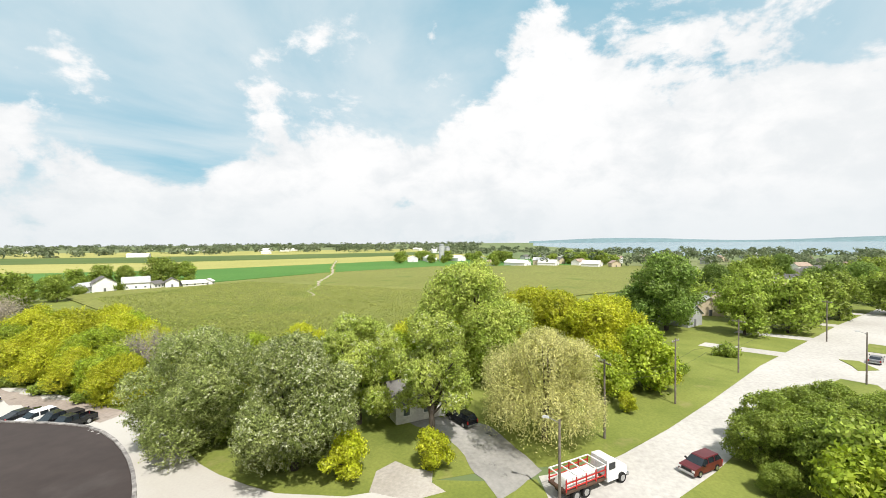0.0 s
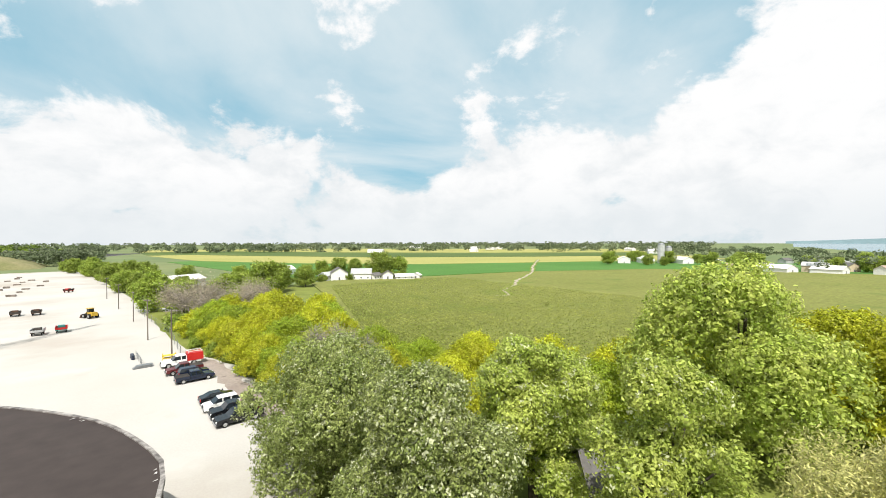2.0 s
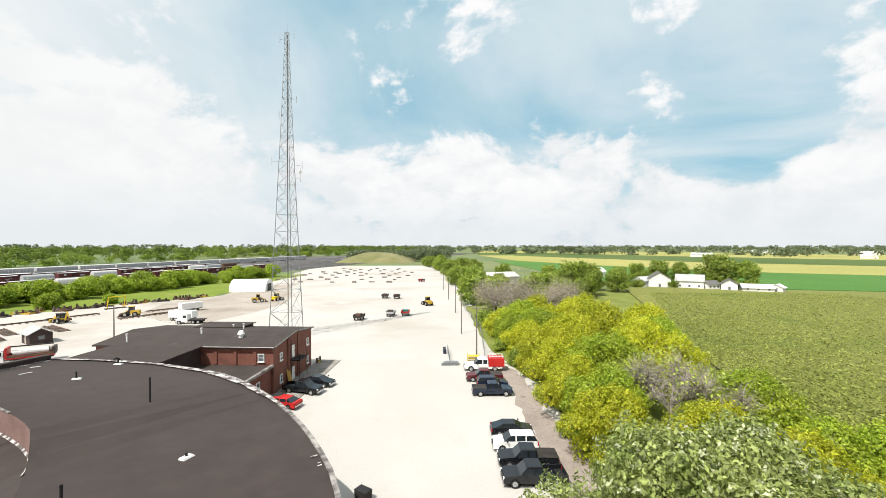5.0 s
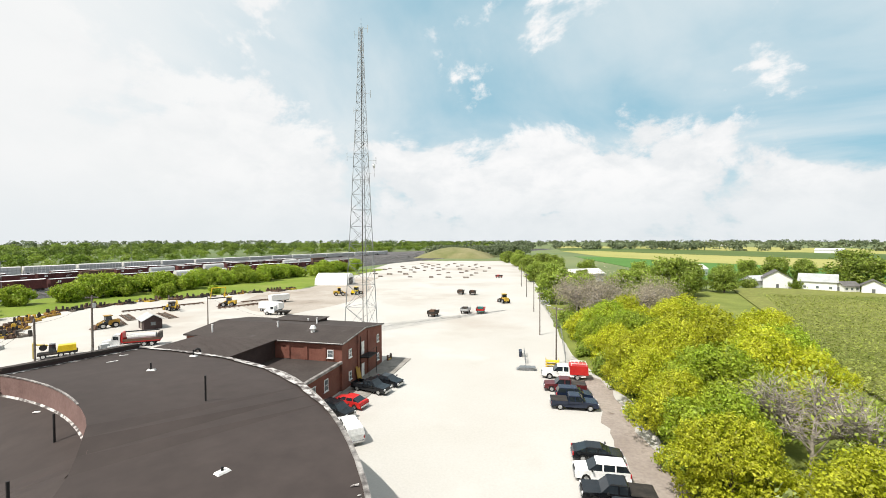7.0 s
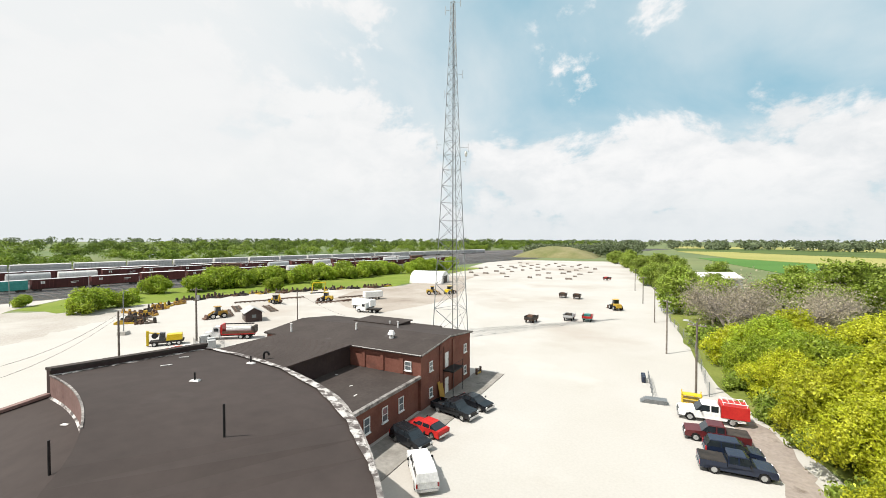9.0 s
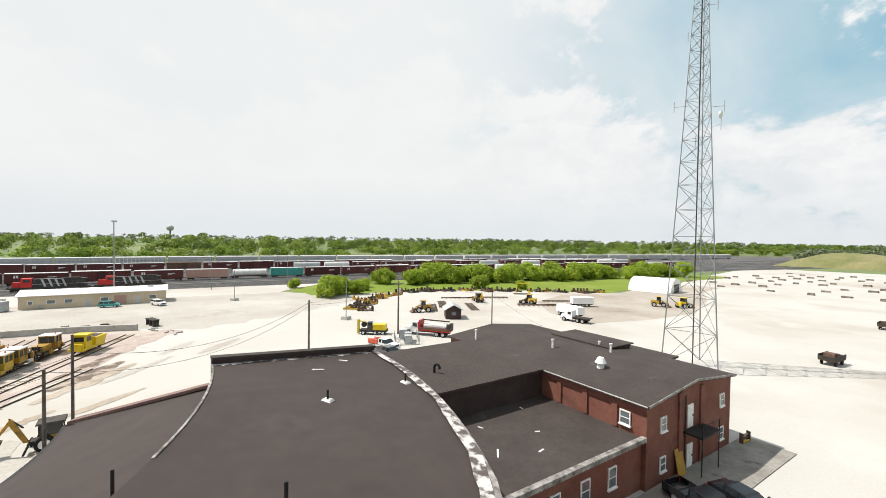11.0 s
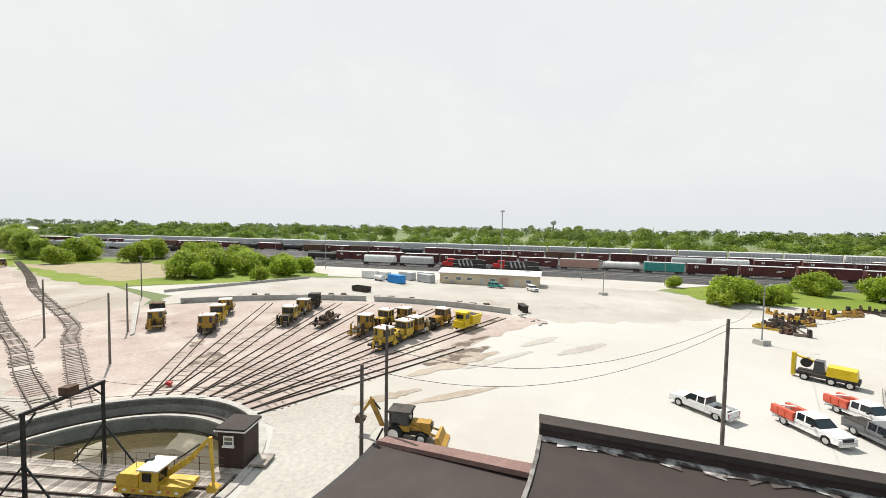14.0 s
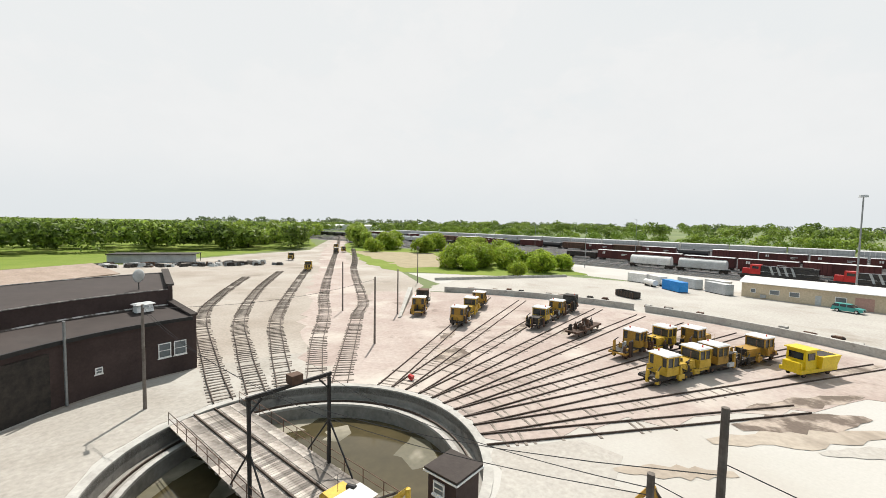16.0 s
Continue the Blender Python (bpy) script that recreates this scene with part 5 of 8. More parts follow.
# the crop's own leaves along the near rows of the field
rng = np.random.default_rng(77)
n = 130000
cx = 76 + 120 * rng.random(n) ** 2.2
cy = 30 + 190 * rng.random(n) ** 1.3
row = np.round((cx + 0.25 * cy) / 0.9) * 0.9 - 0.25 * cy
cx = np.where(rng.random(n) < 0.7, row + rng.normal(0, 0.15, n), cx)
edge = np.where(cx < 88, 73 - (cx - 76), np.where(cx < 118, 60 - 0.2 * (cx - 88), 54 - 0.39 * (cx - 118)))
ok = (cx > 77) & (cy > edge + 1) & (cy < 112 + 3.0 * (cx - 79))
cx, cy = cx[ok], cy[ok]
c = np.stack([cx, cy, 0.5 + 0.32 * rng.random(len(cx))], 1)
one("crop_leaves", leaf_mesh("crop_leaves", c, np.tile([0.0, 0.0, 1.0], (len(cx), 1)), rng.uniform(0.14, 0.30, len(cx)), "leaf_crop"), "leaf_crop", "rows of broad green crop leaves in the field", "crops", kind="stuff")
# bushes beside the freight yard and by the stop wall
for i in range(34):
    u = i / 33
    x, y = -126 + 36 * u ** 1.3 + rnd.uniform(-7, 7), 140 + 165 * u + rnd.uniform(-4, 4)
    plant(shrub, x - 8, y, rnd.uniform(0.8, 1.25))
for x, y, s in ((-112, 104, 0.95), (-117, 109, 0.85), (-114, 114, 0.7), (-132, 125, 0.5), (-122, 120, 0.45), (-107, 164, 0.75), (-139, 138, 0.8), (-98, 178, 0.5), (-142, 100, 0.5),
                (-107, -28, 0.6), (-121, -29, 0.95), (-128, -36, 1.0), (-122, -44, 1.1), (-113, -50, 1.2), (-106, -56, 1.2), (-118, -58, 1.2), (-104, -48, 0.75), (-130, -54, 1.1), (-134, -30, 0.8), (-126, -66, 1.0), (-140, -46, 0.8),
                (-120, -140, 1.0), (-135, -150, 1.4), (-146, -160, 1.5), (-155, -130, 1.4), (-160, -110, 1.2), (-140, -120, 1.2), (-150, -90, 1.3), (-148, -72, 1.2)):
    plant(shrub, x, y, s)
for i in range(26):
    u = i / 25
    plant((green, grove)[i % 2], -128 - 130 * u + rnd.uniform(-6, 6), -170 - 250 * u, rnd.uniform(0.7, 1.1))
    plant((grove, green)[i % 2], -62 - 150 * u + rnd.uniform(-8, 8), -190 - 240 * u, rnd.uniform(0.7, 1.1))


def far_woods(name, pts, leaf, label, per=115, size=0.15):
    """Many rounded tree heads far off, as one mesh; pts: x, y, height, radius. Each head is a few overlapping lumps."""
    rng = np.random.default_rng(len(pts))
    P = np.array(pts)
    n, lumps = len(P), 5
    each = per // lumps
    d = rng.normal(0, 1, (n, lumps, each, 3))
    d /= np.linalg.norm(d, axis=3, keepdims=True)
    d[..., 2] = np.where(d[..., 2] < -0.3, -d[..., 2], d[..., 2])
    a = rng.uniform(0, 2 * math.pi, (n, lumps))
    off = rng.uniform(0.15, 0.62, (n, lumps)) * P[:, 3:4]
    off[:, 0] = 0
    lr = P[:, 3:4] * rng.uniform(0.42, 0.68, (n, lumps))
    lz = P[:, 2:3] - lr * rng.uniform(0.85, 1.9, (n, lumps))
    lz[:, 0] = P[:, 2] - lr[:, 0] * 0.85
    c = np.stack([P[:, 0:1] + off * np.cos(a), P[:, 1:2] + off * np.sin(a), lz], 2)[:, :, None, :]
    c = (c + d * lr[:, :, None, None] * (0.8 + 0.28 * rng.random((n, lumps, each, 1))) * np.array([1, 1, 0.85])).reshape(-1, 3)
    c[:, 2] = np.maximum(c[:, 2], 0.3)
    sz = np.repeat(P[:, 3], lumps * each) * size * rng.uniform(0.65, 1.35, n * lumps * each)
    ob = new(name, leaf_mesh(name, c, d.reshape(-1, 3), sz, leaf))
    return tagged(ob, label, "woods", "", "stuff")


wr = random.Random(5)
w, w2 = [], []
for i in range(1250):
    y = wr.uniform(-520, 1250)
    x0 = -352 if y < 560 else -352 + (y - 560) * 0.42
    if i < 430:
        w.append((x0 - wr.uniform(0, 26), y, wr.uniform(7, 12.5), wr.uniform(4.5, 7.5)))
    else:
        d = 24 + wr.random() ** 1.5 * 190
        w2.append((x0 - d, y, wr.uniform(11.5, 17.5) + d * 0.02 + (3.5 if wr.random() < 0.1 else 0), wr.uniform(5.5, 9.5)))
far_woods("woods_edge", w, "leaf_edge", "bright green trees along the edge of the woods", 320, 0.10)
far_woods("west_woods", w2, "leaf_wood", "dense green woods behind the freight yard", 320, 0.105)
w = []
for i in range(900):
    a = radians(wr.uniform(-112, -62))
    d = 215 + wr.random() ** 1.4 * 330
    x, y = CX + d * math.cos(a), CY + d * math.sin(a)
    w.append((x, y, wr.uniform(9, 15), wr.uniform(5, 8)))
for i in range(500):
    u, s = wr.random(), wr.choice((-1, 1))
    w.append((-260 - 330 * u + s * wr.uniform(26, 130) * 0.88, -440 - 560 * u - s * wr.uniform(26, 130) * 0.5, wr.uniform(9, 15), wr.uniform(5, 8)))
far_woods("south_woods", w, "leaf_wood", "dense green woods south of the yard", 120, 0.17)
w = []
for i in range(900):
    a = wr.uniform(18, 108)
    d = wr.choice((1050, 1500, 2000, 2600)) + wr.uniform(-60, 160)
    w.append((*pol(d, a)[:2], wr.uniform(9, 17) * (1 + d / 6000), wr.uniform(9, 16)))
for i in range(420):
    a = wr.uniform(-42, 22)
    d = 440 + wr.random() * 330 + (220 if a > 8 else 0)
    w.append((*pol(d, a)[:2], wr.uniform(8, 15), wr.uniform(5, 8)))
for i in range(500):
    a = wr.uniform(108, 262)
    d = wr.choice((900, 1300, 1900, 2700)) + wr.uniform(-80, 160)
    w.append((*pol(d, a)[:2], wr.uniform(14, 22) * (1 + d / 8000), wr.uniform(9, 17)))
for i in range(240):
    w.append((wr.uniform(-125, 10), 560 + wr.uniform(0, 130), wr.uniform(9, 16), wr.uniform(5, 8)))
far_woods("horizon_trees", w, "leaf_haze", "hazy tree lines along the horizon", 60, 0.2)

# ---------------------------------------------------------------- road vehicles; the front is towards +x
def wheel(parent, x, y, r=0.4, w=0.26, name="wheel", dull=False):
    s = 1 if y > 0 else -1
    ty = part(name, Shape().rod((0, -w / 2, 0), (0, w / 2, 0), r, n=16), "rubber", parent, at=pose(x, y, r))
    part("rim", Shape().rod((0, s * w / 2, 0), (0, s * (w / 2 + 0.015), 0), r * 0.62, n=12), "rusty_steel" if dull else "chrome", ty)
    return ty


def arched(x0, x1, top, wheels, r, sill):
    """A side outline with wheel arches; top: points from the front to the back."""
    pts = list(top)
    pts.append((x0, sill + 0.06))
    for wx in sorted(wheels):
        pts += [(wx + (r + 0.07) * math.cos(a), max(sill, r + (r + 0.07) * math.sin(a))) for a in (math.pi, 2.3, 1.57, 0.84, 0.0)]
    pts.append((x1, sill + 0.06))
    return pts


def trim_car(t, x0, x1, w, zf, zr, wheels, r):
    """Bumpers, lamps, mirrors and wheels."""
    part("front_bumper", Shape().box(x1 - 0.1, x1 + 0.1, -w + 0.08, w - 0.08, 0.35, 0.6, None, 0.03, 0.05), "chrome", t)
    part("rear_bumper", Shape().box(x0 - 0.1, x0 + 0.08, -w + 0.08, w - 0.08, 0.38, 0.58, None, 0.03, 0.05), "chrome", t)
    part("grille", Shape().box(x1 - 0.05, x1 + 0.03, -w * 0.55, w * 0.55, zf - 0.32, zf - 0.06), "black_steel", t)
    for s in (-1, 1):
        part("headlight", Shape().box(x1 - 0.12, x1 + 0.03, s * (w - 0.2) - 0.15, s * (w - 0.2) + 0.15, zf - 0.28, zf - 0.08), "white_paint", t)
        part("tail_light", Shape().box(x0 - 0.02, x0 + 0.1, s * (w - 0.1) - 0.08, s * (w - 0.1) + 0.08, zr - 0.4, zr - 0.05), "lamp_red", t)
        part("mirror", Shape().box(0.85, 1.0, s * (w + 0.12) - 0.11, s * (w + 0.12) + 0.11, 1.12, 1.3, None, 0.03, 0.03), "black_steel", t)
        for x in wheels:
            wheel(t, x, s * (w - 0.14), r)


def sedan(paint, label, m, suv=False, cap=None):
    t = thing("suv" if suv else "car", label, "car", m)
    w, h = 0.93, (1.72 if suv else 1.44)
    k = 0.12 if suv else 0.0
    body = arched(-2.35, 2.35, [(2.35, 0.72 + k), (2.2, 0.84 + k), (1.2, 0.98 + k), (-1.7 if not suv else -2.2, 1.02 + k), (-2.25, 0.98 + k), (-2.35, 0.8 + k)], (-1.4, 1.42), 0.35, 0.24 + k / 2)
    part("body", Shape().prism(body, -w, w, 0.06), paint, t)
    gl = [(1.25, 0.96 + k), (0.45, h - 0.05), (-1.0 if not suv else -1.9, h - 0.05), (-1.95 if not suv else -2.28, 1.0 + k)]
    part("glass", Shape().prism(gl, -w + 0.06, w - 0.06, 0.17), "dark_glass", t)
    part("roof", Shape().prism([(0.52, h - 0.08), (0.35, h), (-0.9 if not suv else -1.85, h), (-1.1 if not suv else -1.98, h - 0.08)], -w + 0.2, w - 0.2, 0.05), paint, t)
    for s in (-1, 1):
        for x in (0.0, -1.05):
            part("pillar", Shape().add([(x - 0.06, s * (w - 0.05), 1.0 + k), (x + 0.06, s * (w - 0.05), 1.0 + k), (x + 0.04, s * (w - 0.21), h - 0.05), (x - 0.08, s * (w - 0.21), h - 0.05)], [(0, 1, 2, 3)]), paint, t)
    trim_car(t, -2.35, 2.35, w, 0.82 + k, 1.0 + k, (-1.4, 1.42), 0.35)
    return t


def pickup(paint, label, m, bed="open", box_paint="orange_red", name="pickup_truck", racks=False):
    t = thing(name, label, "truck", m)
    w = 0.98
    low = arched(-2.85, 2.9, [(2.9, 0.85), (2.8, 1.02), (1.35, 1.14), (-0.75, 1.14), (-0.75, 0.72), (-2.85, 0.72)], (-1.75, 1.9), 0.4, 0.42)
    part("body", Shape().prism(low, -w, w, 0.03), paint, t)
    gl = [(1.45, 1.1), (0.75, 1.78), (-0.62, 1.78), (-0.74, 1.1)]
    part("glass", Shape().prism(gl, -w + 0.06, w - 0.06, 0.14), "dark_glass", t)
    part("roof", Shape().prism([(0.85, 1.74), (0.66, 1.84), (-0.55, 1.84), (-0.68, 1.74)], -w + 0.16, w - 0.16, 0.06), paint, t)
    for s in (-1, 1):
        for x in (0.1, -0.66):
            part("pillar", Shape().add([(x - 0.07, s * (w - 0.045), 1.1), (x + 0.07, s * (w - 0.045), 1.1), (x + 0.05, s * (w - 0.185), 1.78), (x - 0.07, s * (w - 0.185), 1.78)], [(0, 1, 2, 3)]), paint, t)
    if bed in ("open", "cover", "cap"):
        sides = Shape()
        sides.box(-2.85, -0.8, w - 0.1, w, 0.72, 1.16)
        sides.box(-2.85, -0.8, -w, -w + 0.1, 0.72, 1.16)
        sides.box(-0.86, -0.78, -w + 0.1, w - 0.1, 0.72, 1.16)
        part("bed", sides, paint, t)
        part("bed_liner", Shape().box(-2.75, -0.86, -w + 0.1, w - 0.1, 0.72, 0.76), "black_steel", t)
        part("tailgate", Shape().box(-2.87, -2.77, -w + 0.1, w - 0.1, 0.6, 1.14), paint, t)
    if bed == "cover":
        part("bed_cover", Shape().box(-2.82, -0.8, -w + 0.03, w - 0.03, 1.16, 1.22, None, 0.03, 0.03), "machine_dark", t, "black soft bed cover")
    if bed == "cap":
        part("bed_cap", Shape().prism([(-0.78, 1.16), (-0.86, 1.84), (-2.7, 1.8), (-2.85, 1.16)], -w + 0.02, w - 0.02, 0.14), paint, t)
        for s in (-1, 1):
            part("cap_window", Shape().add([(x, s * (w - 0.02 - 0.14 * (z - 1.16) / 0.68 + 0.004), z) for x, z in ((-1.0, 1.34), (-2.5, 1.34), (-2.45, 1.68), (-1.05, 1.7))], [(0, 1, 2, 3)]), "dark_glass", t)
    if bed == "box":
        bx = Shape()
        bx.box(-3.0, -0.82, w - 0.42, w + 0.06, 0.78, 1.55, None, 0.02, 0.02)
        bx.box(-3.0, -0.82, -w - 0.06, -w + 0.42, 0.78, 1.55, None, 0.02, 0.02)
        part("utility_box", bx, box_paint, t, "painted steel utility boxes")
        part("deck", Shape().box(-3.0, -0.84, -w + 0.42, w - 0.42, 0.72, 0.95), "machine_dark", t)
        for s in (-1, 1):
            for i in range(3):
                part("locker_door", Shape().box(-2.9 + 0.7 * i, -2.28 + 0.7 * i, s * (w + 0.075) - 0.015, s * (w + 0.075) + 0.015, 0.86, 1.46), box_paint, t)
        for x, y, z in ((-2.4, 0.2, 1.1), (-1.6, -0.2, 1.0), (-1.3, 0.3, 1.15)):
            part("reel", Shape().rod((x, y - 0.2, z), (x, y + 0.2, z), 0.25, n=10), "galvanised", t)
        part("crane_arm", Shape().rod((-2.6, -0.6, 1.55), (-1.2, -0.3, 1.95), 0.08, n=6), "white_paint", t)
    if bed == "tall":
        part("utility_box", Shape().box(-3.2, -0.8, -w - 0.05, w + 0.05, 0.78, 2.0, None, 0.03, 0.03), box_paint, t, "tall red enclosed utility box")
        for i in range(3):
            part("locker_door", Shape().box(-3.1 + 0.78 * i, -2.4 + 0.78 * i, -w - 0.07, -w - 0.045, 0.86, 1.9), box_paint, t)
        for i in range(5):
            part("rack_bar", Shape().rod((-3.0 + 0.5 * i, -0.8, 2.25), (-3.0 + 0.5 * i, 0.8, 2.25), 0.03, n=6), "white_paint", t)
        for s in (-0.8, 0.8):
            part("rack_rail", Shape().rod((-3.1, s, 2.25), (-0.9, s, 2.25), 0.035, n=6), "white_paint", t)
            for x in (-3.0, -1.0):
                part("rack_post", Shape().rod((x, s, 1.98), (x, s, 2.25), 0.03, n=6), "white_paint", t)
    trim_car(t, -2.85, 2.9, w, 1.02, 1.1, (-1.75, 1.9), 0.4)
    return t


def truck(paint, label, m, load="tank", L=9.0):
    """A heavy lorry with a bed behind the cab."""
    t = thing("truck", label, "truck", m)
    w = 1.2
    part("chassis", Shape().box(-L / 2, L / 2 - 0.3, -0.5, 0.5, 0.65, 0.95), "machine_dark", t)
    c = L / 2
    part("hood", Shape().prism([(c, 0.6), (c, 1.5), (c - 1.5, 1.75), (c - 1.5, 0.6)], -w + 0.2, w - 0.2, 0.1), "white_paint" if load == "tank" else paint, t)
    part("cab", Shape().prism([(c - 1.5, 0.6), (c - 1.5, 1.75), (c - 1.85, 2.65), (c - 3.0, 2.7), (c - 3.05, 0.6)], -w + 0.06, w - 0.06, 0.12), "white_paint" if load == "tank" else paint, t)
    part("windscreen", Shape().add([(c - 1.52, -0.9, 1.8), (c - 1.52, 0.9, 1.8), (c - 1.82, 0.85, 2.55), (c - 1.82, -0.85, 2.55)], [(0, 1, 2, 3)]), "dark_glass", t)
    for s in (-1, 1):
        part("side_window", Shape().box(c - 2.75, c - 1.9, s * (w - 0.1) - 0.03, s * (w - 0.1) + 0.03, 1.75, 2.4), "dark_glass", t)
        for x in (c - 0.9, -c + 1.2, -c + 2.5):
            wheel(t, x, s * (w - 0.2), 0.52, 0.4)
    part("bumper", Shape().box(c - 0.1, c + 0.15, -w + 0.1, w - 0.1, 0.5, 0.8), "chrome", t)
    b0, b1 = -c - 0.2, c - 3.3
    if load == "tank":
        part("bed", Shape().box(b0, b1, -w, w, 1.0, 1.25), "red_paint", t)
        part("headboard", Shape().box(b1 - 0.2, b1 + 0.1, -w, w, 1.25, 3.1), "red_paint", t)
        tk = Shape().rod((b0 + 0.8, 0.1, 1.95), (b1 - 0.8, 0.1, 1.95), 0.68, n=16)
        part("tank", tk, "dusty_white", t, "white round tank", smooth=False)
        part("side_rail", Shape().box(b0, b1 - 0.2, -w - 0.04, -w + 0.06, 1.25, 1.75), "rusty_steel", t)
        part("side_rail", Shape().box(b0, b1 - 0.2, w - 0.06, w + 0.04, 1.25, 1.75), "rusty_steel", t)
        part("boom", Shape().rod((b1 - 0.3, -0.6, 3.0), (b0 + 0.2, 0.4, 3.15), 0.13, n=6), "black_steel", t)
        part("tail_rack", Shape().box(b0 - 0.1, b0 + 0.4, -w, w, 1.25, 2.6), "machine_dark", t)
    elif load == "rack":
        part("bed", Shape().box(b0, b1, -w, w, 1.0, 1.2), "rusty_steel", t)
        for i in range(5):
            x = b0 + 0.1 + (b1 - b0 - 0.2) * i / 4
            for s in (-w + 0.05, w - 0.05):
                part("stake", Shape().box(x - 0.05, x + 0.05, s - 0.05, s + 0.05, 1.2, 2.5), "red_paint", t)
            part("hoop", Shape().box(x - 0.05, x + 0.05, -w + 0.05, w - 0.05, 2.42, 2.52), "white_paint", t)
        for z in (1.5, 2.0, 2.45):
            for s in (-w + 0.03, w - 0.03):
                part("rack_rail", Shape().box(b0, b1, s - 0.03, s + 0.03, z - 0.05, z + 0.05), "white_paint" if z > 2.3 else "red_paint", t)
        part("load", Shape().box(b0 + 0.4, b1 - 0.6, -0.8, 0.8, 1.2, 1.9, None, 0.2, 0.2), "dusty_white", t)
    elif load == "flat":
        part("bed", Shape().box(b0, b1, -w, w, 1.05, 1.25), "machine_dark", t)
    return t


def trailer(label, m, L=9.0, H=2.6, paint="white_paint"):
    t = thing("box_trailer", label, "trailer", m)
    part("box", Shape().box(-L / 2, L / 2, -1.25, 1.25, 0.95, 0.95 + H, None, 0.02, 0.02), paint, t)
    part("frame", Shape().box(-L / 2, L / 2, -0.6, 0.6, 0.65, 0.95), "machine_dark", t)
    for x in (-L / 2 + 1.0, -L / 2 + 2.1):
        for s in (-1.0, 1.0):
            wheel(t, x, s, 0.48, 0.35)
    part("prop", Shape().box(L / 2 - 1.2, L / 2 - 1.0, -0.6, 0.6, 0.03, 0.7), "machine_dark", t)
    return t


# vehicles parked along the eastern edge of the lot, noses towards the lot or the trees
G0 = 0.035
pickup("black_paint", "black crew pickup parked on gravel by the trees", pose(40.0, 69.9, G0, 0, 0, 184))
pickup("black_paint", "black pickup with a soft bed cover on gravel", pose(39.9, 73.0, G0, 0, 0, 182), "cover")
sedan("white_paint", "white car with a dark roof parked on gravel", pose(39.0, 76.2, G0, 0, 0, 183), True)
sedan("black_paint", "glossy black sedan parked on pale gravel", pose(39.0, 79.6, G0, 0, 0, 2))
pickup("navy_paint", "navy blue pickup parked on pale gravel", pose(37.6, 92.0, G0, 0, 0, 4), "cover")
sedan("navy_paint", "dark blue estate car between two pickups", pose(37.8, 95.0, G0, 0, 0, 4), True)
pickup("maroon_paint", "maroon pickup parked beside a utility truck", pose(36.8, 98.2, G0, 0, 0, 183), "cover")
pickup("white_paint", "white utility truck with a tall red box and ladder rack", pose(36.8, 103.8, G0, 0, 0, 183) @ Matrix.Scale(1.12, 4), "tall", "red_paint", "utility_truck")
# beside the workshop
pickup("black_paint", "long black pickup parked beside the brick workshop", pose(9.9, 91.4, G0, 0, 0, -12))
sedan("black_paint", "black sedan parked beside the brick workshop", pose(11.2, 94.6, G0, 0, 0, -14))
sedan("red_paint", "bright red hatchback beside the workshop wing", pose(9.4, 85.9, G0, 0, 0, 168))
sedan("black_paint", "black off-roader beside the workshop wing", pose(9.2, 82.8, G0, 0, 0, -18), True)
pickup("white_paint", "white pickup with a white bed cap", pose(13.1, 78.5, G0, 0, 0, 130), "cap")
# the western yard
pickup("white_paint", "white open-bed pickup standing alone on gravel", pose(-41.0, 76.8, G0, 0, 0, 222))
pickup("white_paint", "white crew truck with orange-red utility boxes", pose(-38.8, 84.7, G0, 0, 0, 24), "box", name="utility_truck")
pickup("white_paint", "white truck with orange-red utility boxes and reels", pose(-43.4, 91.3, G0, 0, 0, 25), "box", name="utility_truck")
pickup("grey_paint", "dark grey pickup beside the utility trucks", pose(-38.2, 89.6, G0, 0, 0, 16), "cover")
truck("red_paint", "lorry with a red bed and a white tank", pose(-48.2, 103.4, G0, 0, 0, 217), "tank", 9.6)
t = sedan("teal_paint", "teal van parked by the cream building", pose(-119.5, 45.5, G0, 0, 0, 80), True)
sedan("dusty_white", "white hatchback parked by the cream building", pose(-117.0, 56.5, G0, 0, 0, 30), True)
truck("white_paint", "white flatbed lorry among parked trailers", pose(-42.0, 142.0, G0, 0, 0, 190), "flat", 7.0)
for x, y, a, l in ((-47.5, 146.6, -4, 7.4), (-56.5, 163.0, 60, 6.5)):
    trailer("white box trailer parked on the lot", pose(x, y, G0, 0, 0, a), l, 1.9)
# on the road
truck("white_paint", "white stake-bed lorry with red racks and a pale load", pose(53.9, 4.5, 0.06, 0, 0, -38), "rack", 8.5)
sedan("maroon_paint", "dark red off-roader on the road shoulder", pose(61.6, -6.1, 0.06, 0, 0, 140), True)
sedan("black_paint", "small black vehicle on the cracked driveway", pose(62.4, 21.8, 0.07, 0, 0, 60), True)
sedan("grey_paint", "grey car far along the road", pose(120, -44, 0.06, 0, 0, -28))

# ---------------------------------------------------------------- track machines
def rail_wheels(t, xs, r=0.36):
    for x in xs:
        for s in (-0.74, 0.74):
            wheel(t, x, s, r, 0.14, dull=True)


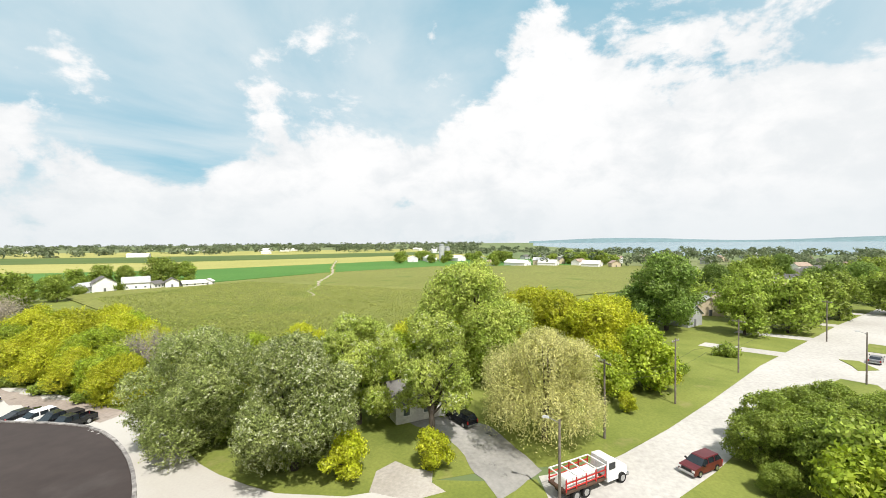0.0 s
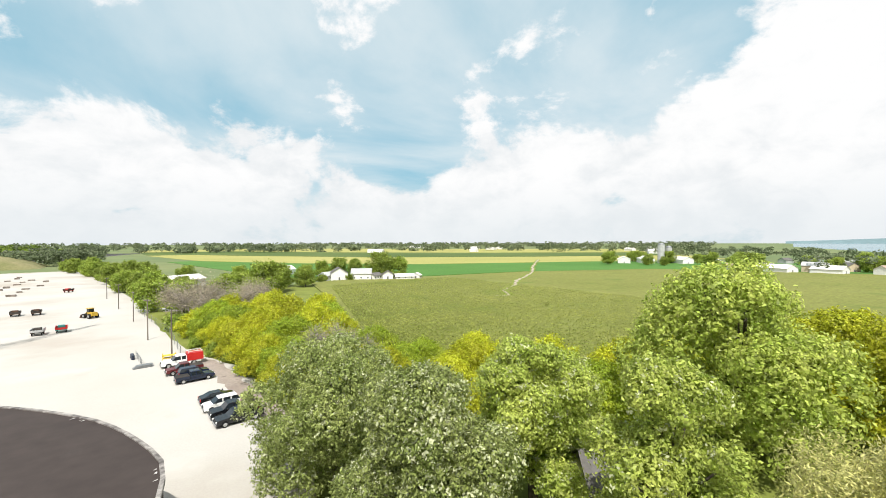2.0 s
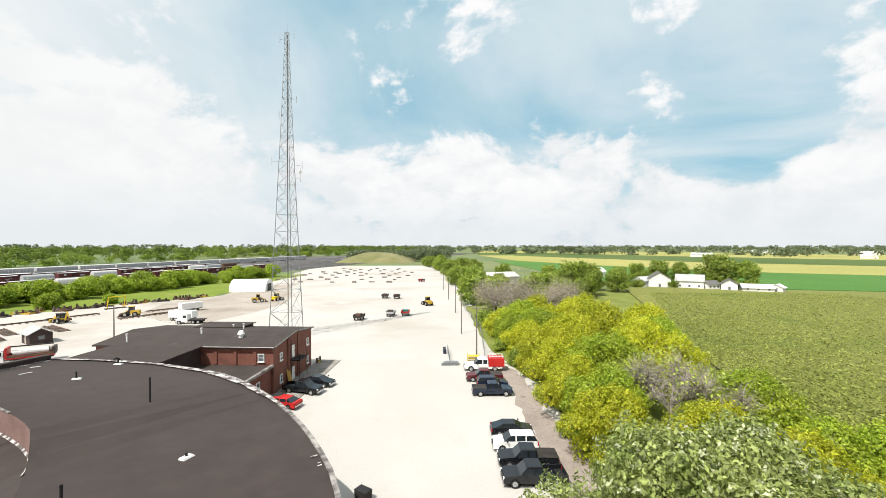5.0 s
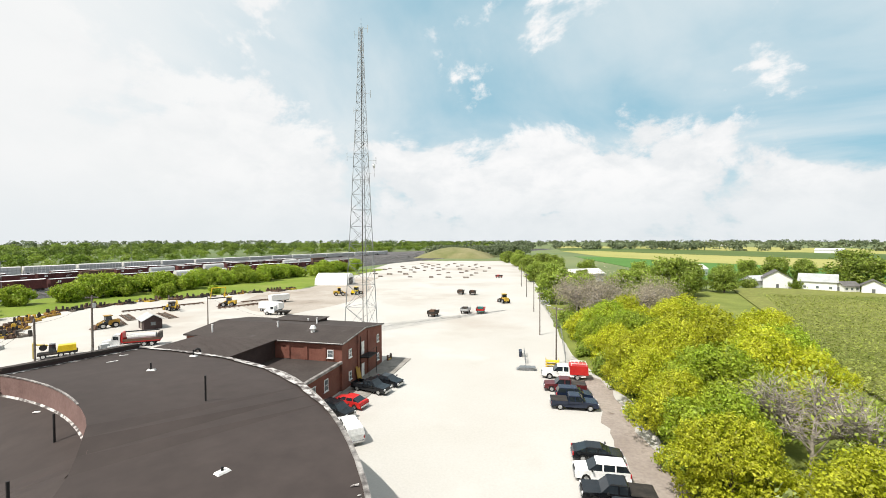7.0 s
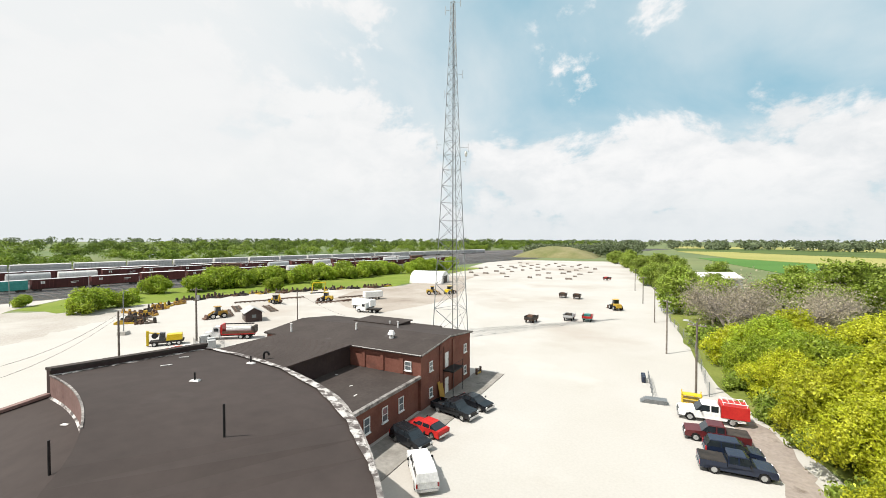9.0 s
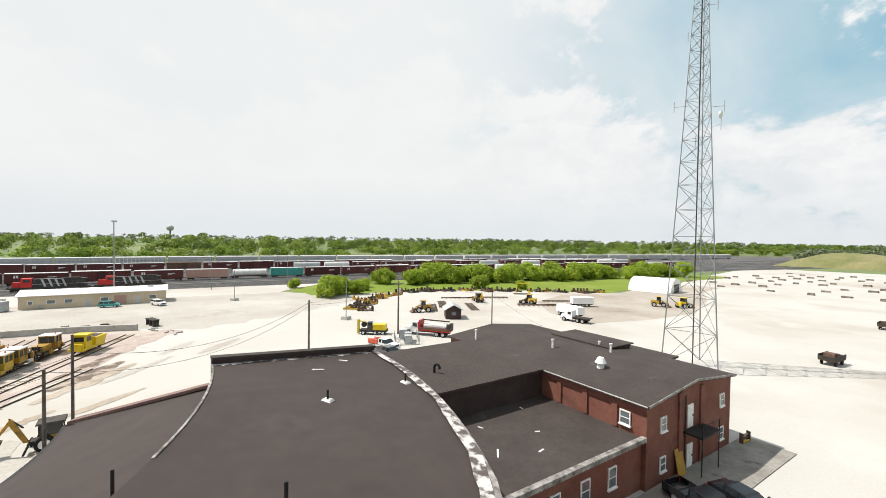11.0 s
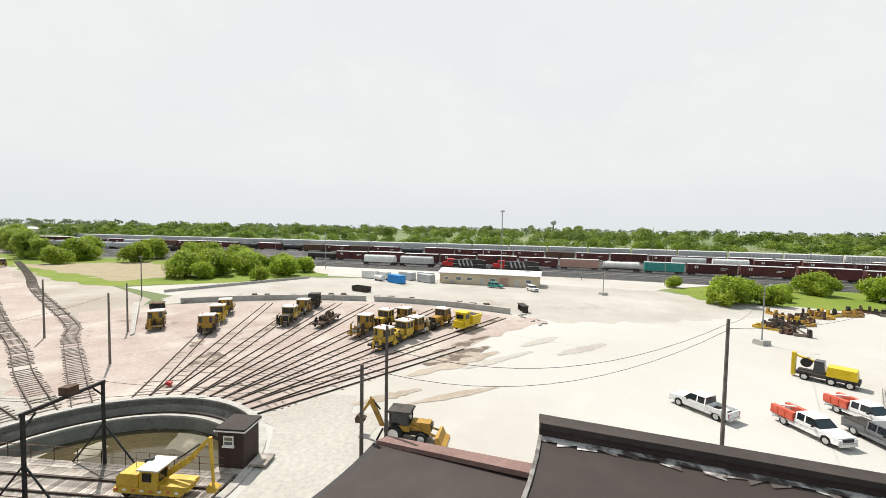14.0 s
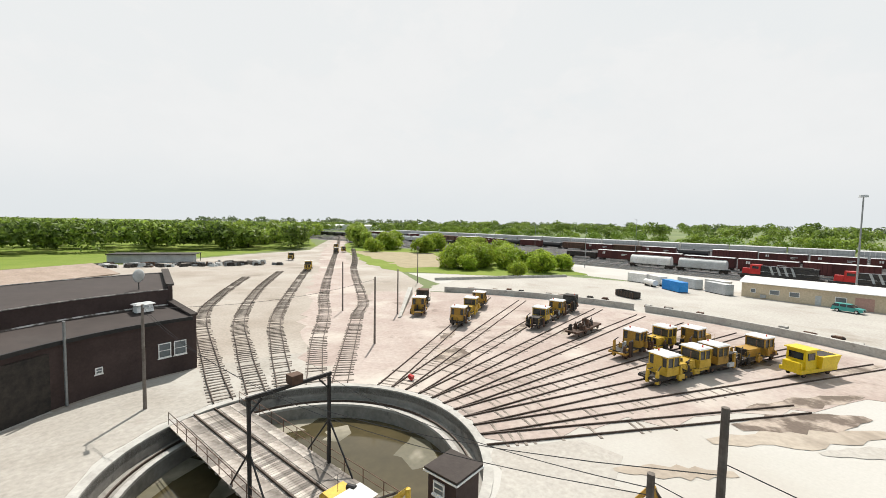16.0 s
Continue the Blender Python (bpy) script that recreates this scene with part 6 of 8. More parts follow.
def rail_machine(label, m, paint="ochre_paint", L=6.0, seed=0, cab_at=0.2, roof="dusty_white", heads=True, name="track_machine"):
    """A self-propelled track machine: frame, wheels, glazed cab, engine hood, work heads."""
    r_ = random.Random(seed)
    t = thing(name, label, "track machine", m, "track maintenance machines")
    a, b = -L / 2, L / 2
    fr = Shape()
    for s in (-0.95, 0.95):
        fr.box(a, b, s - 0.1, s + 0.1, 0.6, 0.85)
    for i in range(5):
        x = a + 0.1 + (L - 0.2) * i / 4
        fr.box(x - 0.08, x + 0.08, -0.85, 0.85, 0.62, 0.82)
    part("frame", fr, "machine_dark" if r_.random() < 0.5 else paint, t)
    part("deck", Shape().box(a + 0.2, b - 0.2, -1.05, 1.05, 0.86, 0.92), "machine_dark", t)
    rail_wheels(t, (a + 0.9, b - 0.9))
    c = a + L * cab_at
    cw, cl, ch = 1.1, 1.9, 2.0
    part("cab_base", Shape().box(c - cl / 2, c + cl / 2, -cw, cw, 0.92, 1.78), paint, t)
    part("cab_end", Shape().box(c - cl / 2 - 0.02, c - cl / 2 + 0.09, -cw * 0.45, cw * 0.45, 1.78, 0.92 + ch), paint, t)
    part("visor", Shape().box(c - cl / 2, c + cl / 2, -cw - 0.02, cw + 0.02, 0.74 + ch, 0.92 + ch), paint, t)
    for sx in (-1, 1):
        for sy in (-1, 1):
            part("cab_post", Shape().box(c + sx * (cl / 2 - 0.06) - 0.06, c + sx * (cl / 2 - 0.06) + 0.06, sy * (cw - 0.06) - 0.06, sy * (cw - 0.06) + 0.06, 1.42, 0.92 + ch), paint, t)
    part("cab_glass", Shape().box(c - cl / 2 + 0.08, c + cl / 2 - 0.08, -cw + 0.08, cw - 0.08, 1.42, 0.9 + ch), "dusty_glass", t)
    for s in (-1, 1):
        part("door_frame", Shape().box(c - 0.06, c + 0.06, s * (cw - 0.03) - 0.03, s * (cw - 0.03) + 0.03, 1.42, 0.92 + ch), paint, t)
    part("roof", Shape().box(c - cl / 2 - 0.15, c + cl / 2 + 0.15, -cw - 0.12, cw + 0.12, 0.92 + ch, 1.04 + ch, None, 0.12, 0.12), roof, t, "dusty white flat canopy")
    h0, h1 = c + cl / 2 + 0.25, b - 0.5
    if h1 - h0 > 0.8:
        hl = min(h1 - h0, 2.4)
        part("engine_hood", Shape().box(h0, h0 + hl, -0.85, 0.85, 0.92, 1.8, None, 0.06, 0.08), r_.choice((paint, paint, "machine_dark")), t)
        part("grille", Shape().box(h0 + hl, h0 + hl + 0.06, -0.6, 0.6, 1.05, 1.8), "machine_dark", t)
        part("exhaust", Shape().rod((h0 + 0.4, 0.5, 1.95), (h0 + 0.4, 0.5, 2.7), 0.06, n=6), "rusty_steel", t)
        for i in range(3):
            part("hose", Shape().rod((h0 + 0.3 * i, -0.86, 1.7 - 0.2 * i), (h0 + 0.8 + 0.3 * i, -0.9, 0.95), 0.04, n=5), "black_steel", t)
    if heads:
        for i in range(8):
            x = (b - 0.3 if i % 2 else a + 0.25) + r_.uniform(-0.3, 0.3)
            if i > 3:
                x = r_.uniform(a + 0.3, b - 0.3)
            y = r_.uniform(-0.9, 0.9) if i < 4 else r_.choice((-1.12, 1.12))
            z = r_.uniform(1.1, 2.2)
            part("work_head", Shape().box(x - 0.16, x + 0.16, y - 0.14, y + 0.14, 0.3, z, None, 0.03, 0.03), r_.choice(("rusty_steel", "machine_dark", paint)), t)
            part("ram", Shape().rod((x, y, z), (x - math.copysign(0.7, x), y * 0.8, z + r_.uniform(-0.2, 0.5)), 0.06, n=6), "machine_dark", t)
        for s in (-1, 1):
            part("side_box", Shape().box(a + L * 0.55, a + L * 0.55 + 0.9, s * 1.15 - 0.16, s * 1.15 + 0.16, 0.5, 0.95), r_.choice((paint, "machine_dark", "light_grey")), t)
    for i in range(7 if seed < 30 else 0):
        x, y = r_.uniform(a + 0.2, b - 0.2), r_.uniform(-1.0, 1.0)
        if abs(x - c) < cl / 2 + 0.2:
            y = math.copysign(1.2, y)
        z = r_.uniform(1.15, 1.75)
        part("gear_box", Shape().box(x - r_.uniform(0.12, 0.35), x + r_.uniform(0.12, 0.35), y - 0.15, y + 0.15, 0.9, z, None, 0.04, 0.04), r_.choice((paint, paint, "machine_dark", "rusty_steel", "light_grey")), t)
        part("pipe_run", Shape().rod((x, y, z), (x + r_.uniform(-0.9, 0.9), y * 0.6, z + r_.uniform(-0.3, 0.35)), 0.045, n=5), r_.choice(("black_steel", paint)), t)
    for s in (-1, 1):
        part("handrail", Shape().rod((b - 1.6, s * 1.05, 1.75), (b - 0.1, s * 1.05, 1.75), 0.025, n=5), paint, t)
        part("rail_post", Shape().rod((b - 0.1, s * 1.05, 0.9), (b - 0.1, s * 1.05, 1.75), 0.025, n=5), paint, t)
    part("coupler", Shape().box(b - 0.05, b + 0.4, -0.12, 0.12, 0.62, 0.82), "rusty_steel", t)
    part("beacon", Shape().rod((c, 0.7, 1.04 + ch), (c, 0.7, 1.25 + ch), 0.09, n=8), "orange_red", t)
    return t


Z0 = 0.24
for x, y, a, l, ca, pt, sd in (
        (-51.2, 38.6, 165, 5.6, 0.45, "yellow_paint", 1), (-55.6, 39.4, 165, 5.8, 0.35, "yellow_paint", 2), (-59.9, 40.6, 165, 5.5, 0.4, "ochre_paint", 3), (-66.6, 42.4, 165, 7.0, 0.3, "ochre_paint", 4),
        (-57.0, 32.0, 179, 6.4, 0.7, "ochre_paint", 5), (-62.4, 33.4, 172, 4.8, 0.3, "yellow_paint", 6), (-66.5, 36.2, 172, 6.0, 0.4, "ochre_paint", 7)):
    rail_machine("ochre track machine with a white canopy on rails", pose(x, y, Z0, 0, 0, a + (0 if sd % 2 else 180)), pt, l, sd, ca)
rail_machine("long ochre track machine with yellow buffer beam", pose(-60.5, 16.0, Z0, 0, 0, 16), "yellow_paint", 8.4, 11, 0.55)
rail_machine("ochre track machine coupled behind another", pose(-68.2, 13.9, Z0, 0, 0, 196), "ochre_paint", 6.5, 12, 0.35)
rail_machine("dark machine at the end of a row", pose(-74.0, 12.4, Z0, 0, 0, 16), "machine_dark", 4.0, 13, 0.5, "machine_dark")
rail_machine("ochre track machine with a closed brown cab", pose(-50.6, 7.6, Z0, 0, 0, 212), "ochre_paint", 5.6, 14, 0.25)
rail_machine("bright ochre track machine in a row", pose(-56.6, 3.6, Z0, 0, 0, 32), "yellow_paint", 6.4, 15, 0.5)
rail_machine("ochre track machine by the stop wall", pose(-62.6, -0.2, Z0, 0, 0, 212), "ochre_paint", 6.0, 16, 0.4)
rail_machine("tan track machine with a white canopy", pose(-49.3, -2.0, Z0, 0, 0, 224), "ochre_paint", 5.0, 17, 0.5)
rail_machine("brown worn track machine by the ramp", pose(-55.0, -8.4, Z0, 0, 0, 224), "machine_dark", 5.5, 18, 0.4, "rusty_steel")
t = thing("rail_cart", "low rusty track cart with jumbled steel gear", "rail cart", pose(-62.0, 22.6, Z0, 0, 0, 188))
part("frame", Shape().box(-4.2, 4.2, -1.0, 1.0, 0.55, 0.8), "rusty_steel", t)
rail_wheels(t, (-3.4, -1.2, 1.2, 3.4))
rr = random.Random(4)
for i in range(16):
    x, y, z = rr.uniform(-3.8, 3.8), rr.uniform(-0.8, 0.8), rr.uniform(1.0, 1.9)
    part("gear", Shape().box(x - 0.3, x + 0.3, y - 0.2, y + 0.2, 0.8, z, None, 0.08, 0.06), rr.choice(("rusty_steel", "machine_dark", "rusty_steel")), t)
    part("strut", Shape().rod((x, y, z), (x + rr.uniform(-1, 1), y * 0.4, z + rr.uniform(0, 0.5)), 0.06, n=5), "machine_dark", t)
# bright yellow dump car on the northernmost spur
t = thing("yellow_dump_car", "bright yellow rail dump car with a tall cab", "track machine", pose(-66.4, 47.6, Z0, 0, 0, 159), "track maintenance machines")
part("frame", Shape().box(-3.0, 3.0, -1.1, 1.1, 0.55, 0.95), "bright_yellow", t)
rail_wheels(t, (-2.0, 2.0))
part("tub", Shape().prism([(-0.2, 1.0), (-0.2, 2.3), (2.9, 2.3), (2.4, 1.0)], -1.35, 1.35, -0.1), "bright_yellow", t)
# the tub is solid; a dark sheet on top stands for its shaded inside
part("tub_hollow", Shape().box(0.0, 2.6, -1.1, 1.1, 2.28, 2.32), "machine_dark", t)
part("cab", Shape().box(-2.2, -0.4, -1.0, 1.0, 0.95, 3.0, None, 0.05, 0.05), "bright_yellow", t)
for s in (-1, 1):
    part("cab_window", Shape().box(-1.9, -0.8, s * 1.0 - 0.03, s * 1.0 + 0.03, 1.95, 2.7), "dark_glass", t)
part("cab_window", Shape().box(-2.22, -2.12, -0.7, 0.7, 1.95, 2.7), "dark_glass", t)
part("cab_roof", Shape().box(-2.35, -0.25, -1.15, 1.15, 3.0, 3.12), "bright_yellow", t)
part("ladder", Shape().box(-2.75, -2.65, -0.9, -0.5, 0.4, 1.6), "bright_yellow", t)
part("hood", Shape().box(-3.0, -2.2, -0.8, 0.8, 0.95, 1.7), "bright_yellow", t)


def bucket(w=0.9):
    return Shape().prism([(0, 0), (0.7, 0.05), (0.85, 0.45), (0.1, 0.75), (-0.1, 0.4)], -w / 2, w / 2)


def backhoe(label, m, paint="ochre_paint", fold=True):
    t = thing("backhoe_loader", label, "digger", m)
    part("chassis", Shape().box(-2.0, 2.2, -0.5, 0.5, 0.55, 1.05), "machine_dark", t)
    part("hood", Shape().box(0.5, 2.4, -0.55, 0.55, 1.0, 1.75, None, 0.08, 0.08), paint, t)
    part("grille", Shape().box(2.4, 2.46, -0.42, 0.42, 1.05, 1.65), "machine_dark", t)
    part("cab_base", Shape().box(-1.4, 0.5, -0.85, 0.85, 1.0, 1.5), paint, t)
    part("cab_glass", Shape().box(-1.35, 0.4, -0.78, 0.78, 1.5, 2.6, None, 0.08, 0.08), "dark_glass", t)
    for sx in (-1.33, 0.38):
        for sy in (-0.76, 0.76):
            part("cab_post", Shape().box(sx - 0.05, sx + 0.05, sy - 0.05, sy + 0.05, 1.5, 2.6), "machine_dark", t)
    part("roof", Shape().box(-1.6, 0.65, -0.95, 0.95, 2.6, 2.75, None, 0.08, 0.08), "machine_dark", t)
    for s in (-1, 1):
        wheel(t, -0.9, s * 0.95, 0.78, 0.5)
        wheel(t, 1.6, s * 0.85, 0.5, 0.36)
        part("loader_arm", Shape().rod((0.4, s * 0.6, 1.5), (3.1, s * 0.6, 0.7), 0.1, n=6), paint, t)
        part("stabiliser", Shape().rod((-2.0, s * 0.7, 1.0), (-2.4, s * 1.3, 0.1), 0.1, n=6), "machine_dark", t)
    part("loader_bucket", Shape().prism([(2.9, 0.1), (3.9, 0.08), (3.5, 0.3), (3.2, 0.9), (2.9, 0.8)], -1.15, 1.15), paint, t)
    part("boom", Shape().add([(-2.1, -0.14, 0.9), (-2.1, 0.14, 0.9), (-3.2, 0.14, 3.3), (-3.2, -0.14, 3.3), (-2.5, -0.14, 0.9), (-2.5, 0.14, 0.9), (-3.6, 0.14, 3.1), (-3.6, -0.14, 3.1)],
                              [(0, 1, 2, 3), (5, 4, 7, 6), (0, 3, 7, 4), (1, 5, 6, 2), (3, 2, 6, 7)]), paint, t)
    part("dipper", Shape().rod((-3.3, 0, 3.4), (-4.5, 0, 1.6), 0.17, 0.12, 6), paint, t)
    part("ram", Shape().rod((-2.5, 0, 2.4), (-3.5, 0, 3.5), 0.08, n=6), "machine_dark", t)
    part("digging_bucket", bucket(0.7), "rusty_steel", t, at=pose(-4.8, 0, 1.0))
    return t


backhoe("ochre backhoe loader parked by two poles", pose(-27.6, 50.5, 0.05, 0, 0, 94) @ Matrix.Scale(0.92, 4))
# rail crane on the turntable bridge
t = thing("rail_crane", "yellow rail crane with a folded digging arm", "crane", TM @ pose(8.4, -0.1, 0.2) @ Matrix.Scale(0.78, 4))
part("frame", Shape().box(-3.0, 2.8, -1.15, 1.15, 0.55, 0.95), "yellow_paint", t)
rail_wheels(t, (-2.2, 1.8), 0.4)
for i in range(8):
    part("hazard_block", Shape().box(-2.9 + 0.75 * i, -2.6 + 0.75 * i, -1.19, -1.145, 0.78, 0.94), "white_paint" if i % 2 else "orange_red", t)
part("engine_house", Shape().prism([(-2.9, 0.96), (-2.9, 1.75), (-2.6, 2.05), (-1.0, 2.05), (-1.0, 0.96)], -1.0, 0.8, 0.03), "yellow_paint", t)
part("grille", Shape().box(-2.95, -2.88, -0.8, 0.6, 1.1, 1.7), "machine_dark", t)
part("cab", Shape().box(-0.7, 0.9, -1.2, 0.1, 0.96, 2.55, None, 0.04, 0.04), "yellow_paint", t)
part("cab_window", Shape().box(-0.4, 0.35, -1.22, -1.14, 1.65, 2.35), "dark_glass", t)
part("cab_window", Shape().box(0.84, 0.92, -1.0, -0.1, 1.6, 2.35), "dark_glass", t)
part("cab_roof", Shape().box(-0.85, 1.05, -1.3, 0.9, 2.56, 2.66), "dusty_white", t, "white cab roof")
part("winch", Shape().rod((-1.2, 0.1, 2.6), (-0.6, 0.3, 2.6), 0.22, n=10), "black_steel", t)
part("antenna", Shape().rod((-1.6, -0.4, 2.3), (-1.6, -0.4, 3.5), 0.02, n=5), "black_steel", t)
part("ballast_tray", Shape().box(1.0, 3.4, -1.1, -0.1, 0.96, 1.35), "yellow_paint", t)
for s in (-0.12, 0.42):
    part("boom", Shape().add([(1.0, s - 0.08, 1.5), (1.0, s + 0.08, 1.5), (3.0, s + 0.08, 2.9), (3.0, s - 0.08, 2.9), (0.8, s - 0.08, 2.0), (0.8, s + 0.08, 2.0), (2.8, s + 0.08, 3.3), (2.8, s - 0.08, 3.3)],
                              [(0, 1, 2, 3), (5, 4, 7, 6), (0, 3, 7, 4), (1, 5, 6, 2), (3, 2, 6, 7), (4, 5, 1, 0)]), "yellow_paint", t)
part("jib", Shape().rod((2.7, 0.15, 3.0), (4.5, 0.15, 4.9), 0.24, 0.16, 6), "yellow_paint", t)
part("ram", Shape().rod((1.6, 0.15, 2.9), (3.6, 0.15, 4.3), 0.08, n=6), "machine_dark", t)
part("stick", Shape().rod((4.5, 0.15, 4.95), (4.75, 0.15, 1.1), 0.17, 0.12, 6), "yellow_paint", t)
part("grab", bucket(0.6), "yellow_paint", t, at=pose(4.4, 0.15, 0.35))
# yard machines
t = thing("drill_machine", "yellow and black wheeled drilling machine on gravel", "machine", pose(-54.4, 94.4, 0.035, 0, 0, 55))
part("chassis", Shape().box(-3.0, 2.6, -1.0, 1.0, 0.6, 1.0), "machine_dark", t)
part("engine_cover", Shape().box(-0.3, 2.4, -1.0, 1.0, 1.0, 2.1, None, 0.1, 0.1), "bright_yellow", t)
part("cab", Shape().box(-1.5, -0.4, -0.7, 0.7, 1.0, 2.5, None, 0.1, 0.08), "dark_glass", t)
part("mast", Shape().box(-3.6, -3.2, -0.35, 0.35, 0.2, 3.0), "bright_yellow", t)
part("mast_arm", Shape().rod((-1.5, 0, 2.3), (-3.4, 0, 2.7), 0.14, n=6), "bright_yellow", t)
part("hose_reel", Shape().rod((-2.2, -0.4, 2.0), (-2.2, 0.4, 2.0), 0.55, n=12), "black_steel", t)
for x in (-2.2, 0.2, 1.8):
    for s in (-0.95, 0.95):
        wheel(t, x, s, 0.45, 0.35)


def loader(label, m, paint="ochre_paint"):
    t = thing("wheel_loader", label, "loader", m)
    part("rear_body", Shape().box(-2.6, -0.2, -0.85, 0.85, 0.8, 1.9, None, 0.08, 0.1), paint, t)
    part("front_frame", Shape().box(-0.2, 1.4, -0.5, 0.5, 0.7, 1.3), "machine_dark", t)
    part("cab", Shape().box(-1.0, 0.3, -0.75, 0.75, 1.3, 3.0, None, 0.1, 0.08), "dark_glass", t)
    part("roof", Shape().box(-1.15, 0.45, -0.85, 0.85, 3.0, 3.12), paint, t)
    for x in (-1.6, 1.0):
        for s in (-1.05, 1.05):
            wheel(t, x, s, 0.72, 0.5)
    for s in (-0.5, 0.5):
        part("lift_arm", Shape().rod((0.4, s, 1.9), (2.3, s, 0.7), 0.13, n=6), paint, t)
    part("bucket", Shape().prism([(2.1, 0.12), (3.2, 0.1), (2.6, 0.35), (2.4, 1.1), (2.0, 1.0)], -1.3, 1.3), "rusty_steel", t)
    return t


loader("ochre wheel loader with a rusty bucket", pose(-72.0, 116.0, 0.035, 0, 0, 250))
loader("yellow wheel loader by the tower", pose(-44.5, 184.5, 0.035, 0, 0, 30), "yellow_paint")
loader("yellow wheel loader beside another loader", pose(-39.5, 189, 0.035, 0, 0, 80), "bright_yellow")
loader("yellow and black machine on the lot", pose(20, 180, 0.035, 0, 0, 120), "yellow_paint")
loader("ochre machine parked by the scrap line", pose(-68, 152, 0.035, 0, 0, 200), "yellow_paint")
backhoe("yellow digger by the scrap line", pose(-79, 141, 0.035, 0, 0, 160), "yellow_paint")


def flat_cart(label, m, paint, frame_paint="machine_dark"):
    """A small railway push cart standing on the lot."""
    t = thing("rail_cart", label, "rail cart", m, "carts on the lot")
    part("deck", Shape().box(-1.9, 1.9, -1.15, 1.15, 0.75, 0.95), frame_paint, t)
    for s in (-1.15, 1.15):
        part("side_board", Shape().box(-1.9, 1.9, s - 0.05, s + 0.05, 0.95, 1.7), paint, t)
    for s in (-1.9, 1.9):
        part("end_board", Shape().box(s - 0.05, s + 0.05, -1.1, 1.1, 0.95, 1.5), paint, t)
    part("bin", Shape().box(-1.3, 0.4, -0.8, 0.8, 0.95, 1.9, None, 0.1, 0.1), frame_paint, t)
    for x in (-1.2, 1.2):
        for s in (-0.9, 0.9):
            wheel(t, x, s, 0.36, 0.22, dull=True)
    part("drawbar", Shape().rod((1.9, 0, 0.8), (3.0, 0, 0.3), 0.06, n=6), "rusty_steel", t)
    return t


flat_cart("black cart with tan bins on the gravel", pose(3, 150, G0, 0, 0, 85), "machine_dark", "rusty_steel")
flat_cart("grey and white cart on the gravel", pose(11, 157, G0, 0, 0, 88), "light_grey")
flat_cart("red and green cart on the gravel", pose(15.4, 158, G0, 0, 0, 92), "red_paint", "teal_paint")
for x, y in ((1, 199), (6, 198)):
    flat_cart("dark cart far up the lot", pose(x, y, G0, 0, 0, 92), "machine_dark", "rusty_steel")
flat_cart("dark cart with red ends at the lot's far end", pose(8, 274, G0, 0, 0, 60), "machine_dark", "red_paint")


def tie_bundle():
    t = thing("tie_bundle", "low bundle of dark railway ties on gravel", "ties", None, "tie bundles")
    for i in range(3):
        lay = Shape()
        for j in range(2 + (i < 2)):
            lay.box(-1.3, 1.3, -0.55 + 0.4 * j + 0.02, -0.55 + 0.4 * j + 0.35, 0.035 + 0.25 * i, 0.27 + 0.25 * i)
        part("tie_layer", lay, "tie_wood", t)
    return t


tb = tie_bundle()
first = True
for row in range(9):
    for col in range(9):
        x, y = -84 + 10.5 * col + 2.0 * row * 0.4 + rnd.uniform(-1.5, 1.5), 268 + 17 * row + rnd.uniform(-2, 2)
        if rnd.random() < 0.2 or x > -4 + (y - 268) * -0.04:
            continue
        m = pose(x, y, 0, 0, 0, rnd.choice((0, 0, 8, -6)) + rnd.uniform(-4, 4)) @ Matrix.Diagonal((1.0, 1.5, 1.0, 1))
        if first:
            tb.matrix_basis, first = m, False
        else:
            k = copy_thing(tb, pose(x, y, 0, 0, 0, rnd.uniform(-8, 8)))
            k.scale = (rnd.uniform(0.7, 1.2), rnd.uniform(1.2, 2.2), rnd.uniform(0.8, 1.3))

# scrap line along the western grass edge: frames, wheels and rusty parts
SC = [(-83, 101), (-98, 112), (-112, 138), (-101, 160), (-88, 180), (-73, 202)]
sr = random.Random(21)
for i in range(66):
    u = i / 66 * (len(SC) - 1)
    k = int(u)
    f = u - k
    x, y = SC[k][0] + (SC[k + 1][0] - SC[k][0]) * f + sr.uniform(-2.5, 2.5), SC[k][1] + (SC[k + 1][1] - SC[k][1]) * f + sr.uniform(-2.5, 2.5)
    paint = sr.choice(("rusty_steel", "machine_dark", "machine_dark", "rusty_steel", "ochre_paint", "yellow_paint", "tie_wood"))
    t = thing("scrap_machine", "rusty " + ("yellow " if paint in ("ochre_paint", "yellow_paint") else "dark ") + "machine frame lying on the gravel", "scrap", pose(x, y, 0.035, 0, 0, sr.uniform(0, 180)), "scrap along the grass")
    l, w_ = sr.uniform(1.0, 3.4), sr.uniform(0.4, 1.1)
    fr = Shape()
    for s in (-w_, w_):
        fr.box(-l, l, s - 0.12, s + 0.12, 0.0, sr.uniform(0.3, 0.6))
    fr.box(-l, -l + 0.25, -w_, w_, 0, 0.5).box(l - 0.25, l, -w_, w_, 0, 0.5)
    part("frame", fr, paint, t)
    for j in range(sr.randint(1, 4)):
        bx, by, bz = sr.uniform(-l, l), sr.uniform(-w_, w_), sr.uniform(0.6, 1.7)
        part("gear", Shape().box(bx - sr.uniform(0.2, 0.6), bx + 0.3, by - 0.25, by + 0.3, 0, bz, None, 0.08, 0.06), sr.choice((paint, "machine_dark", "rusty_steel")), t)
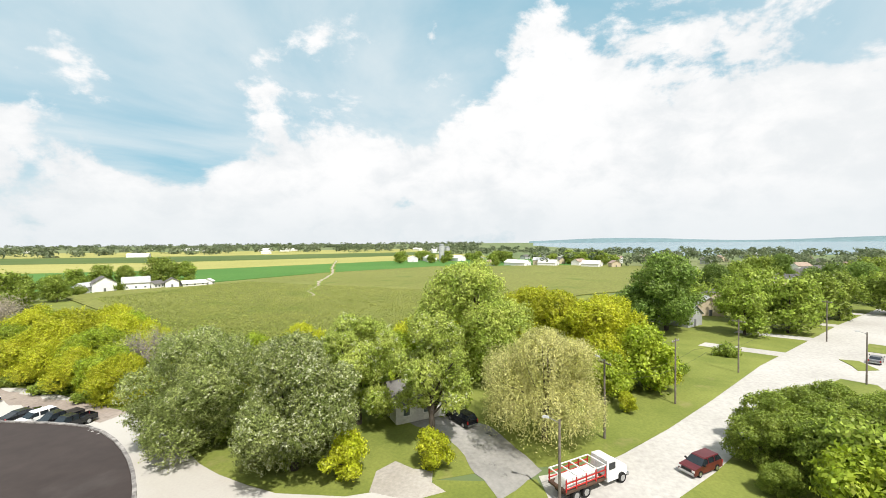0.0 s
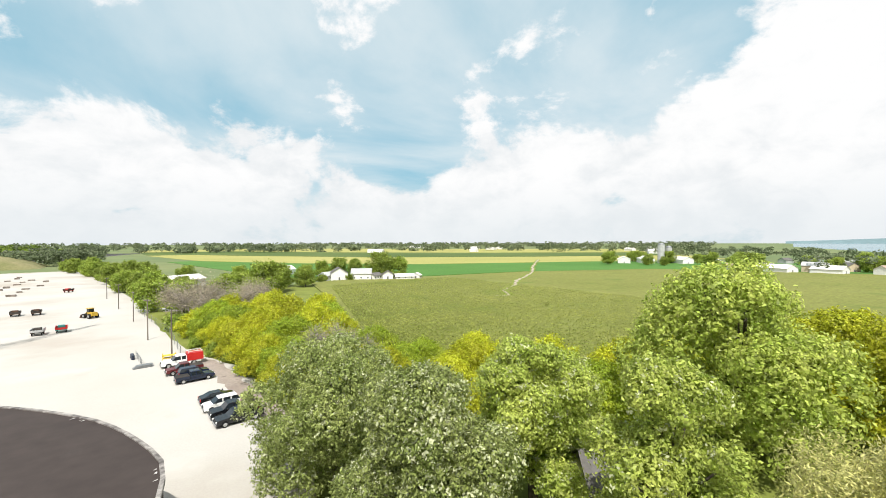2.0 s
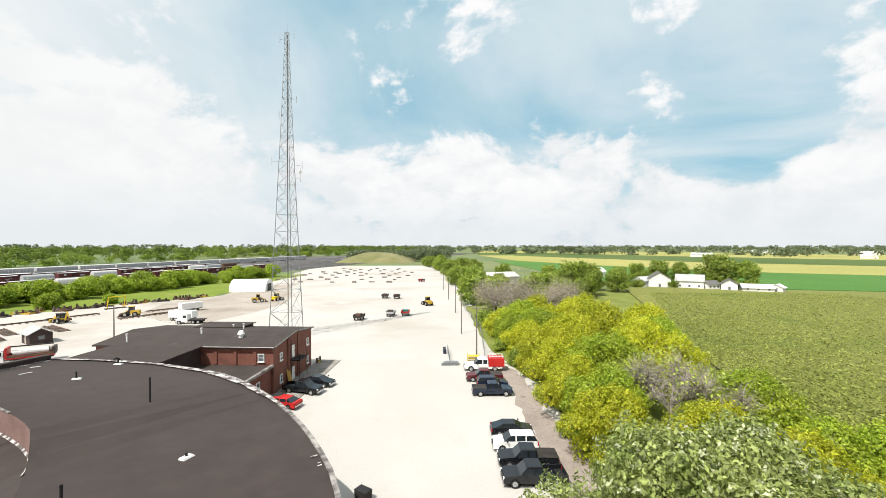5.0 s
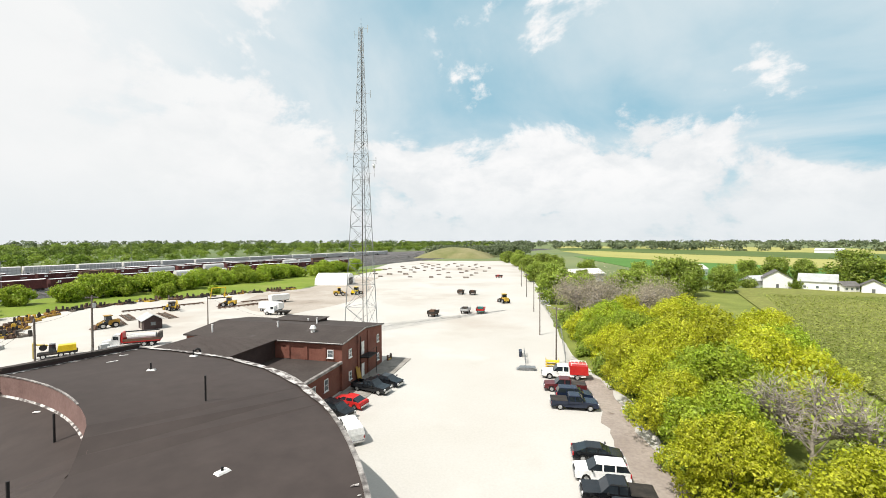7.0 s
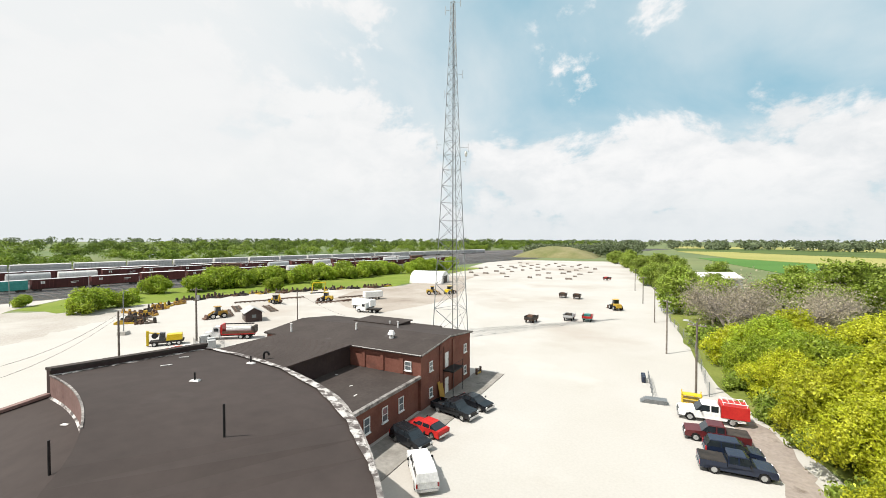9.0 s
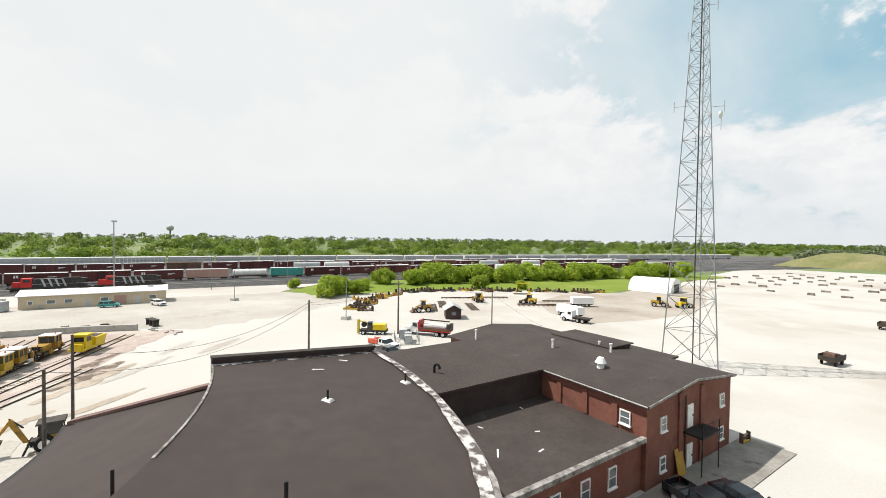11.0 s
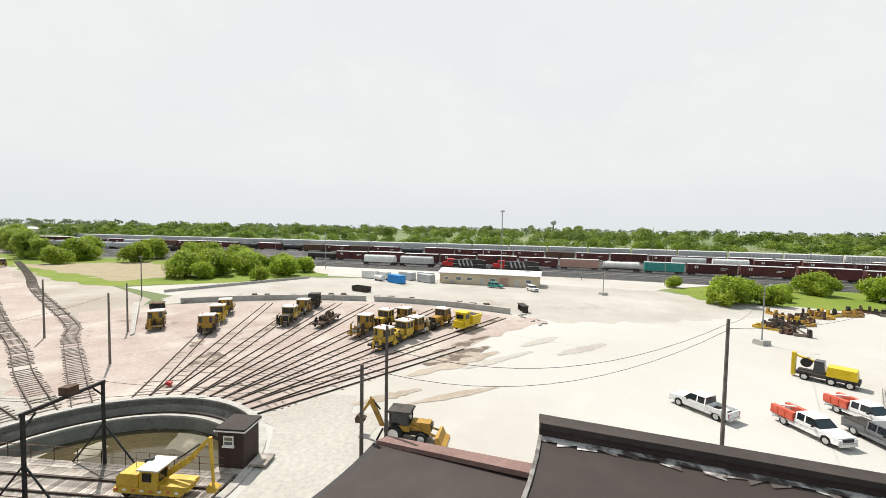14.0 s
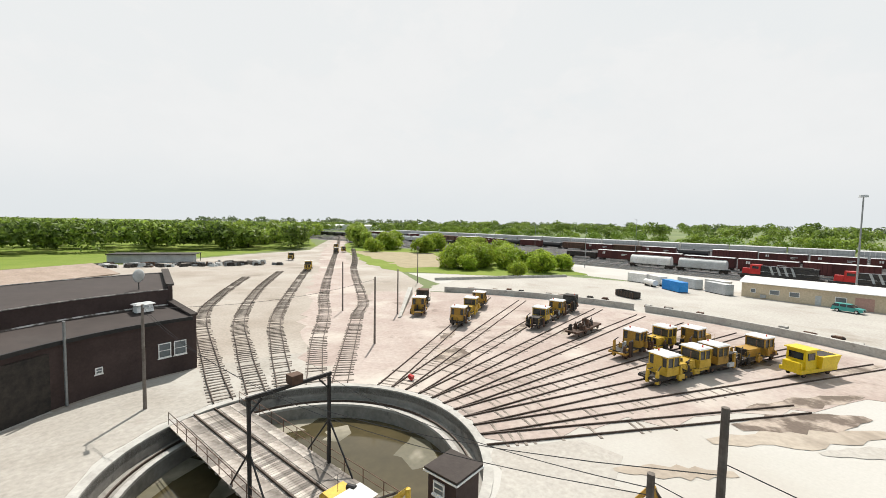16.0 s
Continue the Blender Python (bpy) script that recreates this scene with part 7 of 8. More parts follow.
    if sr.random() < 0.5:
        part("wheelset", Shape().rod((0, -0.8, 0.4), (0, -0.68, 0.4), 0.42, n=10).rod((0, 0.68, 0.4), (0, 0.8, 0.4), 0.42, n=10).rod((0, -0.7, 0.4), (0, 0.7, 0.4), 0.07, n=6), "rusty_steel", t)
# rail panels stacked in rows between the hut and the grass
for x, y, a in ((-76, 122, 150), (-72, 133, 152), (-64, 152, 60), (-80, 128, 150), (-60, 160, 58), (-84, 150, 60), (-88, 140, 60), (-66, 165, 58)):
    t = thing("rail_stack", "rusty length of stacked track stacked on gravel", "track panel", pose(x, y, 0.035, 0, 0, a), "stacked track panels")
    for s in (-0.75, 0.75):
        part("rail", Shape().box(-6, 6, s - 0.07, s + 0.07, 0.2, 0.38), "rusty_steel", t)
    for i in range(9):
        part("tie", Shape().box(-5.8 + 1.45 * i - 0.13, -5.8 + 1.45 * i + 0.13, -1.25, 1.25, 0.0, 0.2), "tie_wood", t)
# the yellow square frame
t = thing("yellow_portal", "bright yellow square tube frame standing upright", "frame", pose(-86, 167, 0.035, 0, 0, 60))
part("base", Shape().box(-3, 3, -0.9, 0.9, 0, 0.25), "machine_dark", t)
for s in (-2.4, 2.4):
    part("upright", Shape().rod((s, 0, 0.2), (s + 0.5, 0, 4.0), 0.16, n=6), "bright_yellow", t)
part("crossbar", Shape().rod((-1.9, 0, 4.0), (2.9, 0, 4.0), 0.16, n=6), "bright_yellow", t)
# pallets, racks and the fence on the eastern lot edge
t = thing("wire_rack", "grey wire rack with small blue drums", "rack", pose(30.5, 112, G0, 0, 0, 95))
for x in (-4, -2, 0, 2, 4):
    part("post", Shape().rod((x, 0, 0), (x, 0, 1.3), 0.05, n=6), "galvanised", t)
for z in (0.5, 0.9, 1.3):
    part("wire", Shape().rod((-4, 0, z), (4, 0, z), 0.03, n=5), "galvanised", t)
for i in range(3):
    part("drum", Shape().rod((2.2 + 0.8 * i, 0.7, 0), (2.2 + 0.8 * i, 0.7, 0.9), 0.3, n=10), "navy_paint", t)
t = thing("yellow_rack", "bright yellow steel pallet rack on gravel", "rack", pose(35.2, 107.8, G0, 0, 0, 0))
for i in range(3):
    part("shelf", Shape().box(-1.1, 1.1, -0.6, 0.6, 0.3 + 0.5 * i, 0.38 + 0.5 * i), "bright_yellow", t)
for sx in (-1.05, 1.05):
    for sy in (-0.55, 0.55):
        part("post", Shape().box(sx - 0.05, sx + 0.05, sy - 0.05, sy + 0.05, 0, 1.7), "bright_yellow", t)
t = thing("pallet_stack", "low stack of pale pallets and pipes", "pallets", pose(31.0, 106.5, G0, 0, 0, 5))
for i in range(4):
    part("pallet", Shape().box(-1.6 + 0.2 * i, 1.2 + 0.1 * i, -0.6, 0.6, 0.14 * i, 0.14 * i + 0.11), "galvanised", t)
fence = thing("chain_fence", "thin grey wire fence along the trees", "fence", None)
fpts = [(37.5, 112 + 6 * i) if i < 4 else (37.5 - 0.11 * (6 * i - 24), 112 + 6 * i) for i in range(14)]
for p, q in zip(fpts, fpts[1:]):
    part("post", Shape().rod((*p, 0), (*p, 2.0), 0.05, n=6), "galvanised", fence)
    for z in (0.25, 0.7, 1.1, 1.5, 1.95):
        part("wire", Shape().rod((*p, z), (*q, z), 0.018, n=4), "galvanised", fence)
# white hoop shed
t = thing("hoop_shed", "white fabric hoop shed on the lot", "shed", pose(-68, 223.5, 0, 0, 0, 10))
hs = [(6.5 * math.cos(math.pi * i / 14), 5.6 * math.sin(math.pi * i / 14)) for i in range(15)]
part("cover", Shape().prism(hs, -8, 8, 0, pose(0, 0, 0, 0, 0, 90)), "white_paint", t)
part("doorway", Shape().prism([(-3, 0), (-3, 3.4), (3, 3.4), (3, 0)], -8.06, -8.0, 0, pose(0, 0, 0, 0, 0, 90)), "machine_dark", t)
# bins
for x, y in ((25.1, 66.6), (10.8, 73.6)):
    t = thing("waste_bin", "dark green steel waste bin on gravel", "bin", pose(x, y, G0, 0, 0, -30) @ Matrix.Scale(0.62, 4))
    part("body", Shape().prism([(-0.9, 0.1), (-1.1, 1.2), (1.0, 1.4), (0.9, 0.1)], -0.7, 0.7), "machine_dark", t)
    part("lid", Shape().box(-1.1, 1.0, -0.72, 0.72, 1.3, 1.4), "black_steel", t)
t = thing("plank_stack", "leaning sheet of plywood by the workshop door", "board", pose(6.5, 95.0, 0.12, 0, -12, 0))
part("sheet", Shape().box(0.0, 0.05, -0.6, 0.6, 0, 2.2), "ochre_paint", t)
t = thing("tool_rack", "yellow and brown rack by the workshop corner", "rack", pose(6.8, 106.4, 0.12, 0, 0, 84) @ Matrix.Scale(0.7, 4))
for i in range(3):
    part("bar", Shape().box(-0.9, 0.9, -0.2 + 0.1 * i, 0.0 + 0.1 * i, 0.4 * i + 0.1, 0.4 * i + 0.3), ("yellow_paint", "rusty_steel", "plank")[i], t)
for s in (-0.9, 0.9):
    part("post", Shape().box(s - 0.06, s + 0.06, -0.25, 0.25, 0, 1.4), "rusty_steel", t)

# ---------------------------------------------------------------- tracks
def smooth(pts, step):
    """Evenly spaced points and headings along a curve through pts."""
    P = [Vector((p[0], p[1], 0)) for p in pts]
    P = [2 * P[0] - P[1]] + P + [2 * P[-1] - P[-2]]
    fine = []
    for i in range(1, len(P) - 2):
        n = max(2, int((P[i + 1] - P[i]).length / 0.5))
        for j in range(n):
            u = j / n
            fine.append(0.5 * (2 * P[i] + (P[i + 1] - P[i - 1]) * u + (2 * P[i - 1] - 5 * P[i] + 4 * P[i + 1] - P[i + 2]) * u * u + (3 * P[i] - P[i - 1] - 3 * P[i + 1] + P[i + 2]) * u ** 3))
    fine.append(P[-2])
    out, need = [], 0.0
    for a, b in zip(fine, fine[1:]):
        d = (b - a).length
        while need <= d:
            out.append((a.lerp(b, need / d), (b - a).normalized()))
            need += step
        need -= d
    return out


def rail_mesh(line, off, z0, z1, w=0.042):
    s = Shape()
    for p, d in line:
        n = Vector((-d.y, d.x, 0))
        a, b = p + n * (off - w), p + n * (off + w)
        s.v += [(a.x, a.y, z0), (b.x, b.y, z0), (b.x, b.y, z1), (a.x, a.y, z1)]
    k = len(line)
    for i in range(k - 1):
        for j in range(4):
            s.f.append((4 * i + j, 4 * i + (j + 1) % 4, 4 * i + 4 + (j + 1) % 4, 4 * i + 4 + j))
    s.f += [(3, 2, 1, 0), tuple(4 * (k - 1) + j for j in range(4))]
    return s


tie_kind = [Shape().box(-0.12, 0.12, -1.14 - 0.07 * i, 1.18 - 0.06 * i, -0.1, 0.0, None, 0.015, 0.015).mesh("tie", "tie_wood") for i in range(4)]


def track(label, pts, base=0.05, tie_from=0.0, tie_to=90.0, tie_step=0.78, buried=0.0, name="lead_track", far_ties=True):
    t = thing(name, label, "railway track", None, "", "structure")
    line = smooth(pts, 1.5)
    top = base + 0.07 - buried
    for s in (-0.76, 0.76):
        part("rail", rail_mesh(line, s, base - 0.02, top + 0.11), "rail_steel", t)
    rest = Shape()
    r_ = random.Random(int(abs(pts[-1][0]) * 7))
    n = 0
    for i, (p, d) in enumerate(smooth(pts, tie_step)):
        dist = i * tie_step
        if dist < tie_from:
            continue
        a = math.degrees(math.atan2(d.y, d.x)) + r_.uniform(-5, 5)
        if dist < tie_to and n < 290:
            if r_.random() < (0.35 if buried else 0.12):
                continue
            part("tie", r_.choice(tie_kind), "tie_wood", t, at=pose(p.x, p.y, top - r_.uniform(0, 0.045), 0, 0, a))
            n += 1
        elif far_ties:
            rest.box(-0.1, 0.1, -1.15, 1.15, -0.06, 0.0, pose(p.x, p.y, top, 0, 0, a))
    if rest.v:
        tagged(part("ties", rest, "tie_wood", t), kind="stuff")
    return t


for k in range(10):
    a = 213.0 - 6.77 * k
    track("radial spur with half-buried ties in pinkish gravel", [pol(12.9, a), pol(34, a), pol(66.5 if k < 9 else (44, 28)[k - 9], a)], 0.05, 0.3, 30 if k < 9 else 16, 0.75, 0.035, "spur_track", False)
for pts in (((-14.2, 16.3), (-15.2, 6), (-19, -22), (-26, -42), (-38, -69)), ((-17.0, 16.2), (-19.5, 2), (-24, -18), (-35, -46), (-50, -77)), ((-19.6, 16.5), (-23.5, 2), (-29, -15), (-42, -43), (-60, -80)),
            ((-22.1, 17.3), (-28.5, 3), (-36, -12), (-52, -47), (-114, -171), (-193, -332), (-300, -560)), ((-24.2, 18.6), (-33, 4), (-41, -9), (-48, -20), (-70, -66), (-90, -103), (-122, -166))):
    track("weathered lead track with exposed ties on gravel", pts, 0.06, 0.5, 105)
# dark oily strips beside the northern spurs
spills = [(38, 52, 153.5, 1.1, "oily"), (34, 47, 149.2, 1.6, "oily"), (22, 28, 205, 2.0, "oily"), (43, 49, 190.5, 1.3, "oily"), (30, 36, 212, 0.8, "oily"), (52, 60, 176, 0.9, "oily"), (47, 60, 164, 0.7, "oily"), (40, 46, 199.5, 0.8, "oily"), (56, 66, 159, 0.7, "oily")]
spills += [(30, 46, 146.0, 1.5, "dirt"), (37, 50, 142.6, 0.9, "dusty_gravel"), (51, 60, 145.5, 1.2, "dusty_gravel"), (52, 63, 139, 1.2, "dusty_gravel"), (21, 29, 138, 0.8, "dirt"), (26, 37, 132, 0.7, "dirt"), (22, 27, 116, 0.8, "dirt")]
for r0, r1, a0, w_, soil in spills:
    s = Shape()
    L_ = []
    for i in range(15):
        L_.append((i, w_ * (0.35 + 0.65 * math.sin(math.pi * i / 14)) * rnd.uniform(0.6, 1.2)))
    up_, dn_ = [], []
    for i, w2 in L_:
        r = r0 + (r1 - r0) * i / 14
        up_.append(pol(r, a0 + math.degrees(w2 / r), 0.062 if soil == "oily" else 0.056))
        dn_.append(pol(r, a0 - math.degrees(w2 / r), 0.062 if soil == "oily" else 0.056))
    s.sheet(up_ + dn_[::-1])
    setting("oil_stain" if soil == "oily" else "soil_stain", s, soil, "dark oily stain on the gravel" if soil == "oily" else "brown soil stain spread on the gravel", "stain")
t = one("red_drum", Shape().rod((0, 0, 0), (0, 0, 0.5), 0.3, 0.24, 10), "red_paint", "red drum lying beside the spurs", "drum", pose(-30.5, 22.3, 0.3, 70, 0, 20))

# stop wall round the ends of the spurs
for a0, a1, n in ((159.5, 186.5, 18), (188.3, 222, 22)):
    setting("stop_wall", arc_wall(Shape(), 69.6, 70.3, 0, 1.25, a0, a1, n), "concrete", "low curved concrete stop wall", "wall")
for i in range(26):
    a = 161 + 2.35 * i
    if 4 < i % 7 and rnd.random() < 0.4:
        continue
    r = 71.8 + rnd.uniform(0, 3.5)
    t = thing("bumper_block", "small dark bumper block behind the stop wall", "block", pose(*pol(r, a, 0.03), 0, 0, a), "blocks behind the wall")
    part("block", Shape().box(-0.5, 0.5, -0.6, 0.6, 0, rnd.uniform(0.5, 1.0), None, 0.1, 0.08), rnd.choice(("machine_dark", "concrete", "rusty_steel")), t)
    part("beam", Shape().box(-0.15, 0.15, -0.8, 0.8, 0.35, 0.6), rnd.choice(("machine_dark", "rusty_steel")), t)
w = Shape()
w.add([(-44.5, -1.5, 0), (-45.4, -1.8, 0), (-60.4, -19.5, 0), (-59.5, -20, 0), (-44.5, -1.5, 0.3), (-45.4, -1.8, 0.3), (-60.4, -19.5, 1.6), (-59.5, -20, 1.6)], [(4, 5, 6, 7), (0, 4, 7, 3), (1, 2, 6, 5), (2, 3, 7, 6), (0, 1, 5, 4)])
setting("ramp_wall", w, "concrete", "sloping concrete ramp wall by the spurs", "wall")

# ---------------------------------------------------------------- poles and wires
def pole(x, y, h, arms=1, lamp=False, r=0.14, metal=False, yaw=0.0, label=""):
    t = thing("light_mast" if metal else "utility_pole", label or ("slim grey light mast" if metal else "weathered wooden utility pole with a crossarm"), "pole", pose(x, y, 0, 0, 0, yaw), "poles")
    part("shaft", Shape().rod((0, 0, -0.2), (0, 0, h), r, r * 0.68, 8), "galvanised" if metal else "pole_wood", t)
    for i in range(arms):
        part("crossarm", Shape().box(-1.1, 1.1, -0.06, 0.06, h - 0.5 - 0.9 * i, h - 0.36 - 0.9 * i), "pole_wood", t)
        for s in (-0.95, -0.4, 0.4, 0.95):
            part("insulator", Shape().rod((s, 0, h - 0.36 - 0.9 * i), (s, 0, h - 0.2 - 0.9 * i), 0.05, n=6), "light_grey", t)
    if lamp:
        part("lamp_arm", Shape().rod((0, 0, h - 0.3), (1.1, 0, h + 0.1), 0.04, n=6), "galvanised", t)
        part("lamp_head", Shape().box(0.95, 1.6, -0.16, 0.16, h + 0.02, h + 0.2, None, 0.05, 0.05), "light_grey", t)
    return t


def can(t, h, z=0.0):
    part("transformer", Shape().rod((0.35, 0, h - 2.4), (0.35, 0, h - 1.5), 0.26, n=10), "light_grey", t)


for x, y, h, arms, lamp in ((32.8, 132.8, 10, 1, False), (35.9, 111.0, 10, 1, True), (30.6, 164, 9, 1, False), (-24.8, 72.7, 12.4, 0, False), (-35.3, 109.5, 10, 0, False), (-8.75, 13.7, 9, 0, True), (-34, 8.7, 9, 0, False),
                            (-39.7, -12.3, 9, 0, False), (-46.4, -4.5, 8, 0, False), (-71.7, -33, 10, 1, False), (49.9, 6.9, 8, 0, True), (65.2, 3.7, 10, 1, True), (81.1, -5.5, 10, 1, False), (102.3, -17.7, 10, 1, False), (102.6, -35.7, 9, 0, True),
                            (138, -42.5, 10, 1, False), (170, -70, 10, 1, False), (210, -90, 10, 1, False), (27, 196, 9, 1, False), (23, 232, 9, 1, False)):
    pole(x, y, h, arms, lamp, 0.15, False, rnd.uniform(0, 180))
big = pole(-52, 98.5, 11, 1, False, 0.22, False, 40, "thick weathered utility pole by the transformer yard")
can(big, 11)
pa, pb = pole(-16.95, 53.1, 12.2, 0, False, 0.13), pole(-17.1, 51.5, 9.8, 0, False, 0.15)
tall = pole(-136, 45, 24, 0, False, 0.2, True, 0, "tall light mast behind the cream building")
part("lamp_ring", Shape().rod((0, 0, 23.6), (0, 0, 24.1), 0.9, 0.7, 10), "light_grey", tall)
for x, y, h in ((-149, -30, 15), (-150, 72, 13), (-146, 98, 12), (-170, -70, 16), (-170, 150, 14), (-222, -45, 20), (-222, 110, 20), (-230, 250, 20)):
    pole(x, y, h, 0, True, 0.12, True, rnd.uniform(0, 360))
for x, y in ((-71.9, 94.7), (-117, 75.7)):
    m_ = pole(x, y, 9.5, 0, True, 0.11, True, 120, "grey lamp mast on a concrete base")
    part("base", Shape().box(-0.9, 0.9, -0.9, 0.9, 0, 0.8, None, 0.08, 0.08), "concrete", m_)


def wire(p, q, sag, r=0.015):
    """One hanging cable between two points, as a single tube."""
    p, q = Vector(p), Vector(q)
    side = (q - p).cross(Vector((0, 0, 1))).normalized() * r
    s, n = Shape(), 14
    for i in range(n + 1):
        c = p.lerp(q, i / n) - Vector((0, 0, sag * 4 * (i / n) * (1 - i / n)))
        s.v += [tuple(c + side), tuple(c + Vector((0, 0, r))), tuple(c - side), tuple(c - Vector((0, 0, r)))]
    s.f = [(4 * i + k, 4 * i + (k + 1) % 4, 4 * i + 4 + (k + 1) % 4, 4 * i + 4 + k) for i in range(n) for k in range(4)]
    one("cable", s, "black_steel", "thin black overhead cable between two poles", "cable", None, "overhead cables")


wire((-16.95, 53.1, 10.9), (-24.8, 72.7, 12.1), 1.9)
wire((-17.1, 51.5, 9.6), (-24.8, 72.7, 11.7), 2.2)
wire((-24.8, 72.7, 12.1), (-71.9, 94.7, 9.2), 1.2)
wire((-24.8, 72.7, 11.8), (-52, 98.5, 10.2), 0.8)
wire((-17.1, 51.5, 9.4), (-16.9, 29.8, 6.6), 0.8)
wire((-17.1, 51.5, 9.2), (-8.75, 13.7, 8.8), 2.2)
wire((-16.95, 53.1, 10.6), (-8.75, 13.7, 8.5), 2.4)
wire((-8.75, 13.7, 8.7), (-34, 8.7, 8.7), 0.9)
wire((-52, 98.5, 10.6), (-35.3, 109.5, 9.8), 0.5)
wire((-35.3, 109.5, 9.8), (-18, 104.5, 7.2), 0.4)
EP = [(60.3, 1.5), (76, -8), (97, -20.6), (132, -46), (170, -70), (210, -90)]
for (x0, y0), (x1, y1) in zip(EP, EP[1:]):
    for s in (-0.6, 0.6):
        wire((x0 + s, y0 + s, 9.6), (x1 + s, y1 + s, 9.6), 0.7)
wire((35.9, 111.0, 9.6), (32.8, 132.8, 9.6), 0.5)
wire((32.8, 132.8, 9.6), (30.6, 164, 8.8), 0.7)

# ---------------------------------------------------------------- western yard buildings
t = thing("yard_hut", "small dark timber hut with a grey gable roof", "hut", pose(-61.5, 118.8, 0.03, 0, 0, -28))
part("wall", Shape().box(-2.6, 2.6, -1.9, 1.9, 0, 2.3), "dark_brick", t)
part("gable", Shape().prism([(-1.9, 2.3), (0, 3.4), (1.9, 2.3)], -2.55, 2.55, 0, pose(0, 0, 0, 0, 0, 90)), "dark_brick", t)
for s in (-1, 1):
    part("roof", Shape().add([(-3.0, 0, 3.5), (3.0, 0, 3.5), (3.0, s * 2.4, 2.15), (-3.0, s * 2.4, 2.15), (-3.0, 0, 3.62), (3.0, 0, 3.62), (3.0, s * 2.4, 2.27), (-3.0, s * 2.4, 2.27)], [(0, 1, 2, 3), (4, 5, 6, 7), (3, 2, 6, 7), (0, 3, 7, 4), (1, 2, 6, 5)]), "light_grey", t)
part("door", Shape().box(-0.5, 0.5, -1.96, -1.9, 0, 2.0), "plank", t)
part("window", Shape().box(2.58, 2.64, -0.5, 0.5, 1.0, 1.8), "pane", t)
t = thing("transformer_yard", "fenced grey transformer cabinets on a slab", "transformer", pose(-45.6, 97.0, 0.035, 0, 0, -24) @ Matrix.Scale(0.85, 4))
part("slab", Shape().box(-3.4, 3.4, -2.6, 2.6, 0, 0.2), "concrete", t)
for x, y, h in ((-2, -0.6, 2.4), (0.2, 0.4, 2.1), (2.0, 0.2, 1.9)):
    part("cabinet", Shape().box(x - 0.8, x + 0.8, y - 0.8, y + 0.8, 0.2, h, None, 0.03, 0.03), "light_grey", t)
    for i in range(4):
        part("cooling_fin", Shape().box(x - 0.6 + 0.35 * i, x - 0.5 + 0.35 * i, y - 0.95, y - 0.8, 0.5, h - 0.4), "galvanised", t)
for i in range(9):
    for s in (-2.6, 2.6):
        part("fence_post", Shape().rod((-3.4 + 0.85 * i, s, 0.2), (-3.4 + 0.85 * i, s, 1.9), 0.03, n=5), "galvanised", t)
for s in (-2.6, 2.6):
    for z in (0.8, 1.35, 1.9):
        part("fence_rail", Shape().rod((-3.4, s, z), (3.4, s, z), 0.022, n=5), "galvanised", t)

t = thing("yard_office", "long cream single-storey office with a white roof", "building", pose(-128.6, 42.4, 0))
part("wall", Shape().box(-4.3, 4.3, -15.8, 15.8, 0, 3.5), "cream_wall", t)
part("gable", Shape().prism([(-4.3, 3.5), (0, 4.5), (4.3, 3.5)], -15.7, 15.7), "cream_wall", t)
for s in (-1, 1):
    part("roof", Shape().add([(0, -16.3, 4.6), (0, 16.3, 4.6), (s * 4.9, 16.3, 3.42), (s * 4.9, -16.3, 3.42), (0, -16.3, 4.72), (0, 16.3, 4.72), (s * 4.9, 16.3, 3.55), (s * 4.9, -16.3, 3.55)], [(0, 1, 2, 3), (4, 5, 6, 7), (3, 2, 6, 7), (0, 3, 7, 4), (1, 2, 6, 5)]), "dusty_white", t)
for y, w_, z0, z1 in ((-13.5, 0.5, 1.2, 2.2), (-9.5, 0.9, 1.2, 2.3), (-6.0, 0.9, 1.2, 2.3), (-2, 0.5, 0, 2.1), (1.5, 0.9, 1.2, 2.3), (5, 1.4, 0, 2.6), (9, 0.5, 0, 2.1), (12.5, 0.9, 1.2, 2.3)):
    if z0:
        wd = part("window", Shape().box(4.3, 4.38, y - w_, y + w_, z0, z1), "white_paint", t)
        part("pane", Shape().box(4.38, 4.4, y - w_ + 0.1, y + w_ - 0.1, z0 + 0.1, z1 - 0.1), "pane", wd)
    else:
        part("door", Shape().box(4.3, 4.38, y - w_, y + w_, z0, z1), "dull_pink" if w_ > 1 else "light_grey", t)
for y in (-11.5, 3.4):
    part("wall_unit", Shape().box(4.3, 4.9, y - 0.5, y + 0.5, 0.3, 1.0), "light_grey", t)


def container(paint, label, x, y, a, L=6.1, H=2.6):
    t = thing("shipping_container", label, "container", pose(x, y, 0.03, 0, 0, a))
    part("shell", Shape().box(-L / 2, L / 2, -1.2, 1.2, 0.12, H), paint, t)
    rb = int(L / 0.4) if paint == "blue_paint" else 0
    for i in range(rb):
        for s in (-1.22, 1.22):
            part("rib", Shape().box(-L / 2 + 0.1 + i * 0.4, -L / 2 + 0.28 + i * 0.4, s - 0.03, s + 0.03, 0.3, H - 0.15), paint, t)
    part("door", Shape().box(L / 2, L / 2 + 0.05, -1.1, 1.1, 0.25, H - 0.1), paint, t)
    part("base_rail", Shape().box(-L / 2, L / 2, -1.24, 1.24, 0, 0.14), "machine_dark", t)
    return t


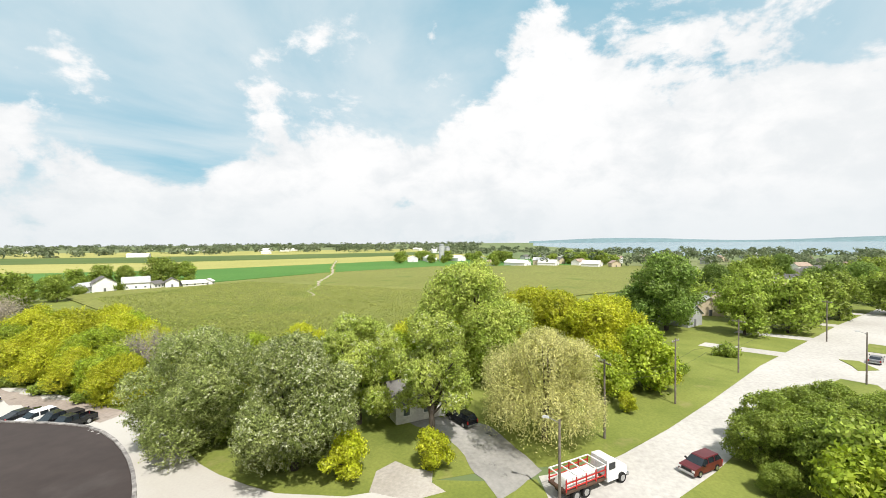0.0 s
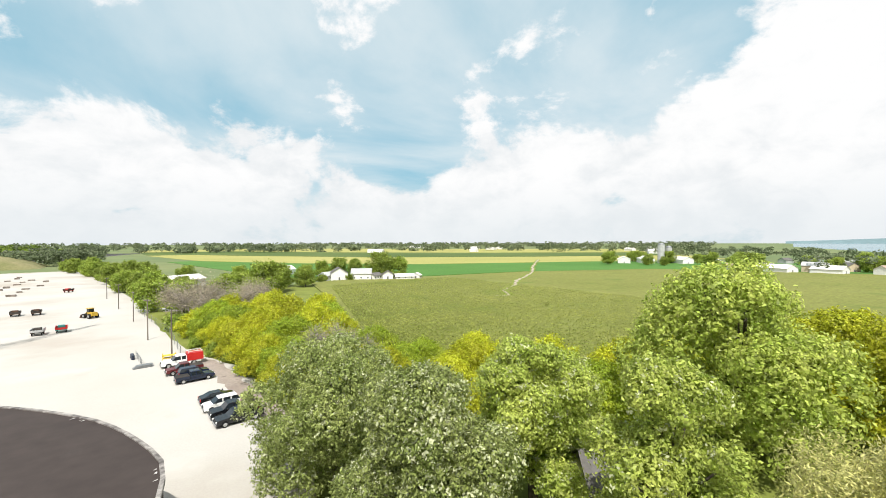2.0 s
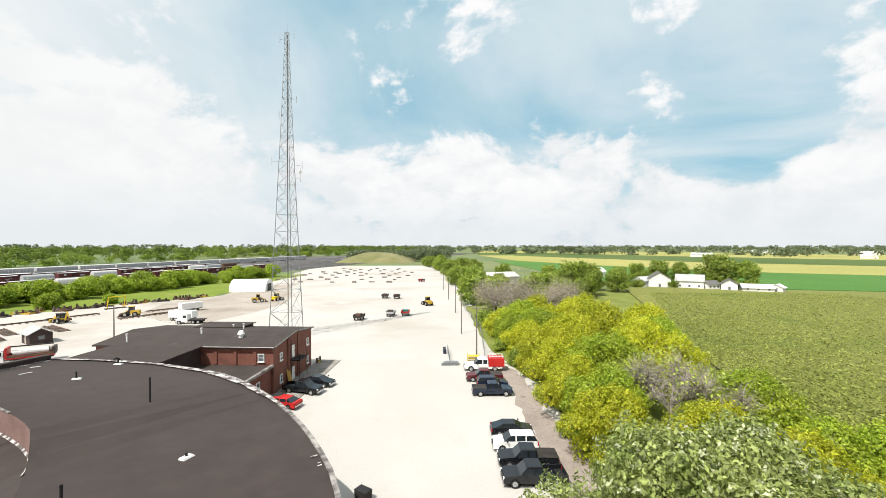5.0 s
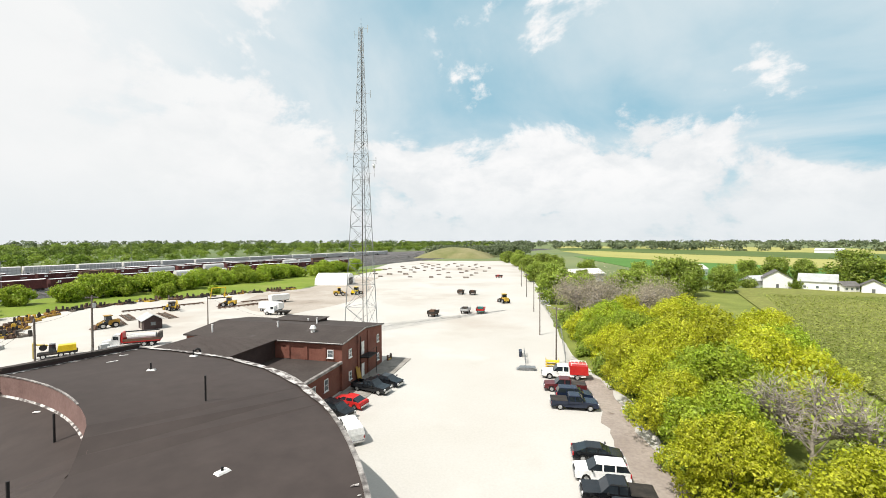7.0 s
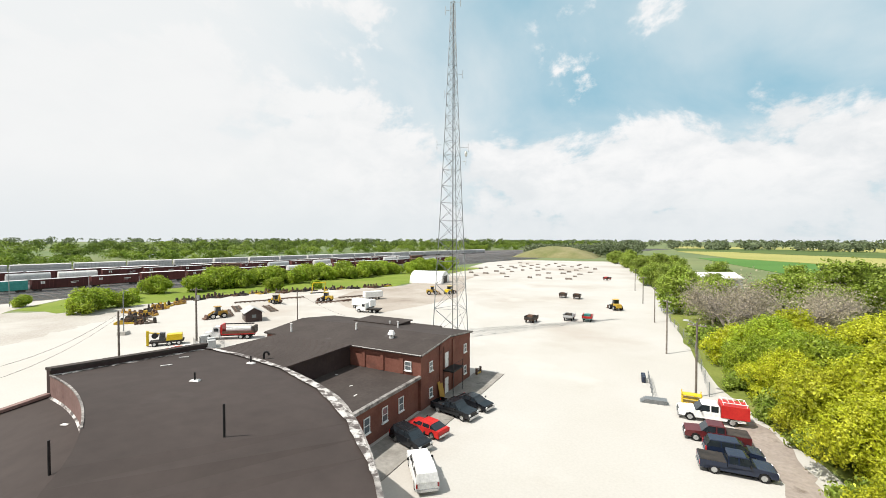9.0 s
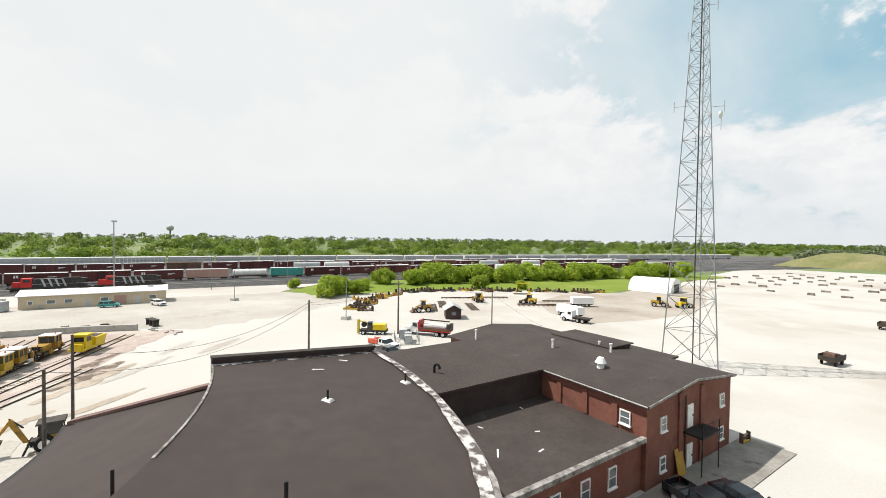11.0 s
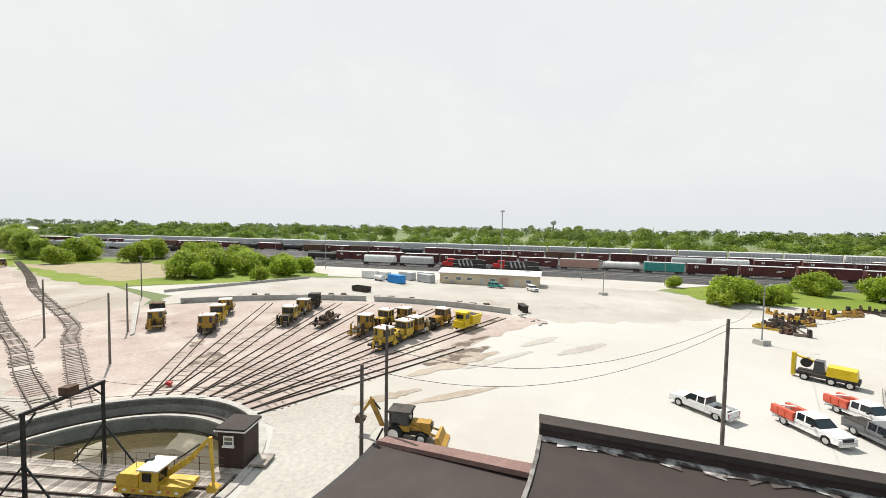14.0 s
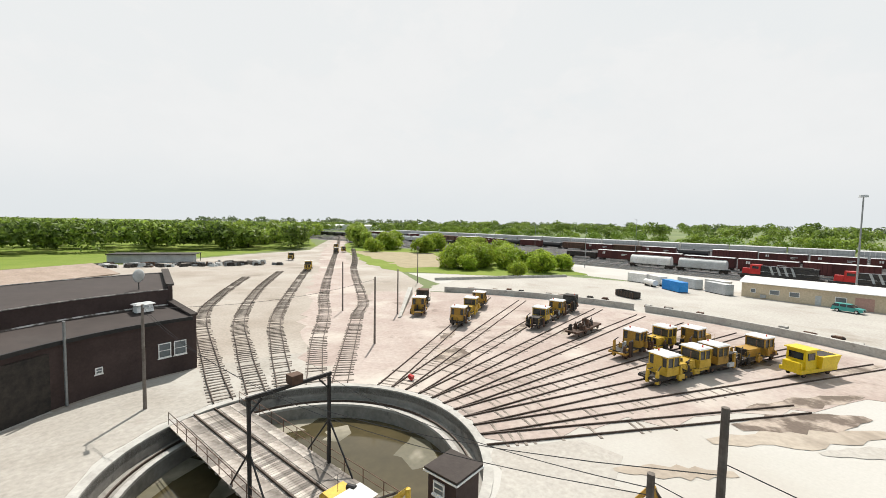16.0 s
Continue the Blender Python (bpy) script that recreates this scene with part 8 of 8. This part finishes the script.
container("blue_paint", "bright blue shipping container on gravel", -118.8, 13.7, 57, 6.6)
for x, y, a, p in ((-126, 6, 60, "dusty_white"), (-128, 14, 62, "light_grey"), (-130, 20, 60, "dusty_white"), (-124, 22, 60, "light_grey"), (-127, 1, 80, "dusty_white")):
    container(p, "pale container behind the blue one", x, y, a)
for x, y in ((-121.5, 6.5), (-123.5, 9.5)):
    t = thing("white_tank", "white horizontal fuel tank on a cradle", "tank", pose(x, y, 0.03, 0, 0, 60))
    part("shell", Shape().rod((-2, 0, 1.1), (2, 0, 1.1), 0.8, n=14), "dusty_white", t)
    for s in (-1.3, 1.3):
        part("cradle", Shape().box(s - 0.15, s + 0.15, -0.7, 0.7, 0, 0.6), "machine_dark", t)
t = thing("gondola_box", "dark open steel box with ribbed sides", "box", pose(-98.8, 11.3, 0.03, 0, 0, 72) @ Matrix.Scale(0.78, 4))
for s in (-1.3, 1.3):
    part("side", Shape().box(-3.4, 3.4, s - 0.08, s + 0.08, 0.3, 1.9), "machine_dark", t)
    for i in range(7):
        part("rib", Shape().box(-3.3 + 1.08 * i, -3.15 + 1.08 * i, s * 1.06 - 0.08, s * 1.06 + 0.08, 0.3, 1.85), "rusty_steel", t)
for s in (-3.4, 3.4):
    part("end", Shape().box(s - 0.08, s + 0.08, -1.3, 1.3, 0.3, 1.9), "machine_dark", t)
part("bed", Shape().box(-3.4, 3.4, -1.3, 1.3, 0.15, 0.4), "machine_dark", t)
t = thing("picnic_frame", "dark steel trestle near the stop wall", "trestle", pose(-86, 56, 0.035, 0, 0, 20))
for s in (-1.8, 0, 1.8):
    part("leg", Shape().box(s - 0.1, s + 0.1, -0.6, 0.6, 0, 1.3), "machine_dark", t)
part("top", Shape().box(-2.1, 2.1, -0.7, 0.7, 1.3, 1.45), "machine_dark", t)
for i in range(7):
    x, y = -82 + 1.4 * i, 57 + 0.7 * i + rnd.uniform(-2, 2)
    one("timber_offcut", Shape().box(-0.6, 0.6, -0.15, 0.15, 0, 0.25), "concrete", "loose pale timber lying on the gravel", "timber", pose(x, y, 0.035, 0, 0, rnd.uniform(0, 180)), "loose timbers")
for i in range(26):
    x, y = rnd.uniform(-112, -98), rnd.uniform(-22, -10)
    one("concrete_block", Shape().box(-1.2, 1.2, -0.4, 0.4, 0, 0.7, None, 0.04, 0.04), "concrete", "pale concrete block in a rough row", "block", pose(-80 - 1.5 * i, -34 + 0.62 * i, 0.03, 0, 0, 157 + rnd.uniform(-6, 6)), "concrete blocks")

# southern edge: low tan building and a long row of scrap
t = thing("brown_roof_building", "low tan building with a wide brown roof", "building", pose(2, -66, 0, 0, 0, 32))
part("wall", Shape().box(-7, 16, -8, 8, 0, 3.4), "cream_wall", t)
for s in (-1, 1):
    part("roof", Shape().add([(-8, 0, 5.2), (17, 0, 5.2), (17, s * 9, 3.3), (-8, s * 9, 3.3), (-8, 0, 5.4), (17, 0, 5.4), (17, s * 9, 3.5), (-8, s * 9, 3.5)], [(0, 1, 2, 3), (4, 5, 6, 7), (3, 2, 6, 7), (0, 3, 7, 4), (1, 2, 6, 5)]), "brown_roof", t)
part("gable", Shape().prism([(-8, 3.4), (0, 5.1), (8, 3.4)], -16, 7, 0, pose(0, 0, 0, 0, 0, 90)), "cream_wall", t)
for i in range(4):
    part("window", Shape().box(-7.06, -7.0, -5.6 + 3.2 * i, -4.2 + 3.2 * i, 1.1, 2.3), "pane", t)
t = thing("pale_shed", "long low open-sided shed in the grass", "shed", pose(-22, -128, 0, 0, 0, -24))
part("roof", Shape().box(-14, 14, -4, 4, 3.0, 3.25), "machine_dark", t)
part("wall", Shape().box(-14, 14, 2.6, 3.0, 0, 3.0), "light_grey", t)
for i in range(7):
    part("post", Shape().box(-13.9 + 4.6 * i, -13.7 + 4.6 * i, -3.8, -3.6, 0, 3.0), "machine_dark", t)
for i in range(64):
    u = sr.random()
    x, y = -4 - 50 * u + sr.uniform(-3, 3), -118 + 18 * u + sr.uniform(-5, 5)
    paint = sr.choice(("light_grey", "dusty_white", "machine_dark", "rusty_steel", "machine_dark", "grey_paint", "tie_wood"))
    t = thing("scrap_pile", "jumbled heap of grey and rusty scrap", "scrap", pose(x, y, 0.03, 0, 0, sr.uniform(0, 180)), "scrap by the grass")
    part("beam", Shape().box(-sr.uniform(1, 3), 1.5, -0.4, 0.4, 0, sr.uniform(0.5, 1.4), None, 0.1, 0.1), paint, t)
    part("lump", Shape().box(-0.6, 0.8, -1.0, 0.9, 0, sr.uniform(0.4, 1.2), None, 0.2, 0.25), sr.choice((paint, "machine_dark")), t)
for x, y, a in ((-58, -74, 65), (-66, -112, 64), (-96, -134, 64), (-110, -164, 64), (-104, -142, 64)):
    rail_machine("small yellow track machine far down the line", pose(x, y, 0.25, 0, 0, a), "yellow_paint", 5.0, int(-x), 0.4)

# ---------------------------------------------------------------- freight yard
def bend(y):
    """How far the yard's tracks swing east as they run north."""
    ks = ((-900, 30), (-330, 0), (69, 0), (150, 7), (230, 19), (330, 37), (640, 97), (1160, 232))
    for (y0, v0), (y1, v1) in zip(ks, ks[1:]):
        if y <= y1:
            return v0 + (v1 - v0) * (y - y0) / (y1 - y0)
    return ks[-1][1]


def on_line(x, y):
    """Pose on a yard track whose straight part lies at x."""
    return pose(x + bend(y), y, 0.22, 0, 0, math.degrees(math.atan2(8.0, bend(y + 4) - bend(y - 4))))


for x in (-160, -164.5, -169, -173.5, -180, -186, -192, -198, -207, -214, -221, -229, -237, -250, -258, -270, -290, -308, -316):
    t = thing("yard_track", "straight freight track on dark ballast", "railway track", None, "", "structure")
    line = [(Vector((x + bend(y), y, 0)), Vector((bend(y + 4) - bend(y - 4), 8, 0)).normalized()) for y in range(-420, 1140, 20)]
    for s in (-0.76, 0.76):
        part("rail", rail_mesh(line, s, 0.03, 0.24, 0.08), "galvanised", t)
    part("tie_bed", rail_mesh(line, 0, 0.0, 0.07, 1.3), "tie_wood", t)


def bogies(t, L):
    for x in (-L / 2 + 1.8, L / 2 - 1.8):
        b = Shape().box(x - 1.2, x + 1.2, -1.05, -0.85, 0.3, 0.7).box(x - 1.2, x + 1.2, 0.85, 1.05, 0.3, 0.7)
        for dx_ in (-0.85, 0.85):
            b.rod((x + dx_, -0.95, 0.44), (x + dx_, 0.95, 0.44), 0.44, n=10)
        part("bogie", b, "machine_dark", t)
    part("draw_gear", Shape().box(-L / 2 - 0.5, L / 2 + 0.5, -0.15, 0.15, 0.72, 0.98), "rusty_steel", t)


def boxcar(paint, label, L=17.5, marks=True, roof="light_grey", H=4.6):
    t = thing("boxcar", label, "freight car", None, "freight cars")
    part("body", Shape().box(-L / 2, L / 2, -1.5, 1.5, 1.0, H), paint, t)
    part("roof", Shape().prism([(-1.55, H), (0, H + 0.25), (1.55, H)], -L / 2, L / 2, 0, pose(0, 0, 0, 0, 0, 90)), roof, t)
    for s in (-1, 1):
        rb = Shape()
        for i in range(int(L / 1.2)):
            x = -L / 2 + 0.3 + i * 1.2
            rb.box(x - 0.07, x + 0.07, s * 1.54 - 0.05, s * 1.54 + 0.05, 1.1, H - 0.1)
        tagged(part("ribbing", rb, paint, t), kind="stuff")
        part("door", Shape().box(-1.6, 1.6, s * 1.58 - 0.06, s * 1.58 + 0.06, 1.15, H - 0.2), paint, t)
        if marks:
            mk = Shape()
            for i, (w2, h2) in enumerate(((0.5, 1.0), (0.5, 1.0))):
                mk.box(-6.2 + 0.75 * i, -6.2 + 0.75 * i + w2, s * 1.61 - 0.02, s * 1.61 + 0.02, 2.9, 2.9 + h2)
            mk.box(3.0, 5.6, s * 1.61 - 0.02, s * 1.61 + 0.02, 3.0, 3.25).box(3.0, 4.6, s * 1.61 - 0.02, s * 1.61 + 0.02, 2.5, 2.7)
            part("marking", mk, "dusty_white", t, "plain pale marks")
    part("sill", Shape().box(-L / 2, L / 2, -1.3, 1.3, 0.75, 1.0), "machine_dark", t)
    bogies(t, L)
    return t


def hopper(paint, label, L=17.0):
    t = thing("covered_hopper", label, "freight car", None, "freight cars")
    n = 10
    sec = [(1.5 * math.cos(a) * (1 if a > 0 else 1), 2.9 + 1.75 * math.sin(a)) for a in [math.pi * i / n for i in range(n + 1)]]
    part("body", Shape().prism([(1.5, 1.5)] + sec + [(-1.5, 1.5)], -L / 2 + 0.9, L / 2 - 0.9, 0, pose(0, 0, 0, 0, 0, 90)), paint, t)
    part("sill", Shape().box(-L / 2, L / 2, -1.3, 1.3, 0.95, 1.25), "machine_dark", t)
    ch = Shape()
    for x in (-4.5, -1.5, 1.5, 4.5):
        ch.box(x - 1.1, x + 1.1, -1.0, 1.0, 0.5, 1.5, None, -0.2, -0.3)
    part("chute_row", ch, paint, t)
    part("roof_walk", Shape().box(-L / 2 + 1, L / 2 - 1, -0.35, 0.35, 4.66, 4.76), "galvanised", t)
    bogies(t, L)
    return t


def tank_car(paint, label, L=16.0):
    t = thing("tank_car", label, "freight car", None, "freight cars")
    part("barrel", Shape().rod((-L / 2 + 0.8, 0, 2.7), (L / 2 - 0.8, 0, 2.7), 1.5, n=18), paint, t)
    part("dome", Shape().rod((0, 0, 4.1), (0, 0, 4.6), 0.5, n=10), "machine_dark", t)
    part("sill", Shape().box(-L / 2, L / 2, -0.6, 0.6, 0.8, 1.25), "machine_dark", t)
    bogies(t, L)
    return t


def autorack(paint, label, L=27.0):
    t = thing("autorack", label, "freight car", None, "freight cars")
    part("body", Shape().box(-L / 2, L / 2, -1.5, 1.5, 1.0, 5.3), paint, t)
    part("roof", Shape().prism([(-1.5, 5.3), (-1.0, 5.75), (1.0, 5.75), (1.5, 5.3)], -L / 2, L / 2, 0, pose(0, 0, 0, 0, 0, 90)), "dusty_white", t)
    for s in (-1, 1):
        p_ = Shape()
        for i in range(13):
            p_.box(-L / 2 + 0.6 + 2.02 * i, -L / 2 + 2.3 + 2.02 * i, s * 1.53 - 0.04, s * 1.53 + 0.04, 1.4, 5.1)
        tagged(part("panelling", p_, "light_grey", t), kind="stuff")
        part("stripe", Shape().box(-L / 2, L / 2, s * 1.56 - 0.03, s * 1.56 + 0.03, 3.1, 3.3), "galvanised", t)
    bogies(t, L)
    return t


def gondola(paint, label, L=16.0):
    t = thing("gondola_car", label, "freight car", None, "freight cars")
    for s in (-1.4, 1.4):
        part("side", Shape().box(-L / 2, L / 2, s - 0.1, s + 0.1, 1.0, 2.9), paint, t)
    part("load", Shape().box(-L / 2 + 0.2, L / 2 - 0.2, -1.3, 1.3, 1.0, 2.5, None, 0.4, 0.3), "machine_dark", t)
    for s in (-1, 1):
        part("end", Shape().box(s * L / 2 - 0.1, s * L / 2 + 0.1, -1.4, 1.4, 1.0, 2.9), paint, t)
    bogies(t, L)
    return t


def locomotive(label):
    L = 21.0
    t = thing("locomotive", label, "locomotive", None, "locomotives")
    part("frame", Shape().box(-L / 2, L / 2, -1.5, 1.5, 1.0, 1.5), "black_paint", t)
    part("long_hood", Shape().box(-L / 2 + 1.0, L / 2 - 6.0, -1.05, 1.05, 1.5, 4.2, None, 0.1, 0.1), "black_paint", t)
    for i in range(4):
        x = -L / 2 + 6.2 + 1.75 * i
        for s in (-1, 1):
            y = s * 1.07
            part("stripe", Shape().add([(x, y, 1.55), (x + 0.6, y, 1.55), (x + 1.5, s * 0.99, 4.1), (x + 0.9, s * 0.99, 4.1)], [(0, 1, 2, 3)]), "light_grey", t, "slanted pale stripe")
    part("cab", Shape().box(L / 2 - 6.0, L / 2 - 3.2, -1.5, 1.5, 1.5, 4.5, None, 0.05, 0.12), "red_paint", t, "bright red cab")
    part("nose", Shape().box(L / 2 - 3.2, L / 2 - 1.0, -1.0, 1.0, 1.5, 3.2, None, 0.15, 0.15), "red_paint", t)
    for s in (-1, 1):
        part("cab_window", Shape().box(L / 2 - 5.5, L / 2 - 3.8, s * 1.44 - 0.05, s * 1.44 + 0.05, 3.2, 4.0), "dark_glass", t)
    part("windscreen", Shape().box(L / 2 - 3.24, L / 2 - 3.16, -1.1, 1.1, 3.4, 4.1), "dark_glass", t)
    part("tank", Shape().box(-2.5, 2.0, -1.2, 1.2, 0.4, 1.0), "black_steel", t)
    part("fan_housing", Shape().box(-8, -3, -0.9, 0.9, 4.2, 4.5), "machine_dark", t)
    for s in (-1.45, 1.45):
        part("handrail", Shape().rod((-L / 2 + 0.3, s, 2.5), (L / 2 - 6, s, 2.5), 0.03, n=5), "white_paint", t)
    bogies(t, L)
    return t


CARS = {
    "red": boxcar("boxcar_red", "dark red boxcar with pale roof and marks"),
    "plainred": boxcar("boxcar_red", "long plain dark red boxcar", 18.5, False, "dusty_white", 4.9),
    "brown": boxcar("rusty_steel", "rusty brown boxcar in a long train", 16.5, False, "rusty_steel"),
    "black": gondola("machine_dark", "black open gondola car"),
    "white": hopper("dusty_white", "white covered hopper car"),
    "grey": hopper("light_grey", "light grey covered hopper car"),
    "tank": tank_car("black_paint", "black tank car in a train"),
    "whitetank": tank_car("dusty_white", "white tank car in a train"),
    "pink": boxcar("dull_pink", "faded pinkish boxcar among red ones", 16.5, False),
    "teal": boxcar("teal_paint", "small teal boxcar among red ones", 15.0, False),
    "auto": autorack("light_grey", "tall pale grey autorack car"),
    "auto2": autorack("dusty_white", "tall dusty white autorack car"),
    "loco": locomotive("black, white and red striped locomotive"),
}
CL = {"red": 18.6, "plainred": 19.6, "brown": 17.6, "black": 17.1, "white": 18.1, "grey": 18.1, "tank": 17.1, "whitetank": 17.1, "pink": 17.6, "teal": 16.1, "auto": 28.1, "auto2": 28.1, "loco": 22.0}
placed = set()


def train(x, y, kinds):
    for k in kinds:
        if k != "gap":
            m = on_line(x, y + CL[k] / 2)
            if k == "loco":
                m = m @ pose(0, 0, 0, 0, 0, 180)
            if k in placed:
                copy_thing(CARS[k], m)
            else:
                CARS[k].matrix_basis = m
                placed.add(k)
        y += CL.get(k, 18)


train(-173.5, -25, ["white", "grey"])
train(-169, 14, ["loco", "loco"])
tr_ = random.Random(12)
train(-194 + 2, -66, ["black", "red", "plainred", "red", "red", "plainred", "red", "pink", "whitetank", "teal", "red", "red", "plainred", "red", "red", "red", "white", "whitetank", "red", "plainred", "red", "red", "brown", "grey", "red"])
train(-198 - 9, -400, ["tank"] * 6 + ["grey"] * 5 + ["black"] * 4)
train(-250, -420, [tr_.choice(("red", "red", "plainred", "brown", "grey", "tank", "plainred", "red")) for _ in range(44)])
train(-237, 120, [tr_.choice(("grey", "white", "red", "brown")) for _ in range(16)])
train(-308, -420, [tr_.choice(("auto", "auto", "auto2")) for _ in range(38)])
train(-229, 640, [tr_.choice(("red", "black", "brown", "tank", "grey")) for _ in range(20)])
train(-198, 560, [tr_.choice(("red", "white", "brown", "black", "grey")) for _ in range(20)])

# ---------------------------------------------------------------- houses and farms
def house_at(label, x, y, a, L=12, W=8, H=3.2, pitch=2.4, wall="white_paint", roof="shingle", name="house", windows=3):
    t = thing(name, label, name, pose(x, y, 0, 0, 0, a))
    part("wall", Shape().box(-L / 2, L / 2, -W / 2, W / 2, 0, H), wall, t)
    part("gable", Shape().prism([(-W / 2, H), (0, H + pitch), (W / 2, H)], -L / 2, L / 2, 0, pose(0, 0, 0, 0, 0, 90)), wall, t)
    for s in (-1, 1):
        e = H - 0.35 * pitch / (W / 2) * 1.2
        part("roof", Shape().add([(-L / 2 - 0.4, 0, H + pitch + 0.03), (L / 2 + 0.4, 0, H + pitch + 0.03), (L / 2 + 0.4, s * (W / 2 + 0.45), e), (-L / 2 - 0.4, s * (W / 2 + 0.45), e),
                                  (-L / 2 - 0.4, 0, H + pitch + 0.2), (L / 2 + 0.4, 0, H + pitch + 0.2), (L / 2 + 0.4, s * (W / 2 + 0.45), e + 0.17), (-L / 2 - 0.4, s * (W / 2 + 0.45), e + 0.17)],
                                 [(0, 1, 2, 3), (4, 5, 6, 7), (3, 2, 6, 7), (0, 3, 7, 4), (1, 2, 6, 5)]), roof, t)
    for s in (-1, 1):
        for i in range(windows if s < 0 or windows > 2 else 0):
            x_ = -L / 2 + L * (i + 0.5) / windows
            wd = part("window", Shape().box(x_ - 0.55, x_ + 0.55, s * W / 2 - 0.05, s * W / 2 + 0.05, 1.0, 2.2), "white_paint", t)
            part("pane", Shape().box(x_ - 0.45, x_ + 0.45, s * W / 2 - 0.07, s * W / 2 + 0.07, 1.1, 2.1), "pane", wd)
    part("door", Shape().box(-L / 2 - 0.06, -L / 2, -0.5, 0.5, 0, 2.1), "grey_paint", t)
    return t


house_at("small white garage house half hidden by trees", 63.6, 29.2, -40, 9, 6.5, 2.9, 2.0, "dusty_white")
house_at("low shed with a white roof behind trees", 51, 262, 30, 22, 11, 4.5, 2.0, "light_grey", "dusty_white", "barn", 2)
house_at("small shed with a pale roof by the lot", 70, 246, 20, 9, 6, 3, 1.6, "cream_wall", "dusty_white", "barn", 2)
house_at("white farmhouse among fields", 111, 329, 20, 10, 7, 3.6, 2.4)
for x, y, a, L, W, H, p, roof in ((134, 252, 70, 12, 10, 4.6, 3.2, "shingle"), (146, 245, -30, 12, 9, 4.0, 2.8, "light_grey"), (127, 254, 30, 9, 6, 3.2, 1.8, "light_grey"), (152.5, 239, 10, 6, 5, 2.8, 1.5, "shingle"), (159.5, 236, 60, 8, 6.5, 3.4, 2.0, "shingle"),
                                 (168, 230, -20, 12, 6, 2.0, 1.5, "dusty_white"), (176, 228, 40, 5, 5, 2.4, 1.4, "dusty_white"), (122, 313, 40, 9, 7, 4.2, 2.4, "dusty_white")):
    house_at("white farm building with a pitched roof", x, y, a, L, W, H, p, "white_paint", roof)
for x, y, a, L, H in ((470, 226, 40, 26, 5), (486, 196, 60, 20, 4.5), (482, 166, 20, 15, 4.5), (452, 240, 30, 22, 4.5), (416, 102, 70, 24, 3.2), (424, 73, 80, 18, 3.2), (417, 32, 75, 16, 3.2)):
    house_at("long low white barn", x, y, a, L, 12, H, 2.6, "white_paint", "dusty_white", "barn", 0)
for x, y, r, h in ((476, 212, 3.5, 19), (484, 208, 3.2, 16)):
    t = thing("silo", "tall pale concrete silo with a domed top", "silo", pose(x, y, 0))
    part("drum", Shape().rod((0, 0, 0), (0, 0, h), r, n=16), "light_grey", t)
    part("dome", Shape().ball((0, 0, h), r, r, r * 0.8, 16, 8), "galvanised", t, smooth=True)
for i in range(30):
    a = rnd.uniform(-34, 14)
    d = rnd.uniform(430, 760)
    house_at("pale house among trees by the lake", *pol(d, a)[:2], rnd.uniform(0, 180), rnd.uniform(9, 15), 8, rnd.uniform(3, 5.4), 2.4, rnd.choice(("white_paint", "cream_wall", "light_grey", "white_paint")), rnd.choice(("shingle", "light_grey", "brown_roof")), "house", 0)
for i in range(12):
    u = i / 11
    house_at("pale house set back from the road", 150 + 250 * u, -30 - 128 * u + 22 + rnd.uniform(-4, 6), rnd.uniform(0, 60), 12, 8, 3.4, 2.6, rnd.choice(("white_paint", "cream_wall", "light_grey")), rnd.choice(("shingle", "light_grey")), "house", 2)
    house_at("pale house across the road", 130 + 250 * u, -85 - 128 * u + rnd.uniform(-6, 6), rnd.uniform(0, 60), 12, 8, 3.4, 2.6, rnd.choice(("white_paint", "cream_wall", "light_grey")), rnd.choice(("shingle", "light_grey")), "house", 2)
for i in range(22):
    a, d = rnd.uniform(22, 78), rnd.uniform(900, 1900)
    house_at("distant white farm building", *pol(d, a)[:2], rnd.uniform(0, 180), rnd.uniform(14, 34), 12, 5, 2.6, "white_paint", "dusty_white", "barn", 0)
for x, y, a, L in ((-380, -620, 20, 90), (-330, -640, 30, 60), (-470, -560, 10, 80), (-560, -520, 20, 110), (-300, -700, 0, 50), (-640, -420, 30, 70)):
    house_at("large pale warehouse beyond the yard", x, y, a, L, 30, 8, 2.0, "dusty_white", "dusty_white", "warehouse", 0)
t = thing("water_tower", "distant grey water tower on a single stem", "water tower", pose(-1250, 60, 0))
part("stem", Shape().rod((0, 0, 0), (0, 0, 34), 2.6, 1.8, 12), "grey_paint", t)
part("bowl", Shape().ball((0, 0, 40), 8.5, 8.5, 7.5, 16, 8), "light_grey", t, smooth=True)
